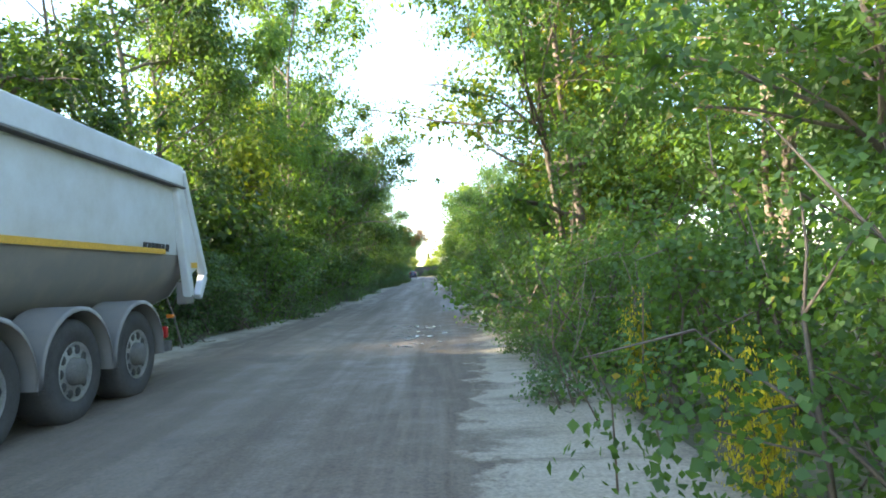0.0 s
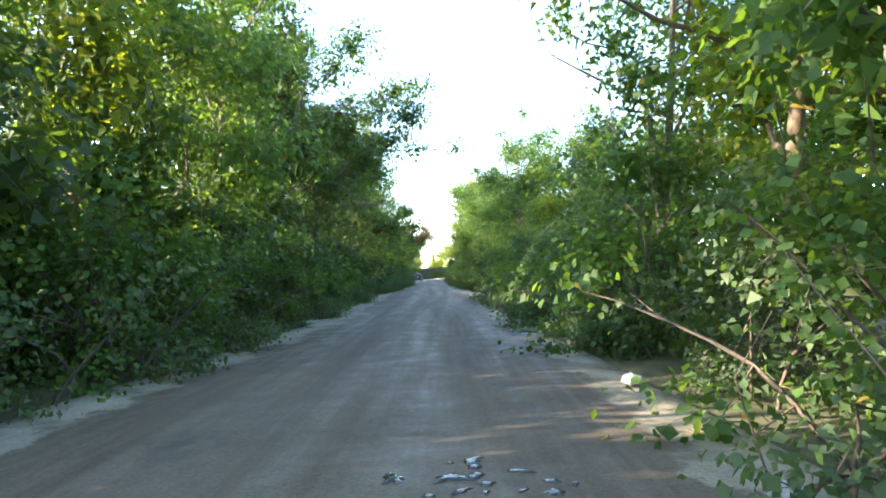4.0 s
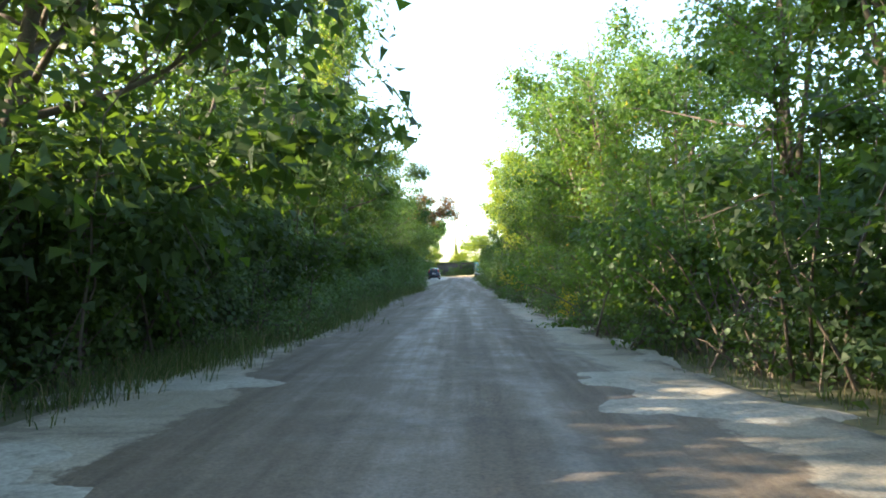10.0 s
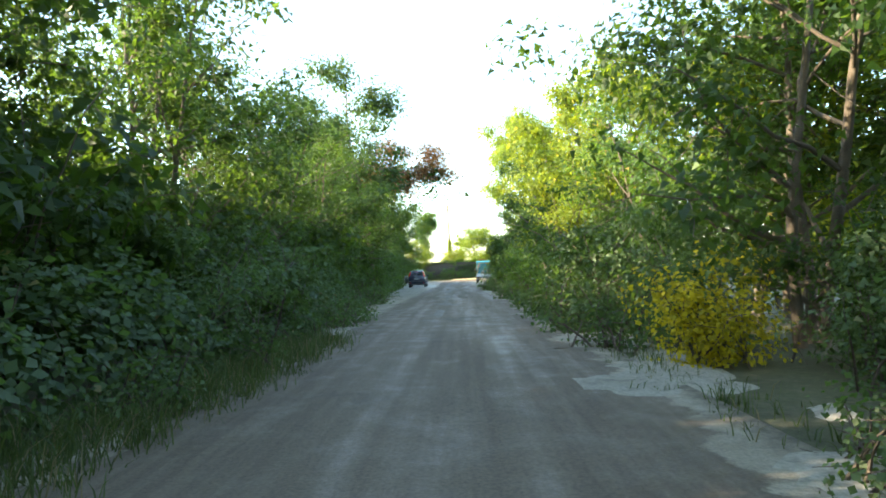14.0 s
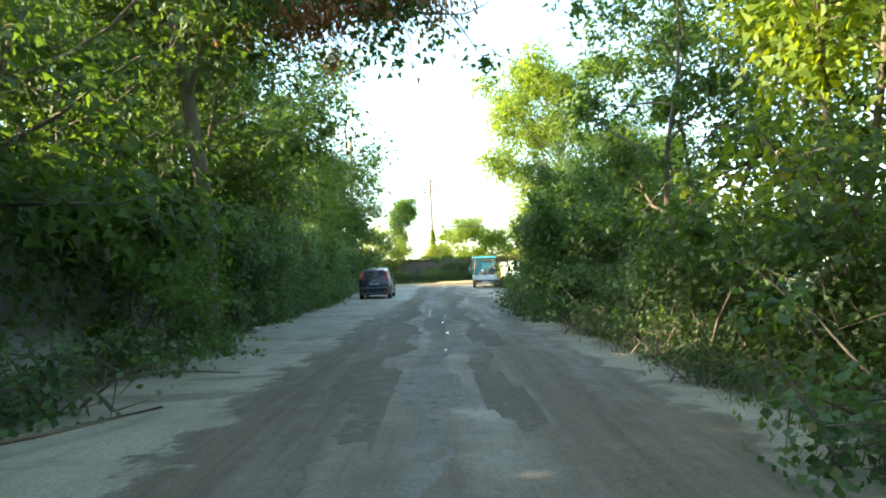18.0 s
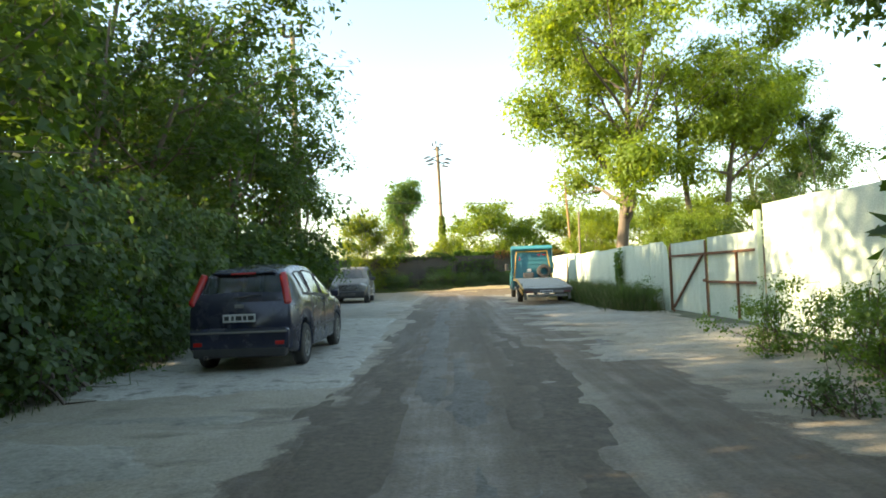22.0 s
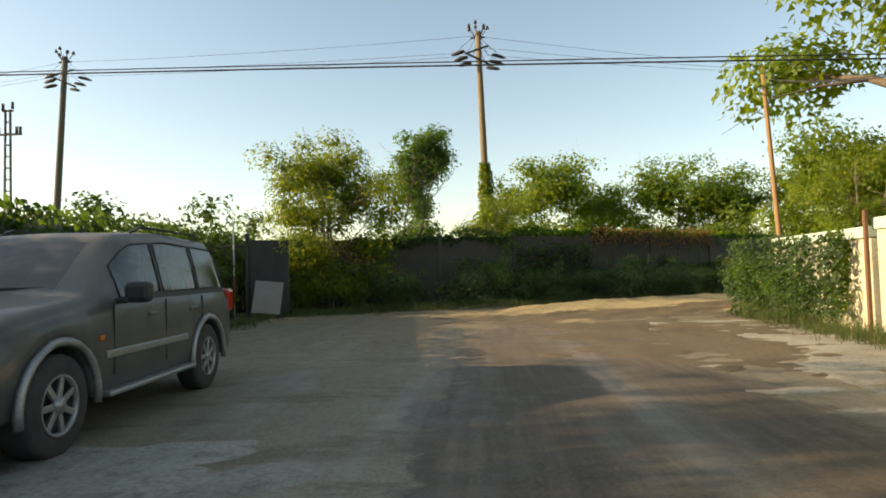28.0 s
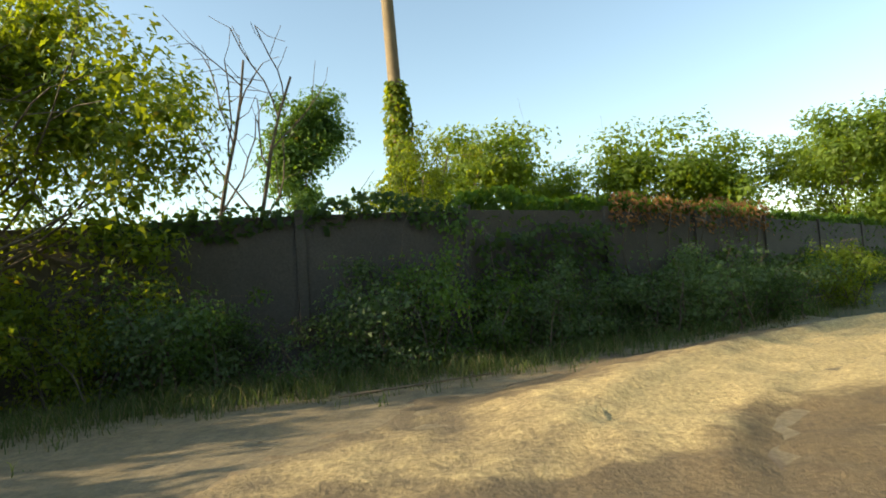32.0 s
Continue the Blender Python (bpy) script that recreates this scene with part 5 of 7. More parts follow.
def window_seals(sh, spans, j0, j1, parent, r=0.011):
    """Black rubber round each side pane, following the body's skin."""
    for sd in (1, -1):
        for a0, a1 in spans:
            ring = [(i, j0) for i in range(a0, a1 + 1)] + [(a1, j) for j in range(j0 + 1, j1 + 1)] + [(i, j1) for i in range(a1 - 1, a0 - 1, -1)] + [(a0, j) for j in range(j1 - 1, j0 - 1, -1)]
            rod("window_seal", [sh.point(i, j, sd, 0.004) for i, j in ring], r, PLASTIC, parent, 5)


def plate(parent, c, turn=(0, 0, 0), w=0.5, face=-1):
    p = slab("number_plate", c, (w, 0.015, 0.11), WHITE, parent, turn, 0.004, "white number plate")
    for k, bw in enumerate((0.07, 0.04, 0.09, 0.05, 0.09)):
        slab("plate_bar", (c[0] - w * 0.38 + k * w * 0.185, c[1] + face * 0.009, c[2]), (bw, 0.004, 0.06), INK, p, turn, 0)


def seat_row(parent, y, xs, z=0.55, mat=None):
    for x in xs:
        s = slab("seat", (x, y, z), (0.46, 0.5, 0.16), PLASTIC, parent, bevel=0.05)
        slab("seat_back", (x, y - 0.27, z + 0.36), (0.46, 0.13, 0.62), PLASTIC, s, (-12, 0, 0), 0.05)
        slab("headrest", (x, y - 0.36, z + 0.76), (0.24, 0.09, 0.16), PLASTIC, s, (-12, 0, 0), 0.03)


def small_car(m, label):
    """Five-door hatchback with tall rear lamps."""
    t = thing("hatchback_car", m, label, "car")
    sh = Shell(3.92, 1.70, [(-1.96, 0.96), (-1.93, 1.01), (-1.74, 1.30), (-1.62, 1.375), (-1.3, 1.43), (-0.6, 1.475), (0.0, 1.45), (0.35, 1.385), (1.02, 1.0), (1.6, 0.88), (1.86, 0.72), (1.96, 0.52)],
               [(-1.96, 0.93), (-1.5, 1.02), (0.95, 0.90), (1.6, 0.80), (1.9, 0.62), (1.96, 0.46)], 0.20, 0.22, (-1.28, 1.2), 0.30)
    ix = sh.index
    sides = [(ix(-1.28), ix(-0.86)), (ix(-0.78), ix(-0.02)), (ix(0.08), ix(0.72))]
    ws, rw = (ix(0.42), ix(1.0)), (ix(-1.90), ix(-1.70))
    body = sh.body(NAVY, t, [(a0, a1, 5, 7) for a0, a1 in sides] + [(*ws, 9, 11), (*rw, 8, 11)])
    for sd in (1, -1):
        for a0, a1 in sides:
            sh.patch("side_window", a0, a1, 5, 7, sd, GLASS, t)
        sh.patch("window_trim", ix(-1.3), ix(0.75), 4, 5, sd, PLASTIC, t, 0.003)
        slab("mirror", (sd * 0.93, 0.62, 0.98), (0.16, 0.09, 0.12), NAVY, t, bevel=0.03)
        sh.patch("wheel_arch_lip", ix(-1.66), ix(-0.92), 0, 1, sd, NAVY, t, 0.012)
        for y in (-0.15, 0.72):
            slab("door_handle", (sd * 0.845, y - 0.6, 0.80), (0.03, 0.16, 0.035), NAVY, t, bevel=0.01)
        for y in (-0.82, 0.03, 0.95):
            slab("door_gap", (sd * 0.846, y, 0.62), (0.012, 0.008, 0.5), PLASTIC, t, bevel=0)
        slab("rub_strip", (sd * 0.853, 0.0, 0.50), (0.02, 1.7, 0.05), PLASTIC, t, bevel=0.008)
        sh.patch("headlamp", ix(1.55), ix(1.88), 3, 5, sd, CLEAR_LENS, t, 0.01)
        for y in (-1.28, 1.2):
            wheel(t, (sd * 0.75, y, 0.30), 0.30, 0.19, sd, STEEL, 6)
    window_seals(sh, sides, 5, 7, t)
    sh.patch("windscreen", *ws, 9, 11, 0, GLASS, t)
    sh.patch("rear_window", *rw, 8, 11, 0, GLASS, t, label="rear window with a wiper")
    slab("spoiler", (0, -1.685, 1.375), (0.96, 0.14, 0.03), NAVY, t, (22, 0, 0), 0.012)
    slab("brake_lamp", (0, -1.76, 1.345), (0.38, 0.02, 0.028), RED_LENS, t, (22, 0, 0), 0.005)
    slab("rear_wiper", (0.12, -1.94, 1.03), (0.42, 0.02, 0.02), PLASTIC, t, (0, -6, 0), 0.004)
    slab("rear_bumper", (0, -1.955, 0.46), (1.52, 0.14, 0.30), NAVY, t, bevel=0.05)
    slab("bumper_strip", (0, -2.03, 0.55), (1.46, 0.02, 0.025), STEEL, t, bevel=0.004)
    slab("bumper_skirt", (0, -1.96, 0.28), (1.42, 0.12, 0.14), PLASTIC, t, bevel=0.03)
    for sd in (1, -1):
        slab("reflector", (sd * 0.62, -2.03, 0.40), (0.13, 0.012, 0.05), RED_LENS, t, bevel=0.004)
        lamp = slab("tail_lamp", (sd * 0.675, -1.842, 1.13), (0.115, 0.08, 0.50), RED_LENS, t, (-29, -sd * 10, sd * 14), 0.038, "tall red tail lamp on the rear pillar")
        for z in (1.04, 1.12):
            slab("reversing_lamp", (sd * 0.70, -1.905 + (z - 1.04) * 0.5, z), (0.065, 0.03, 0.065), CLEAR_LENS, lamp, (-27, 0, sd * 12), 0.028)
    plate(t, (0, -1.985, 0.74))
    slab("badge", (0, -1.975, 0.90), (0.14, 0.015, 0.05), ALLOY, t, bevel=0.006)
    lathe("exhaust_pipe", [(-2.05, 0.03), (-1.7, 0.03)], STEEL, t, (0, 0, 0), 10, "Z").data.transform(pose(-0.5, 0, 0.22, -90, 0, 0) @ Matrix.Identity(4))
    slab("underbody", (0, 0, 0.30), (1.3, 3.3, 0.14), CHASSIS, t, bevel=0.03)
    seat_row(t, 0.15, (-0.36, 0.36))
    seat_row(t, -0.75, (-0.36, 0.36))
    return t


def off_roader(m, label):
    """Large off-road estate with flared arches, running boards and a slatted grille."""
    t = thing("suv", m, label, "car")
    sh = Shell(4.72, 1.90, [(-2.36, 1.02), (-2.32, 1.16), (-2.06, 1.66), (-1.86, 1.78), (-0.6, 1.82), (0.1, 1.77), (0.26, 1.71), (1.0, 1.20), (1.85, 1.09), (2.2, 0.96), (2.34, 0.72), (2.36, 0.55)],
               [(-2.36, 1.0), (-2.0, 1.14), (0.9, 1.12), (1.85, 1.0), (2.2, 0.86), (2.36, 0.5)], 0.13, 0.36, (-1.36, 1.47), 0.385, nose=0.22)
    ix = sh.index
    sides = [(ix(-2.0), ix(-1.25)), (ix(-1.15), ix(-0.32)), (ix(-0.22), ix(0.55))]
    ws, rw = (ix(0.3), ix(0.98)), (ix(-2.3), ix(-2.06))
    sh.body(GREYCAR, t, [(a0, a1, 5, 7) for a0, a1 in sides] + [(*ws, 9, 11), (*rw, 9, 11)])
    for sd in (1, -1):
        for a0, a1 in sides:
            sh.patch("side_window", a0, a1, 5, 7, sd, GLASS, t)
        sh.patch("window_trim", ix(-2.0), ix(0.6), 4, 5, sd, PLASTIC, t, 0.003)
        rod("roof_rail", [(sd * 0.66, -1.75, 1.80), (sd * 0.67, -1.6, 1.86), (sd * 0.67, -0.3, 1.86), (sd * 0.66, -0.1, 1.79)], 0.018, PLASTIC, t)
        mir = slab("mirror", (sd * 1.08, 0.55, 1.2), (0.24, 0.13, 0.19), PLASTIC, t, bevel=0.05)
        slab("mirror_arm", (sd * 0.95, 0.6, 1.13), (0.12, 0.06, 0.05), PLASTIC, mir, bevel=0.015)
        slab("headlamp", (sd * 0.70, 2.17, 0.84), (0.36, 0.24, 0.25), DUSTY_LENS, t, (-38, sd * 14, -sd * 26), 0.07, "dusty headlamp")
        slab("fog_lamp", (sd * 0.66, 2.33, 0.50), (0.30, 0.05, 0.10), CLEAR_LENS, t, (0, 0, -sd * 14), 0.03)
        slab("running_board", (sd * 0.93, 0.05, 0.36), (0.20, 1.75, 0.05), ALLOY, t, bevel=0.02)
        slab("side_moulding", (sd * 0.955, 0.05, 0.68), (0.03, 1.62, 0.07), ALLOY, t, bevel=0.012)
        slab("indicator", (sd * 0.95, 0.92, 0.83), (0.02, 0.07, 0.045), AMBER, t, bevel=0.008)
        slab("tail_lamp", (sd * 0.80, -2.26, 1.02), (0.22, 0.2, 0.3), RED_LENS, t, bevel=0.04)
        for y in (-0.95, 0.0):
            slab("door_handle", (sd * 0.945, y, 0.98), (0.03, 0.2, 0.04), GREYCAR, t, bevel=0.012)
        for y in (-1.2, -0.27, 0.72):
            slab("door_gap", (sd * 0.944, y, 0.80), (0.014, 0.01, 0.62), PLASTIC, t, bevel=0)
        for y in (-1.36, 1.47):
            arc = [(sd * 0.955, y + 0.475 * math.cos(q), 0.385 + 0.475 * math.sin(q)) for q in np.linspace(-0.15, math.pi + 0.15, 15)]
            rod("arch_flare", arc, 0.035, ALLOY, t, 6, "pale flared wheel arch")
            wheel(t, (sd * 0.82, y, 0.385), 0.385, 0.25, sd, ALLOY, 7, 0.62)
    window_seals(sh, sides, 5, 7, t)
    sh.patch("windscreen", *ws, 9, 11, 0, DUSTGLASS, t, label="windscreen thick with dust")
    sh.patch("rear_window", *rw, 9, 11, 0, DUSTGLASS, t)
    gr = slab("grille", (0, 2.335, 0.80), (0.86, 0.06, 0.26), PLASTIC, t, (-8, 0, 0), 0.03)
    for k in range(5):
        slab("grille_slat", (0, 2.368 + 0.006 * k, 0.71 + 0.045 * k), (0.82, 0.02, 0.016), ALLOY, gr, bevel=0.004)
    slab("grille_bar", (0, 2.385, 0.80), (0.03, 0.02, 0.24), ALLOY, gr, bevel=0.006)
    slab("front_bumper", (0, 2.31, 0.48), (1.62, 0.22, 0.30), PLASTIC, t, bevel=0.07)
    for k in range(3):
        slab("intake_slat", (0, 2.425, 0.42 + 0.045 * k), (0.7, 0.012, 0.014), STEEL, t, bevel=0.003)
    slab("front_skirt", (0, 2.2, 0.34), (1.5, 0.3, 0.12), PLASTIC, t, bevel=0.04)
    slab("rear_bumper", (0, -2.34, 0.52), (1.66, 0.2, 0.26), GREYCAR, t, bevel=0.06)
    for sd in (1, -1):
        slab("wiper", (sd * 0.3, 0.93, 1.26), (0.55, 0.02, 0.02), PLASTIC, t, (0, 0, 8), 0.005)
    slab("underbody", (0, 0, 0.42), (1.4, 4.0, 0.16), CHASSIS, t, bevel=0.03)
    seat_row(t, 0.1, (-0.4, 0.4), 0.75)
    seat_row(t, -0.85, (-0.4, 0.4), 0.75)
    return t


DECK = surface("dusty_deck", (0.40, 0.40, 0.35), (0.27, 0.27, 0.235), 3, 0.8, 0.1, fine=50, bumps=0.15)
DUSTY_RED = surface("dusty_red_lens", (0.16, 0.03, 0.025), (0.10, 0.05, 0.045), 12, 0.6, bumps=0.05)


def recovery_truck(m, label):
    """Light recovery truck: van cab, bulkhead with yellow frame, kinked flatbed."""
    t = thing("tow_truck", m, label, "truck")
    cab = Shell(2.5, 2.0, [(-1.25, 2.30), (-0.9, 2.38), (-0.25, 2.36), (0.0, 2.28), (0.72, 1.50), (1.0, 1.30), (1.15, 1.10), (1.22, 0.9), (1.25, 0.6)],
                [(-1.25, 1.38), (0.4, 1.32), (0.9, 1.12), (1.15, 0.95), (1.25, 0.5)], 0.16, 0.42, (0.55,), 0.36, nose=0.2, tail=0.0, step=0.05)
    ix = cab.index
    y0 = 3.75
    holes = [(ix(-0.75), ix(0.12), 5, 7)]
    ws = (ix(0.05), ix(0.70))
    parts = [cab.body(TEAL, t, [(*holes[0][:2], 5, 7), (*ws, 9, 11)])]
    for sd in (1, -1):
        parts.append(cab.patch("side_window", *holes[0], sd, GLASS, t))
        parts.append(cab.patch("sill_cladding", ix(-1.2), ix(0.1), 0, 2, sd, PLASTIC, t, 0.012, "grey plastic side cladding"))
        parts.append(cab.patch("headlamp", ix(0.95), ix(1.18), 3, 4, sd, CLEAR_LENS, t, 0.012))
        parts.append(slab("door_gap", (sd * 0.995, 0.12, 0.98), (0.012, 0.012, 0.9), PLASTIC, t, bevel=0))
        mir = slab("mirror", (sd * 1.16, 0.28, 1.55), (0.2, 0.12, 0.36), PLASTIC, t, bevel=0.05)
        parts += [mir, slab("mirror_arm", (sd * 1.03, 0.25, 1.42), (0.18, 0.06, 0.06), PLASTIC, t, bevel=0.02), slab("door_handle", (sd * 1.0, -0.6, 1.2), (0.03, 0.2, 0.05), PLASTIC, t, bevel=0.012)]
        arc = [(sd * 0.985, 0.55 + 0.45 * math.cos(q), 0.38 + 0.45 * math.sin(q)) for q in np.linspace(0.1, math.pi - 0.1, 12)]
        parts.append(rod("arch_flare", arc, 0.035, TEAL, t, 6))
    parts.append(cab.patch("windscreen", *ws, 9, 11, 0, GLASS, t))
    parts.append(slab("front_bumper", (0, 1.2, 0.55), (1.9, 0.22, 0.4), PLASTIC, t, bevel=0.07))
    parts.append(slab("roof_lamp", (0, -0.5, 2.44), (1.0, 0.22, 0.1), AMBER, t, bevel=0.03))
    parts.append(slab("seat", (0.4, -0.45, 1.0), (0.5, 0.5, 0.9), PLASTIC, t, bevel=0.08))
    parts.append(slab("bench", (-0.4, -0.45, 1.0), (0.9, 0.5, 0.9), PLASTIC, t, bevel=0.08))
    for p in parts:
        p.data.transform(Matrix.Translation((0, y0, 0)))
    # bulkhead behind the cab, leaning forward, with its yellow tube frame
    b = slab("bulkhead", (0, 2.32, 1.62), (1.92, 0.06, 1.5), TEAL_DULL, t, (-6, 0, 0), 0.02, "dark teal bulkhead panel with faint markings")
    for z in (1.25, 1.45, 1.65, 1.85, 2.05):
        slab("bulkhead_rib", (0, 2.285 + (z - 1.62) * 0.105 - 0.006, z), (1.6, 0.015, 0.03), TEAL_DULL, b, bevel=0.005)
    slab("wind_deflector", (0, 2.30, 2.46), (2.0, 0.36, 0.10), TEAL, t, (24, 0, 0), 0.03)
    for sd in (1, -1):
        slab("deflector_side", (sd * 0.99, 2.40, 1.85), (0.03, 0.34, 1.3), TEAL, t, (-6, 0, 0), 0.01)
    fr = rod("tube_frame", [(-0.90, 2.12, 0.96), (-0.74, 2.27, 2.28), (0.74, 2.27, 2.28), (0.90, 2.12, 0.96)], 0.035, YELLOW, t, 8, "yellow tube frame")
    for k, (x, z, w) in enumerate(((0.35, 2.10, 0.16), (0.58, 2.10, 0.18), (-0.6, 2.02, 0.06), (-0.6, 1.9, 0.06))):
        slab("marking_bar", (x, 2.283 + (z - 1.62) * 0.105, z), (w, 0.008, 0.07), RED_LENS, b, (-6, 0, 0), 0)
    lathe("spare_wheel", [(0.0, 0.18), (0.0, 0.3), (0.03, 0.34), (0.17, 0.34), (0.2, 0.3), (0.2, 0.18)], RUBBER, t, (0, 0, 0), 24, "Z").data.transform(pose(0.55, 2.22, 1.28, 84, 0, 0))
    slab("winch", (-0.2, 2.1, 1.12), (0.5, 0.3, 0.26), CHASSIS, t, bevel=0.04)
    slab("work_lamp", (-0.15, 2.2, 1.36), (0.18, 0.08, 0.14), CLEAR_LENS, t, bevel=0.02)
    # bed: level in front, then falling to the tail
    ys = [(2.1, 0.98), (-0.4, 0.98), (-4.35, 0.66)]
    for a0, b0 in zip(ys, ys[1:]):
        mid = ((a0[0] + b0[0]) / 2, (a0[1] + b0[1]) / 2)
        ln, ang = math.hypot(a0[0] - b0[0], a0[1] - b0[1]), math.degrees(math.atan2(a0[1] - b0[1], a0[0] - b0[0]))
        deck = slab("deck", (0, mid[0], mid[1] - 0.03), (1.80, ln, 0.05), DECK, t, (ang, 0, 0), 0.008, "pale dusty steel deck")
        for x in np.linspace(-0.86, 0.86, 15):
            slab("deck_rib", (x, mid[0], mid[1] - 0.001), (0.03, ln - 0.04, 0.014), DECK, deck, (ang, 0, 0), 0.004)
        for sd in (1, -1):
            slab("side_rail", (sd * 0.93, mid[0], mid[1] - 0.04), (0.05, ln, 0.10), YELLOW if sd < 0 else STEEL, t, (ang, 0, 0), 0.012)
            slab("chassis_rail", (sd * 0.42, mid[0], mid[1] - 0.22), (0.09, ln, 0.22), CHASSIS, t, (ang, 0, 0), 0.01)
    for y in (1.7, 0.8, -0.1, -2.6, -3.6):
        slab("cross_member", (0, y, 0.80 if y > -0.4 else 0.66), (1.74, 0.08, 0.12), CHASSIS, t, bevel=0.01)
    for sd in (1, -1):
        slab("side_guard", (sd * 0.92, 1.15, 0.55), (0.04, 1.1, 0.11), STEEL, t, bevel=0.012)
        slab("side_guard", (sd * 0.92, -2.8, 0.52), (0.04, 2.0, 0.11), YELLOW, t, (4, 0, 0), 0.012)
        for y in (0.7, 1.6, -1.8, -3.4):
            slab("guard_bracket", (sd * 0.90, y, 0.68), (0.04, 0.05, 0.34), CHASSIS, t, bevel=0.008)
        arc = [(sd * 0.84, -1.15 + 0.44 * math.cos(q), 0.36 + 0.44 * math.sin(q)) for q in np.linspace(0.2, math.pi - 0.1, 10)]
        v, f = tube_arrays([[(np.array(p), 0.11) for p in arc]], 6)
        raw_mesh("mudguard", v, f, PLASTIC, t, "", True)
        slab("mud_flap", (sd * 0.84, -1.7, 0.40), (0.3, 0.02, 0.3), PLASTIC, t, bevel=0.004)
        for y in (4.30, -1.15):
            wheel(t, (sd * 0.86, y, 0.36), 0.36, 0.22, sd, STEEL, 12, 0.6)
        slab("tail_lamp", (sd * 0.70, -4.38, 0.52), (0.30, 0.05, 0.08), DUSTY_RED, t, bevel=0.015)
        slab("ramp_hinge", (sd * 0.72, -4.39, 0.67), (0.34, 0.05, 0.05), ALLOY, t, bevel=0.012)
        slab("foot", (sd * 0.84, -4.2, 0.42), (0.1, 0.1, 0.4), STEEL, t, bevel=0.02)
    slab("tail_bar", (0, -4.35, 0.57), (1.80, 0.08, 0.16), CHASSIS, t, bevel=0.015)
    slab("tail_beam", (0, -4.32, 0.38), (1.5, 0.08, 0.09), STEEL, t, bevel=0.015)
    plate(t, (-0.05, -4.41, 0.52), w=0.5)
    slab("number_plate", (0.42, -4.40, 0.52), (0.36, 0.012, 0.1), STEEL, t, bevel=0.004)
    return t


def tipper_trailer(m, label):
    """Half-round tipping trailer on three axles; its tail at the origin's y, the tub running to -y."""
    AXLES = (-2.3, -3.61, -4.92)
    t = thing("tipper_trailer", m, label, "trailer")
    L = 9.4
    half = [(0.0, 0.95), (0.45, 0.99), (0.80, 1.15), (1.02, 1.42), (1.13, 1.75), (1.17, 2.10), (1.19, 2.72)]
    ring = [(-x, z) for x, z in reversed(half[1:])] + half

    def tub(pts, ya, yb, fall=0.0):
        v = [(x, y + (fall * (z - 1.0) / 2.0 if k else 0), z) for k, y in ((0, ya), (1, yb)) for x, z in pts]
        n = len(pts)
        return v, [(i, i + 1, n + i + 1, n + i) for i in range(n - 1)]
    v, f = tub(ring, -L, -0.35, -0.55)
    raw_mesh("tub", v, f, TIPPER, t, "white half-round steel tub", True)
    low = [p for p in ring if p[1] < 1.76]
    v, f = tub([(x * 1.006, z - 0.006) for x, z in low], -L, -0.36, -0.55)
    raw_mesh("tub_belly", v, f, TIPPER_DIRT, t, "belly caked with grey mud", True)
    for sd in (1, -1):
        slab("top_rail", (sd * 1.22, -L / 2 - 0.45, 2.86), (0.10, L - 0.9, 0.30), TIPPER, t, bevel=0.025)
        slab("rail_lip", (sd * 1.235, -L / 2 - 0.45, 2.70), (0.13, L - 0.9, 0.03), CHASSIS, t, bevel=0.006)
        slab("stripe", (sd * 1.166, -L / 2 - 0.6, 1.78), (0.02, L - 1.5, 0.07), YELLOW_STRIPE, t, (0, 5 * sd, 0), 0)
        for k, bw in enumerate((0.09, 0.09, 0.11, 0.13, 0.05, 0.09)):
            slab("marking_bar", (sd * 1.172, -1.95 + k * 0.135, 1.83), (0.012, bw, 0.10), INK, t, (0, 5 * sd, 0), 0)
        # rear posts, the upright and the slanting one
        for (ya, za), (yb, zb), w in (((-1.05, 2.72), (-0.62, 1.15), 0.16), ((-0.85, 2.95), (-0.02, 1.45), 0.12), ((-0.02, 1.45), (-0.28, 1.12), 0.12)):
            ln, ang = math.hypot(ya - yb, za - zb), math.degrees(math.atan2(zb - za, yb - ya))
            slab("rear_post", (sd * 1.20, (ya + yb) / 2, (za + zb) / 2), (0.12, ln, w), TIPPER, t, (ang, 0, 0), 0.02)
        slab("post_plate", (sd * 1.19, -0.62, 2.1), (0.05, 0.42, 1.25), TIPPER, t, (-72 + 90, 0, 0), 0.015)
        slab("stripe_end", (sd * 1.222, -0.52, 1.60), (0.012, 0.36, 0.08), YELLOW_STRIPE, t, (0, 0, 0), 0)
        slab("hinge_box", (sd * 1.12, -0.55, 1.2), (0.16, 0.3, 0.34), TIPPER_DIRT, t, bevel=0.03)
        slab("chassis_rail", (sd * 0.42, -L / 2 - 0.6, 0.92), (0.14, L - 1.2, 0.26), CHASSIS, t, bevel=0.015)
        for y in AXLES:
            wheel(t, (sd * 1.03, y, 0.52), 0.52, 0.36, sd, STEEL, 10, 0.56, True)
            arc = [(y + 0.62 * math.cos(q), 0.54 + 0.62 * math.sin(q)) for q in np.linspace(-0.15, math.pi + 0.15, 17)]
            vv = [(sd * 1.03 + x, p[0] * 1.0, p[1]) for p in arc for x in (-0.21, 0.21, 0.24, 0.24)]
            vv = [(x, yy, z - (0.045 if i % 4 == 3 else 0)) for i, (x, yy, z) in enumerate(vv)]
            ff = [(k * 4 + c, k * 4 + c + 1, k * 4 + c + 5, k * 4 + c + 4) for k in range(16) for c in range(3)]
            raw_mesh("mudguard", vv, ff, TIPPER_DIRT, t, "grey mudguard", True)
        slab("landing_leg", (sd * 0.9, -7.9, 0.5), (0.14, 0.14, 1.0), CHASSIS, t, bevel=0.02)
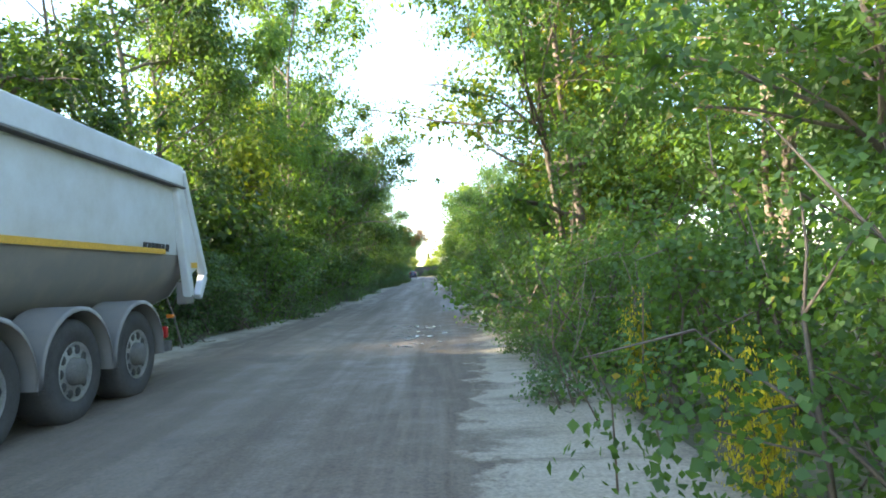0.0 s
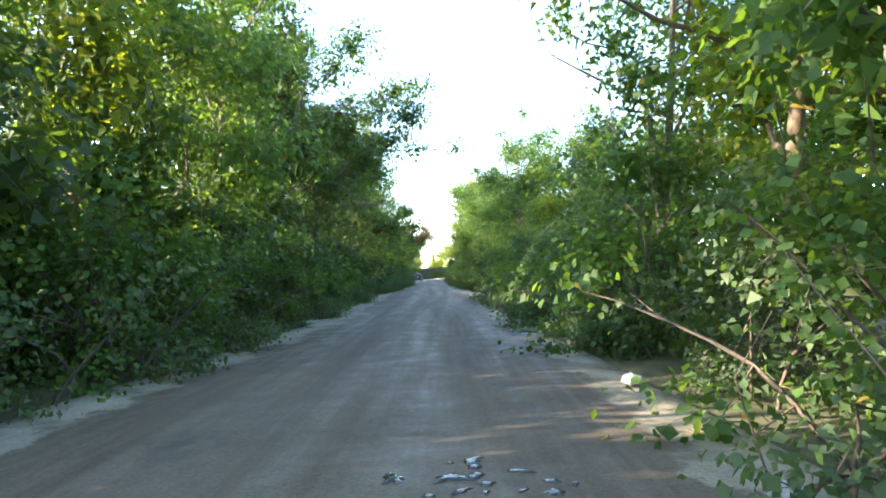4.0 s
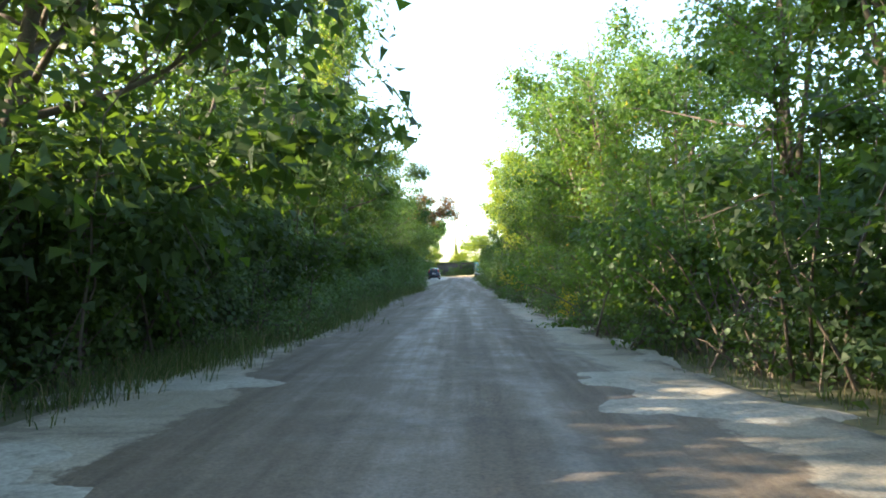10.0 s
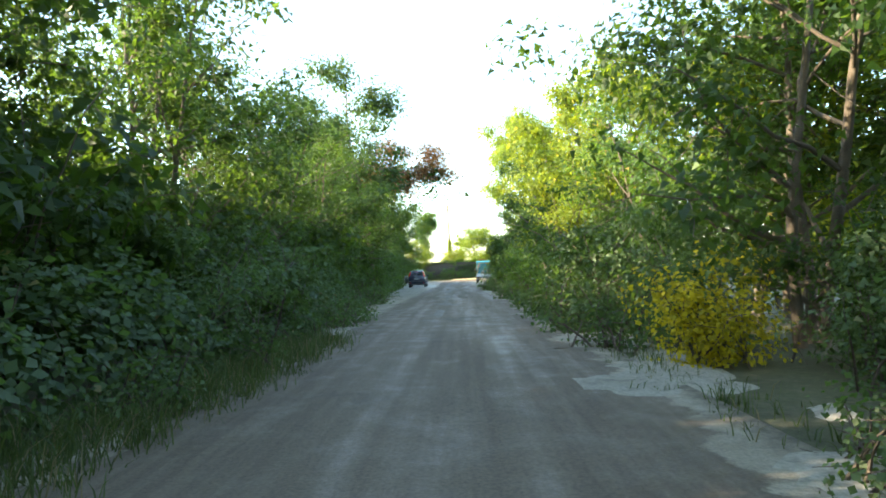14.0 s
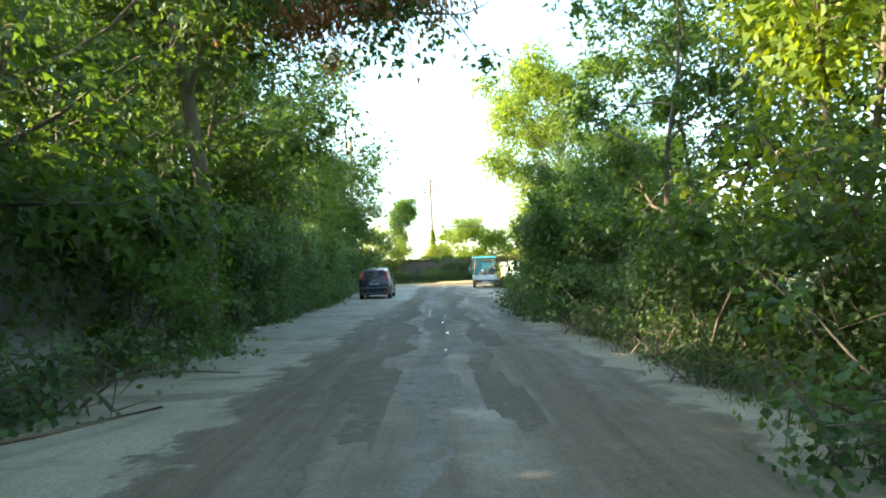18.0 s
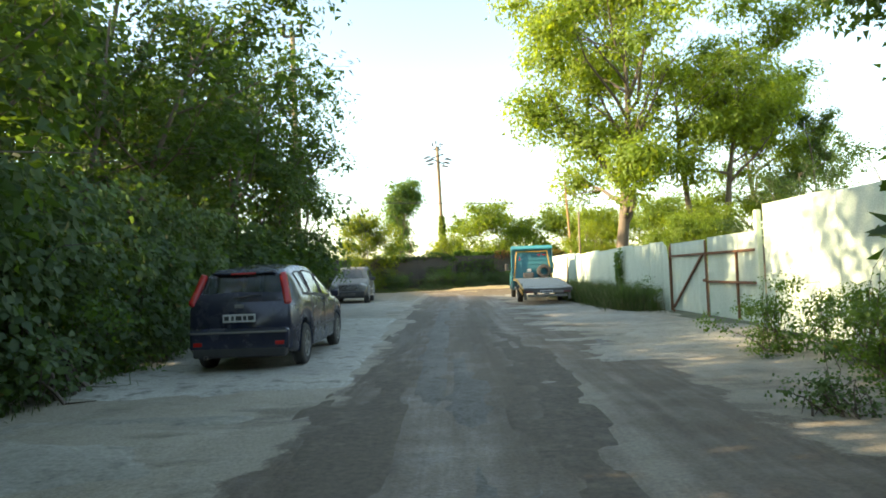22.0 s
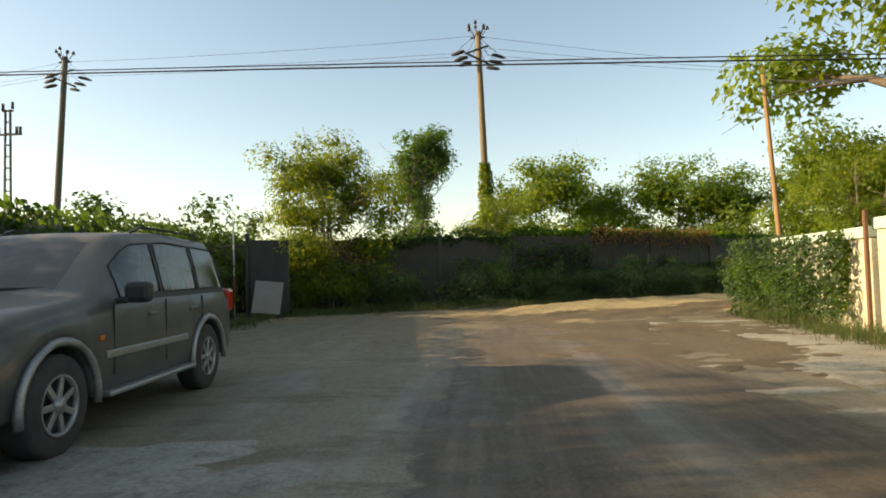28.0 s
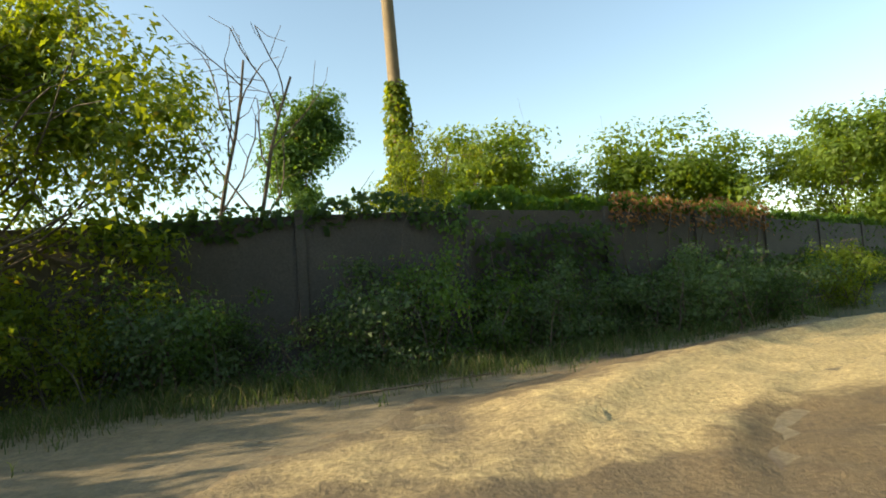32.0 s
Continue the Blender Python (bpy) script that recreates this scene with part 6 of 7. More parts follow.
        slab("tail_lamp", (sd * 0.95, -1.22, 0.68), (0.36, 0.06, 0.16), RED_LENS, t, bevel=0.02)
        slab("marker_lamp", (sd * 1.2, -1.3, 0.90), (0.1, 0.06, 0.05), AMBER, t, bevel=0.012)
    for y in AXLES:
        rod("axle", [(-1.0, y, 0.52), (1.0, y, 0.52)], 0.07, CHASSIS, t)
        slab("suspension", (0, y, 0.72), (1.3, 0.5, 0.2), CHASSIS, t, bevel=0.04)
    bm = bmesh.new()
    bm.faces.new([bm.verts.new((x * 0.995, -0.34 - 0.55 * (z - 1.0) / 2.0 + 0.01, z)) for x, z in ring])
    g = bmesh.ops.extrude_face_region(bm, geom=bm.faces[:])
    bmesh.ops.translate(bm, vec=(0, 0.06, 0), verts=[q for q in g["geom"] if isinstance(q, bmesh.types.BMVert)])
    bmesh.ops.recalc_face_normals(bm, faces=bm.faces[:])
    part("tailgate", bm, TIPPER, t)
    bm = bmesh.new()
    bm.faces.new([bm.verts.new((x, -L, z)) for x, z in ring])
    part("front_wall", bm, TIPPER, t)
    slab("rear_bumper", (0, -1.3, 0.50), (2.4, 0.12, 0.14), CHASSIS, t, bevel=0.02)
    for x in (-0.6, 0.6):
        slab("bumper_hanger", (x, -1.4, 0.75), (0.1, 0.12, 0.5), CHASSIS, t, bevel=0.015)
    slab("kingpin_plate", (0, -8.7, 1.0), (1.2, 1.2, 0.1), CHASSIS, t, bevel=0.01)
    return t


tipper_trailer(pose(-3.42, 15.6, 0, 0, 0, 1.5), "white half-round tipper trailer with yellow stripe and muddy wheels")
small_car(pose(-4.82, 141.88, 0.03, 0, 0, 0) @ Matrix.Diagonal((0.96, 1.05, 1.07, 1)), "dark navy hatchback, dusty, parked on the road edge")
off_roader(pose(-7.05, 164.5, 0.015, 0, 0, 183) @ Matrix.Diagonal((1.04, 1.04, 1.04, 1)), "dark grey off-road car coated in dust, parked by the hedge")
recovery_truck(pose(2.15, 158.9, 0.015, 0, 0, -2.75), "teal recovery truck with an empty pale flatbed, parked by the fence")

# ---- fences, walls, gates
FENCE = surface("fence_paint", (0.53, 0.63, 0.52), (0.40, 0.48, 0.385), 1.2, 0.7, fine=40, bumps=0.1, c3=(0.30, 0.33, 0.25), wear=0.66, stretch=(1, 1, 0.35))
RUST = surface("rusty_steel", (0.20, 0.09, 0.04), (0.11, 0.055, 0.03), 6, 0.85, fine=60, bumps=0.3)
CONCRETE = surface("grey_concrete", (0.18, 0.18, 0.17), (0.29, 0.28, 0.265), 1.5, 0.9, fine=30, bumps=0.4, c3=(0.15, 0.16, 0.13), wear=0.6)
PLASTER = surface("mottled_plaster", (0.60, 0.56, 0.42), (0.44, 0.41, 0.30), 2.0, 0.9, fine=30, bumps=0.3, c3=(0.22, 0.22, 0.12), wear=0.56)
DARKWALL = surface("dark_wall", (0.05, 0.045, 0.04), (0.10, 0.09, 0.08), 1.2, 0.92, fine=24, bumps=0.4, c3=(0.15, 0.14, 0.125), wear=0.68)
DARKSHEET = surface("dark_sheet_metal", (0.035, 0.033, 0.035), (0.075, 0.07, 0.065), 2, 0.75, 0.2, fine=40, bumps=0.2)
BOARD = surface("weathered_board", (0.30, 0.29, 0.26), (0.20, 0.19, 0.17), 3, 0.85, fine=50, bumps=0.2)
WOOD_POLE = surface("wooden_pole", (0.20, 0.12, 0.06), (0.36, 0.22, 0.11), 5, 0.85, fine=40, bumps=0.4, stretch=(1, 1, 0.2))
POLE_CONCRETE = surface("pole_concrete", (0.11, 0.082, 0.048), (0.27, 0.205, 0.125), 4, 0.85, fine=40, bumps=0.3, stretch=(1, 1, 0.3))
# darker copy of pole_concrete; the backlit look is put into the colour
POLE_BACKLIT = surface("pole_backlit", (0.075, 0.066, 0.045), (0.13, 0.115, 0.08), 3, 0.85, fine=40, bumps=0.3, stretch=(1, 1, 0.3))
PORCELAIN = surface("insulator_brown", (0.022, 0.016, 0.013), (0.05, 0.036, 0.028), 6, 0.7, bumps=0)
CABLE = surface("cable", (0.02, 0.02, 0.022), (0.04, 0.04, 0.042), 5, 0.6, bumps=0)
LITTER = surface("white_plastic", (0.62, 0.62, 0.60), (0.45, 0.45, 0.44), 9, 0.5, bumps=0.1)
LITTER_GREEN = surface("green_plastic", (0.05, 0.45, 0.22), (0.08, 0.5, 0.3), 9, 0.4, bumps=0)
LITTER_BLUE = surface("blue_plastic", (0.16, 0.30, 0.42), (0.3, 0.4, 0.48), 9, 0.4, bumps=0)


def along(a0, b0):
    return math.hypot(b0[0] - a0[0], b0[1] - a0[1]), math.degrees(math.atan2(b0[1] - a0[1], b0[0] - a0[0]))


def sheet_panel(parent, a0, b0, h, mat, base=0.03, rnd=0.0, waves=8, thick=0.012, name="panel"):
    """An upright painted sheet with shallow folds; rnd: radius of its far upper corner."""
    ln, ang = along(a0, b0)
    n = waves * 2
    bm = bmesh.new()
    top, bot = [], []
    for i in range(n + 1):
        u = i / n
        x = u * ln
        z = h
        if rnd and ln - x < rnd:
            z = h - rnd + math.sqrt(max(0, rnd * rnd - (rnd - (ln - x)) ** 2))
        off = 0.012 * (1 if i % 2 else -1) + 0.02 * noise.noise(Vector((a0[1] + x, 1.5, 0)))
        top.append(bm.verts.new((x, off, z)))
        bot.append(bm.verts.new((x, off, base)))
    for i in range(n):
        bm.faces.new([bot[i], bot[i + 1], top[i + 1], top[i]])
    g = bmesh.ops.extrude_face_region(bm, geom=bm.faces[:])
    bmesh.ops.translate(bm, vec=(0, thick, 0), verts=[q for q in g["geom"] if isinstance(q, bmesh.types.BMVert)])
    bmesh.ops.recalc_face_normals(bm, faces=bm.faces[:])
    bmesh.ops.transform(bm, matrix=pose(a0[0], a0[1], 0, 0, 0, ang), verts=bm.verts)
    return part(name, bm, mat, parent)


fence = tagged(thing("fence", pose(0, 0, 0), "long pale green sheet-metal fence with streaks and seams", "fence"), kind="structure")
ys = [163.4, 161.9, 160.5, 159.2, 158.0, 156.8, 155.4, 154.0, 152.4, 150.7, 149.1]
for k, (p, q) in enumerate(zip(ys, ys[1:])):
    fx = lambda v: 4.38 + (163.4 - v) * 0.022
    sheet_panel(fence, (fx(p), p), (fx(q) , q + 0.012), 2.08 + 0.03 * math.sin(k * 2.1), FENCE, rnd=0.55 if k == 9 else 0, waves=5)
for p in ys[::2]:
    slab("fence_post", (4.47 + (163.4 - p) * 0.022, p, 1.0), (0.07, 0.07, 2.0), RUST, fence, bevel=0.01)
slab("stay", (4.30, 162.9, 1.0), (0.05, 0.09, 2.1), WOOD_POLE, fence, (10, 0, 0), 0.01)
vine = thing("vine", pose(0, 0, 0), "climbing vine hanging on the pale fence", "vine")
ivy_sheet(vine, 4.52, 154.2, 4.54, 153.4, 0.3, 1.9, 420, 5, LEAF, 0.13, 0.06, 0.3, "vine_leaves")

gate = thing("yard_gate", pose(0, 0, 0), "pale sheet-metal yard gate in a rusty angle frame, closed", "gate")
for (p, q) in ((148.95, 147.7), (147.69, 146.5), (146.35, 144.7), (144.69, 143.8)):
    sheet_panel(gate, (4.72, p), (4.72, q + 0.01), 1.98 if p > 146.4 else 2.02, FENCE, 0.08, waves=3, name="gate_panel")
for a0, b0 in (((148.95, 1.62), (146.5, 1.62)), ((146.35, 1.62), (143.8, 1.62)), ((146.35, 0.92), (143.8, 0.92)), ((148.8, 0.15), (146.6, 1.62)), ((146.42, 0.05), (146.42, 1.95)), ((144.75, 0.1), (144.75, 1.62)), ((148.97, 0.05), (148.97, 1.9))):
    c = ((a0[0] + b0[0]) / 2, (a0[1] + b0[1]) / 2)
    ln, ang = along(a0, b0)
    slab("frame_bar", (4.68, c[0], c[1]), (0.045, ln, 0.06), RUST, gate, (ang, 0, 0), 0.006)
slab("gate_post", (4.70, 143.75, 1.2), (0.12, 0.12, 2.5), FENCE, gate, bevel=0.02)
slab("latch", (4.64, 146.42, 0.95), (0.05, 0.2, 0.08), RUST, gate, bevel=0.01)

plain = tagged(thing("wall_yard", pose(0, 0, 0), "tall plain pale wall with tree shadows", "wall"), kind="structure")
for (p, q, h) in ((143.66, 141.2, 2.55), (141.19, 138.7, 2.5)):
    slab("wall_panel", (4.85, (p + q) / 2, h / 2), (0.16, p - q, h), FENCE, plain, bevel=0.012)

# mottled wall with a cap course beyond the truck
bend = tagged(thing("wall_bend", pose(0, 0, 0), "mottled cream plaster wall with a pale cap course", "wall"), kind="structure")
slab("wall_panel", (4.75, 167.0, 0.98), (0.22, 6.8, 1.96), PLASTER, bend, bevel=0.02)
slab("cap", (4.75, 167.0, 2.07), (0.32, 6.9, 0.22), FENCE, bend, bevel=0.02)
slab("wall_panel", (4.85, 172.8, 0.9), (0.2, 4.6, 1.8), PLASTER, bend, (0, 0, -4), 0.02)
slab("cap", (4.85, 172.8, 1.92), (0.3, 4.6, 0.22), FENCE, bend, (0, 0, -4), 0.02)
post = slab("iron_post", (4.45, 170.4, 1.15), (0.07, 0.07, 2.35), RUST, None, bevel=0.01)
tagged(post, "rust-red iron post at the wall's end", "post")
clump = thing("ivy_clump", pose(0, 0, 0), "ivy mound smothering the corner of the plaster wall", "vine")
ivy_sheet(clump, 4.6, 176.6, 4.5, 170.9, 0.1, 2.0, 3800, 7, LEAF_DARK, 0.10, 0.42, 0.8)
ivy_sheet(clump, 4.4, 171.6, 6.0, 171.4, 0.3, 2.1, 1500, 8, LEAF_WARM, 0.11, 0.3, 0.7)

# dark wall across the end of the lane, ivy over its eastern part
END = [(-13.0, 183.9), (-8.0, 184.3), (-4.5, 184.7), (-1.3, 185.4), (2.2, 187.2), (5.6, 189.6), (9.5, 192.6), (14, 196.2), (19, 200.2), (25, 205)]
endwall = tagged(thing("wall_end", pose(0, 0, 0), "dark concrete wall overgrown with ivy", "wall"), kind="structure")
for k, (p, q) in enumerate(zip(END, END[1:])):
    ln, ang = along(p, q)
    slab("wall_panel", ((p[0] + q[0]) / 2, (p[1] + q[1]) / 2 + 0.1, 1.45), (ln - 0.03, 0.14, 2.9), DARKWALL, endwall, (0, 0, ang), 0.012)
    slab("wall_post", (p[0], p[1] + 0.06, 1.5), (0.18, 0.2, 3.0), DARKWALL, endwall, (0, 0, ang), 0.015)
endivy = thing("ivy", pose(0, 0, 0), "thick ivy and dry vines over the dark end wall", "vine")
for k, (p, q) in enumerate(zip(END[3:], END[4:])):
    ln, _ = along(p, q)
    ivy_sheet(endivy, q[0], q[1] - 0.05, p[0], p[1] - 0.05, 2.1, 3.25, int(520 * ln), 20 + k, LEAF, 0.15, 0.3, 0.35).matrix_world = Matrix.Identity(4)
    ivy_sheet(endivy, p[0], p[1], q[0], q[1], 0.1, 1.6 if k else 2.6, int(300 * ln), 30 + k, LEAF_DARK, 0.15, 0.5, 0.8)
ivy_sheet(endivy, END[1][0], END[1][1], END[3][0], END[3][1], 2.6, 3.15, 900, 41, LEAF_DARK, 0.14, 0.25, 0.4)
ivy_sheet(endivy, END[4][0], END[4][1], END[6][0], END[6][1], 2.5, 3.3, 900, 42, LEAF_BROWN, 0.12, 0.35, 0.4, "dry_vine")
for k in range(9):
    x = 2.6 + k * 0.75
    yb = np.interp(x, [p[0] for p in END], [p[1] for p in END]) - 0.25
    rod("vine_stem", [(x, yb, 0.1), (x + 0.1, yb - 0.1, 1.0), (x - 0.05 + 0.05 * k % 0.2, yb - 0.06, 2.0), (x + 0.25, yb, 2.9)], 0.018, BARK, endivy, 5)
rr = random.Random(4)
for k in range(30):
    x = rr.uniform(-7, 9)
    yb = np.interp(x, [p[0] for p in END], [p[1] for p in END])
    scatter(BUSHES[rr.choice((4, 4, 2))], x, yb - rr.uniform(0.6, 1.6), rr.uniform(0, 360), rr.uniform(0.55, 1.0) if x < -2 else rr.uniform(0.5, 0.85))

for k in range(10):
    x = -1.0 + k * 1.05
    yb = np.interp(x, [p[0] for p in END], [p[1] for p in END])
    scatter(BUSHES[rr.choice((2, 2, 2, 0))], x, yb - rr.uniform(0.5, 0.9), rr.uniform(0, 360), rr.uniform(0.45, 0.72))

# hedge wall beside the parked off-road car
hedge = tagged(thing("wall_hedge", pose(0, 0, 0), "low yard wall buried under dark ivy", "wall"), kind="structure")
HL = [(-9.0, 154), (-9.6, 160), (-10.6, 168), (-11.8, 177.5)]
# unseen core of the hedge, its height raised to cast an unbroken shadow
for k, (p, q) in enumerate(zip(HL, HL[1:])):
    ln, ang = along(p, q)
    slab("wall_panel", ((p[0] + q[0]) / 2 - 0.15, (p[1] + q[1]) / 2, 1.28), (ln, 0.16, 2.56), CONCRETE, hedge, (0, 0, ang), 0.012)
hivy = thing("ivy_hedge", pose(0, 0, 0), "dark leafy hedge of ivy along the yard wall", "hedge")
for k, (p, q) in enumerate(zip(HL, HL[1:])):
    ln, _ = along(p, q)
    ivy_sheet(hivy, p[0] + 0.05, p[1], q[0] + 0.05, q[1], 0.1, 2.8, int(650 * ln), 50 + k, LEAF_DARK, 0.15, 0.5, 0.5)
for k in range(12):
    scatter(BUSHES[1], -10.6 - 0.13 * k, 155 + k * 1.95, k * 77, 0.79 + 0.05 * math.sin(k * 2))

# concrete yard walls behind the growth on the shaded side
for a0, b0, seed in (((-6.3, 51.5), (-6.5, 61.0), 3), ((-6.1, 70.5), (-6.5, 82.5), 4), ((-6.9, 106.5), (-7.6, 124.5), 5)):
    w = tagged(thing("wall_west", pose(0, 0, 0), "grey concrete panel wall, stained and half overgrown", "wall"), kind="structure")
    ln, ang = along(a0, b0)
    n = int(ln / 2.2)
    for k in range(n):
        u0, u1 = k / n, (k + 1) / n
        p, q = [(a0[0] + (b0[0] - a0[0]) * u, a0[1] + (b0[1] - a0[1]) * u) for u in (u0, u1)]
        for j in range(4):
            slab("wall_panel", ((p[0] + q[0]) / 2, (p[1] + q[1]) / 2, 0.26 + j * 0.52), (ln / n - 0.12, 0.07, 0.525), CONCRETE, w, (0, 0, ang), 0.012)
        slab("wall_post", (p[0], p[1], 1.08), (0.14, 0.16, 2.2), CONCRETE, w, (0, 0, ang), 0.015)
ivy_w = thing("ivy", pose(0, 0, 0), "ivy falling over the concrete panel wall", "vine")
ivy_sheet(ivy_w, -6.3, 57.2, -6.2, 62.0, 0.4, 2.5, 3600, 61, LEAF_IVY, 0.14, 0.4, 0.4)
ivy_sheet(ivy_w, -6.0, 62.0, -5.2, 70.0, 0.1, 2.6, 5200, 62, LEAF_IVY, 0.14, 0.6, 0.6)
ivy_sheet(ivy_w, -6.2, 51.4, -6.2, 57.4, 1.9, 2.6, 1100, 63, LEAF_DARK, 0.14, 0.3, 0.3)
ivy_sheet(ivy_w, -7.0, 112, -7.5, 126, 0.6, 2.6, 5200, 64, LEAF_DARK, 0.14, 0.4, 0.8)
ivy_sheet(ivy_w, -6.45, 123, -6.75, 134, 0.1, 3.1, 9000, 65, LEAF_IVY, 0.13, 0.6, 0.6)
ivy_sheet(ivy_w, -6.75, 134, -7.55, 148, 0.1, 2.9, 11000, 66, LEAF_IVY, 0.13, 0.6, 0.6)
ivy_r = thing("ivy", pose(0, 0, 0), "dusty ivy curtain hanging from the roadside trees", "vine")
ivy_sheet(ivy_r, 2.7, 135.6, 2.3, 127.0, 0.2, 3.6, 6500, 66, LEAF_DARK, 0.15, 0.7, 0.9)
ivy_sheet(ivy_r, 6.0, 136.4, 2.8, 135.9, 0.2, 4.2, 3000, 67, LEAF_DARK, 0.15, 0.6, 0.9)

# sheet-metal gate in the corner by the hedge
cg = thing("sheet_gate", pose(0, 0, 0), "dark rusty sheet-metal gate leaf standing ajar", "gate")
sheet_panel(cg, (-10.95, 180.0), (-9.70, 180.5), 2.75, DARKSHEET, 0.12, waves=4, thick=0.03, name="gate_panel")
slab("gate_post", (-11.05, 180.0, 1.5), (0.12, 0.12, 3.0), DARKSHEET, cg, bevel=0.015)
slab("gate_beam", (-12.0, 180.0, 2.55), (2.0, 0.08, 0.1), DARKSHEET, cg, bevel=0.01)
slab("gate_post", (-13.0, 180.1, 1.35), (0.16, 0.16, 2.7), DARKSHEET, cg, bevel=0.015)
for k in range(9):
    slab("gate_rail", (-12.85 + k * 0.2, 180.02, 1.3), (0.025, 0.025, 2.3), DARKSHEET, cg, bevel=0.004)
rod("lamp_pipe", [(-11.0, 180.0, 2.8), (-11.0, 180.0, 3.25), (-10.9, 180.0, 3.45), (-10.65, 180.0, 3.5), (-10.4, 180.0, 3.45)], 0.025, STEEL, cg)
bo = slab("board", (-10.1, 179.35, 0.72), (0.95, 0.03, 1.15), BOARD, None, (-18, 6, 12), 0.006)
tagged(bo, "pale weathered board leaning against the gate", "board")
mast = thing("marker_pole", pose(-11.5, 179.9, 0), "thin white marker pole with a rusty band beside the gate", "pole")
rod("mast", [(0, 0, -0.1), (0, 0, 3.45)], 0.03, WHITE, mast)
rod("band", [(0, 0, 0.5), (0, 0, 1.5)], 0.033, RUST, mast)


# ---- power poles and lines
def power_pole(m, h, label, lean=(0, 0), r0=0.21, r1=0.14, mat=None, crown=True):
    t = thing("power_pole", m, label, "pole")
    rod("shaft", [(lean[0] * k / 6, lean[1] * k / 6, -0.2 + (h + 0.2) * k / 6) for k in range(7)], r0, mat or POLE_CONCRETE, t, 12, r1=r1)
    tx, ty = lean
    if crown:
        for k, (z, tilt) in enumerate(((h - 1.45, 24), (h - 0.95, -20))):
            slab("crossarm", (tx, ty - 0.18, z), (1.45 - 0.3 * k, 0.07, 0.09), DARKSHEET, t, (0, tilt, 12), 0.01)
        slab("crossarm", (tx, ty, h - 0.3), (0.7, 0.08, 0.08), DARKSHEET, t, (0, 0, 0), 0.01)
        for sx in (-1, 1):
            for k in range(3):
                a0 = Vector((tx + sx * (0.35 + 0.16 * k), ty + 0.12 * k - 0.15, h - 1.75 + 0.36 * k - 0.14 * sx))
                d = Vector((sx * 0.93, 0.2 * k - 0.2, -0.22)).normalized()
                string = [(np.array(a0 + d * q), r) for q, r in ((0.0, 0.03), (0.06, 0.08), (0.14, 0.105), (0.5, 0.105), (0.62, 0.07), (0.74, 0.02))]
                v, f = tube_arrays([string], 8)
                raw_mesh("insulator", v, f, PORCELAIN, t, smooth=True)
                rod("jumper", [a0 + d * 0.6, a0 + Vector((-sx * 0.1, 0.1, 0.45)), (tx - sx * 0.1, ty, h + 0.1 - 0.1 * k)], 0.012, CABLE, t, 4)
        for k in range(7):
            a0, up = k * 0.898, 0.22 + 0.10 * (k % 3)
            foot = (tx + 0.12 * math.cos(a0), ty + 0.1 * math.sin(a0), h - 0.3)
            head = (tx + 0.48 * math.cos(a0), ty + 0.3 * math.sin(a0), h - 0.05 + up)
            rod("pin", [foot, head], 0.022, DARKSHEET, t, 5)
            rod("pin_insulator", [(head[0], head[1], head[2] - 0.06), (head[0], head[1], head[2] + 0.1)], 0.085, PORCELAIN, t, 8, r1=0.05)
    return t


power_pole(pose(-2.3, 189, 0), 13.4, "tall concrete power pole with insulators and creeper at its foot", (-0.28, 0))
power_pole(pose(-26.3, 191, 0), 14.0, "concrete power pole coloured dark as if backlit, with slanting insulators", (0.85, 0), mat=POLE_BACKLIT)
lat = thing("lattice_pole", pose(-40.0, 205, 0), "dark lattice power pole seen against the sky", "pole")
for sx in (-1, 1):
    rod("leg", [(sx * 0.32, 0, -0.2), (sx * 0.2, 0, 15.4)], 0.09, DARKSHEET, lat, 6)
for k in range(16):
    slab("rung", (0, 0, 0.6 + k * 0.92), (0.62 - 0.015 * k, 0.1, 0.1), DARKSHEET, lat, bevel=0.01)
slab("crossarm", (0, 0, 13.4), (2.3, 0.14, 0.16), DARKSHEET, lat, bevel=0.02)
slab("crossarm", (0, 0, 15.3), (0.9, 0.14, 0.14), DARKSHEET, lat, bevel=0.02)
for x, z in ((-1.05, 13.6), (-0.75, 13.6), (0.75, 13.6), (1.05, 13.6), (-0.4, 15.5), (0.4, 15.6)):
    rod("pin_insulator", [(x, 0, z - 0.15), (x, 0, z + 0.4)], 0.11, PORCELAIN, lat, 8)
lp = thing("lamp_pole", pose(-8.5, 158.5, 0), "slim concrete pole with a fork of insulators above the trees", "pole")
rod("shaft", [(0, 0, -0.2), (0, 0, 12.6)], 0.17, POLE_CONCRETE, lp, 10, r1=0.11)
slab("crossarm", (0, 0, 12.4), (0.9, 0.1, 0.1), DARKSHEET, lp, bevel=0.015)
for x in (-0.4, 0.4):
    rod("pin_insulator", [(x, 0, 12.4), (x, 0, 12.95)], 0.08, PORCELAIN, lp, 8)
power_pole(pose(8.4, 182.0, 0), 8.7, "short wooden pole leaning beside the poplars", (-0.45, 0), 0.11, 0.07, WOOD_POLE, False)
power_pole(pose(5.6, 166.0, 0), 4.6, "thin pale post behind the fence", (0.05, 0), 0.06, 0.05, POLE_CONCRETE, False)


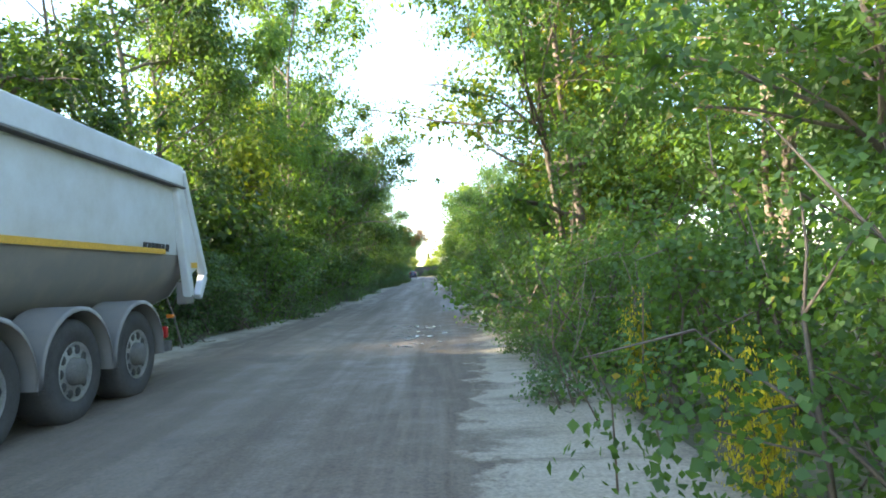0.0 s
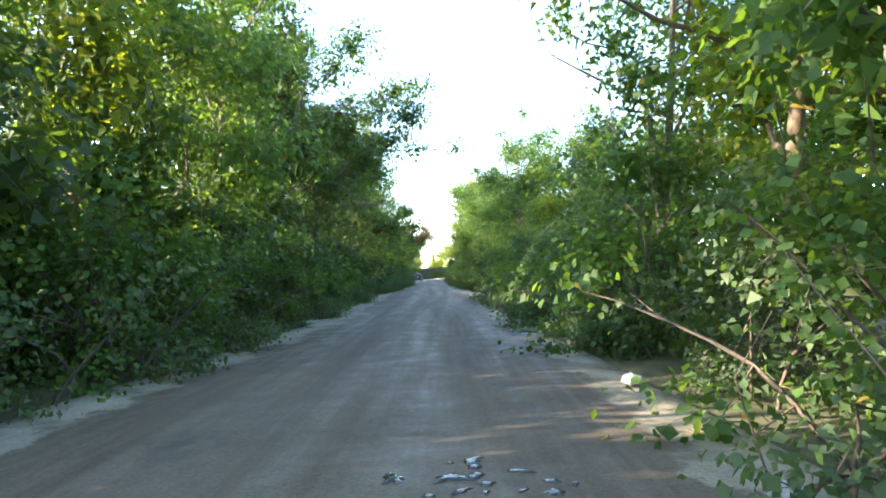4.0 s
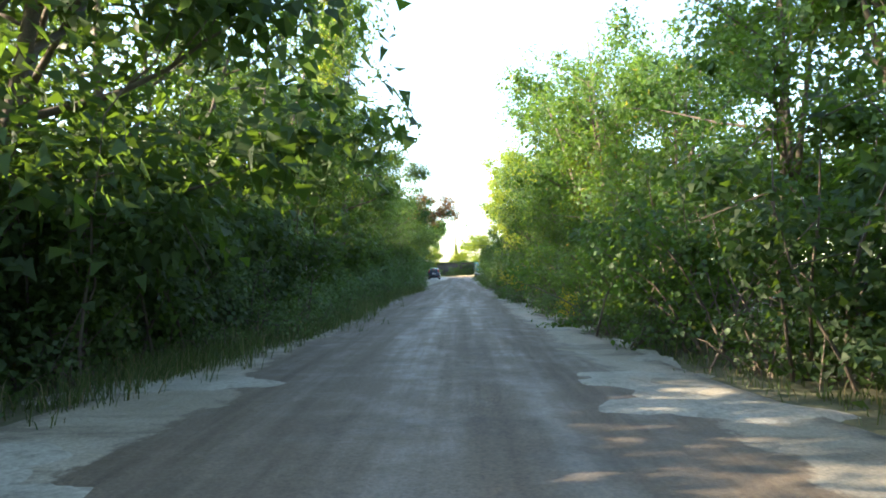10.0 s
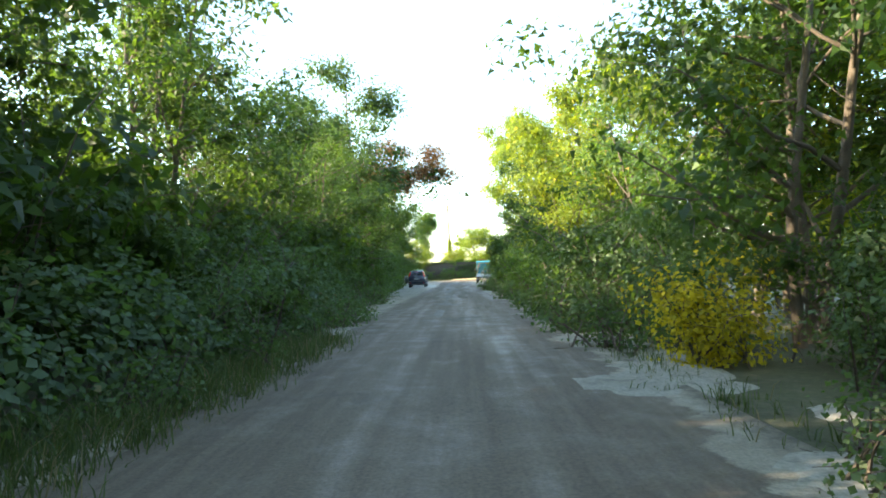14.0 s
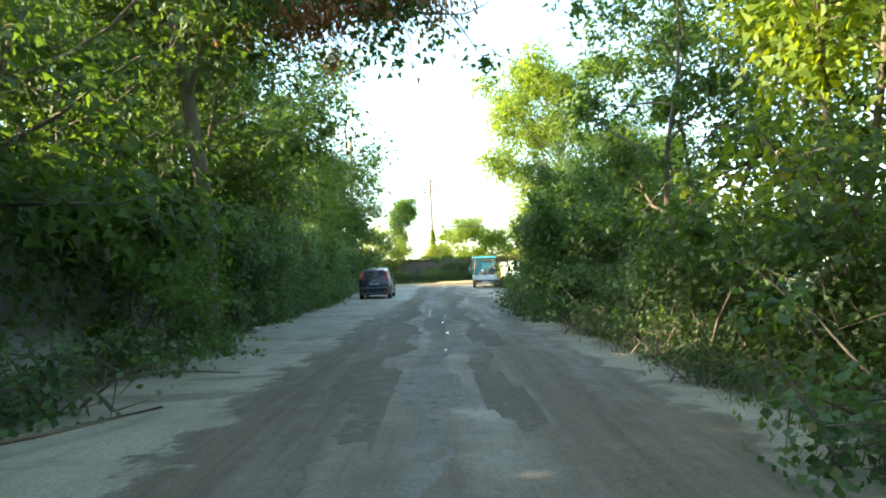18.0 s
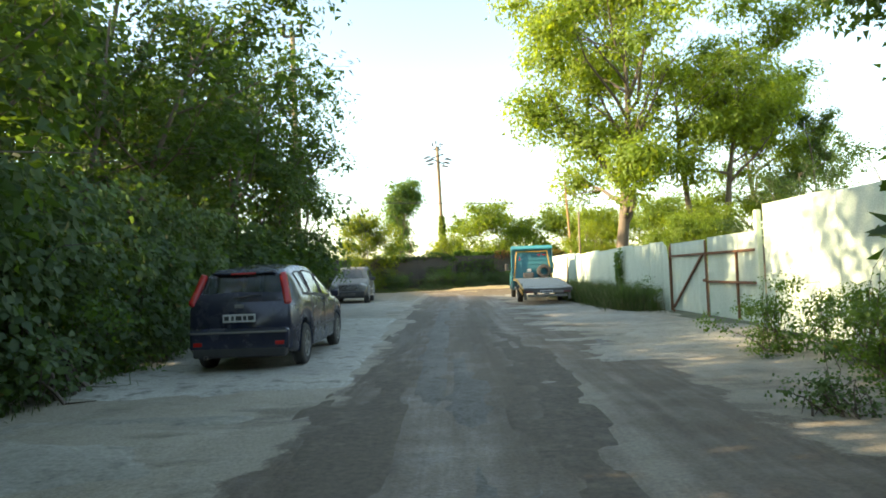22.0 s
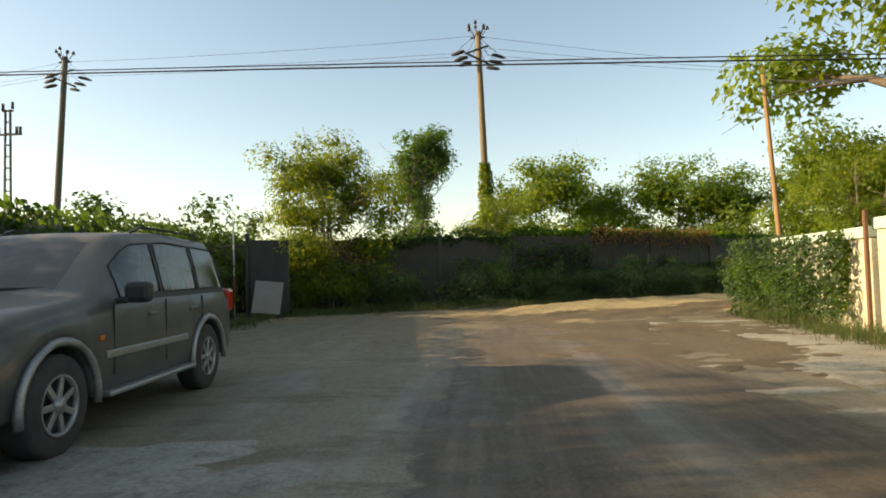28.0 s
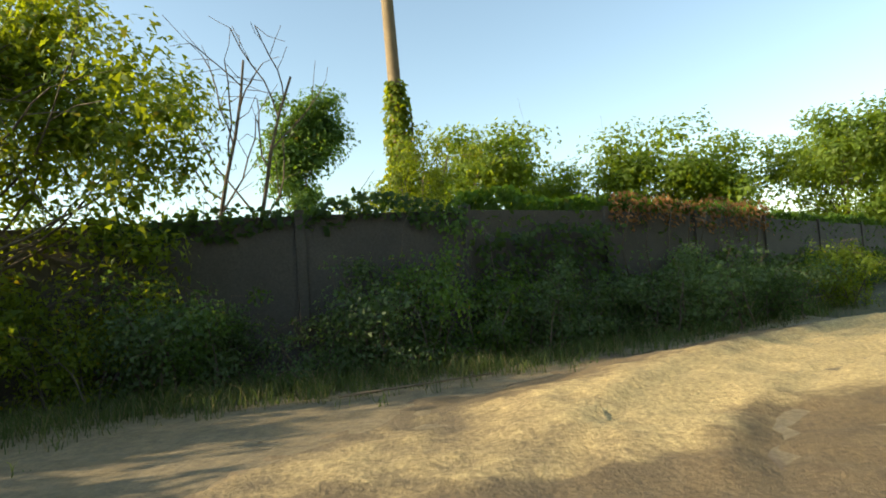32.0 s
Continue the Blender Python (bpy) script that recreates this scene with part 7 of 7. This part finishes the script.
def pole_creeper(x, y, z0, z1, count, seed):
    """Creeper climbing a pole in loose tufts, thinning upwards."""
    t = thing("creeper", pose(x, y, 0), "yellow-green creeper climbing the power pole", "vine")
    r = np.random.default_rng(seed)
    z = z0 + (z1 - z0) * r.uniform(0, 1, count) ** 1.7
    az = r.uniform(0, 6.28, count)
    rad = 0.2 + 1.75 * (1 - (z - z0) / (z1 - z0)) ** 1.2 * r.uniform(0.05, 1, count) * (0.6 + 0.5 * np.sin(z * 2.3 + az * 2))
    out = np.stack([np.cos(az), np.sin(az), np.full(count, 0.2)], 1)
    c = np.stack([np.cos(az) * rad - 0.02 * z, np.sin(az) * rad, z], 1)
    v, f = leaf_arrays(r, c, out, np.full(count, 0.17), 0.6)
    raw_mesh("foliage", v, f, LEAF_WARM, t)
    rod("vine_stem", [(0.25 * math.cos(q), 0.25 * math.sin(q), 0.1 + q * 0.9) for q in np.linspace(0, 7, 15)], 0.02, BARK, t, 5)
    return t


pole_creeper(-2.3, 189, 0.5, 6.8, 4200, 77)


def wire(a0, b0, sag, r=0.012):
    pts = []
    for k in range(17):
        u = k / 16
        p = Vector(a0).lerp(Vector(b0), u)
        p.z -= sag * 4 * u * (1 - u)
        pts.append(p)
    ob = rod("cable", pts, r, CABLE, None, 4)
    return tagged(ob, "thin black overhead cable between poles", "cable", "overhead cables")


POLE_A, POLE_B = (-2.58, 189), (-25.45, 191)
for dx, z, dz, r in ((-0.5, 12.2, 12.9, 0.008), (0.5, 12.4, 13.2, 0.008), (0.0, 13.2, 13.7, 0.008)):
    wire((POLE_A[0] + dx, POLE_A[1], z), (POLE_B[0] + dx, POLE_B[1], dz), 0.15, r)
    wire((POLE_B[0] + dx, POLE_B[1], dz), (-60, 196, 13.2 + dx * 0.3), 0.5, r)
for dz in (0.0, 0.35, 0.9):
    wire((-2.2, 189, 12.2 + dz), (46, 190 + dz * 6, 9.6 + dz), 0.9, 0.008)
for dz, r in ((0.0, 0.02), (0.05, 0.014)):
    wire((-34, 174, 7.4 + dz), (8.0, 172, 5.6 + dz * 2), -0.1, r)
    wire((8.0, 172, 5.6 + dz * 2), (8.05, 182.0, 8.3), 0.3, r)

# ---- litter and fallen wood
def twig(pts, r, label="bare fallen branch lying at the road edge"):
    return tagged(rod("branch", pts, r, BARK_PALE, None, 6, r1=r * 0.5), label, "branch")


twig([(-5.2, 112.6, 0.12), (-4.6, 113.2, 0.14), (-4.1, 114.3, 0.12)], 0.03)
twig([(-5.6, 116.0, 0.12), (-4.9, 116.4, 0.15), (-4.0, 116.3, 0.12)], 0.025)
twig([(-3.6, 181.0, 0.1), (-2.6, 181.3, 0.12), (-1.5, 181.9, 0.1)], 0.025)
twig([(3.0, 20.4, 0.1), (3.2, 20.0, 0.7), (3.1, 19.6, 1.2)], 0.02)
rt = random.Random(31)
for k in range(16):
    x, y = 2.5 + rt.uniform(0, 0.7), 9.5 + k * 0.75
    twig([(x, y, 0.05), (x - rt.uniform(0, 0.3), y + rt.uniform(-0.4, 0.4), 0.6), (x - rt.uniform(-0.2, 0.5), y + rt.uniform(-0.8, 0.8), rt.uniform(0.9, 1.5))], rt.uniform(0.008, 0.014), "thin dry stem sticking out of the roadside bushes")
twig([(3.4, 17.8, 0.1), (3.1, 17.5, 0.6), (3.3, 17.3, 1.1)], 0.018)


def crumpled(name, x, y, s, mat, label, seed):
    bm = bmesh.new()
    bmesh.ops.create_icosphere(bm, subdivisions=2, radius=s)
    for q in bm.verts:
        q.co *= 1 + 0.45 * noise.noise(q.co * (2.2 / s) + Vector((seed, 0, 0)))
        q.co.z = max(q.co.z * 0.6, -s * 0.3)
    bmesh.ops.transform(bm, matrix=pose(x, y, s * 0.3 + 0.05), verts=bm.verts)
    return tagged(part(name, bm, mat), label, "litter", "scattered litter")


for k, (x, y, s, mat, label) in enumerate(((-6.4, 135.3, 0.10, LITTER_GREEN, "crumpled green plastic bottle on the verge"), (-6.9, 131.5, 0.22, LITTER_BLUE, "crumpled pale blue plastic bag on the verge"),
                                          (-6.1, 119.4, 0.14, LITTER, "crumpled white plastic bag on the verge"), (-5.8, 121.5, 0.1, LITTER_BLUE, "scrap of blue plastic on the verge"),
                                          (-5.9, 123.4, 0.09, LITTER, "scrap of white plastic on the verge"), (1.5, 82.2, 0.10, LITTER, "crumpled white plastic cup on the verge"),
                                          (2.4, 133.0, 0.12, LITTER, "crumpled white plastic bag on the verge"), (2.5, 20.5, 0.1, LITTER, "scrap of white plastic on the verge"), (2.7, 24, 0.12, LITTER, "scrap of white plastic on the verge"))):
    crumpled("plastic_litter", x, y, s, mat, label, k * 3.3)
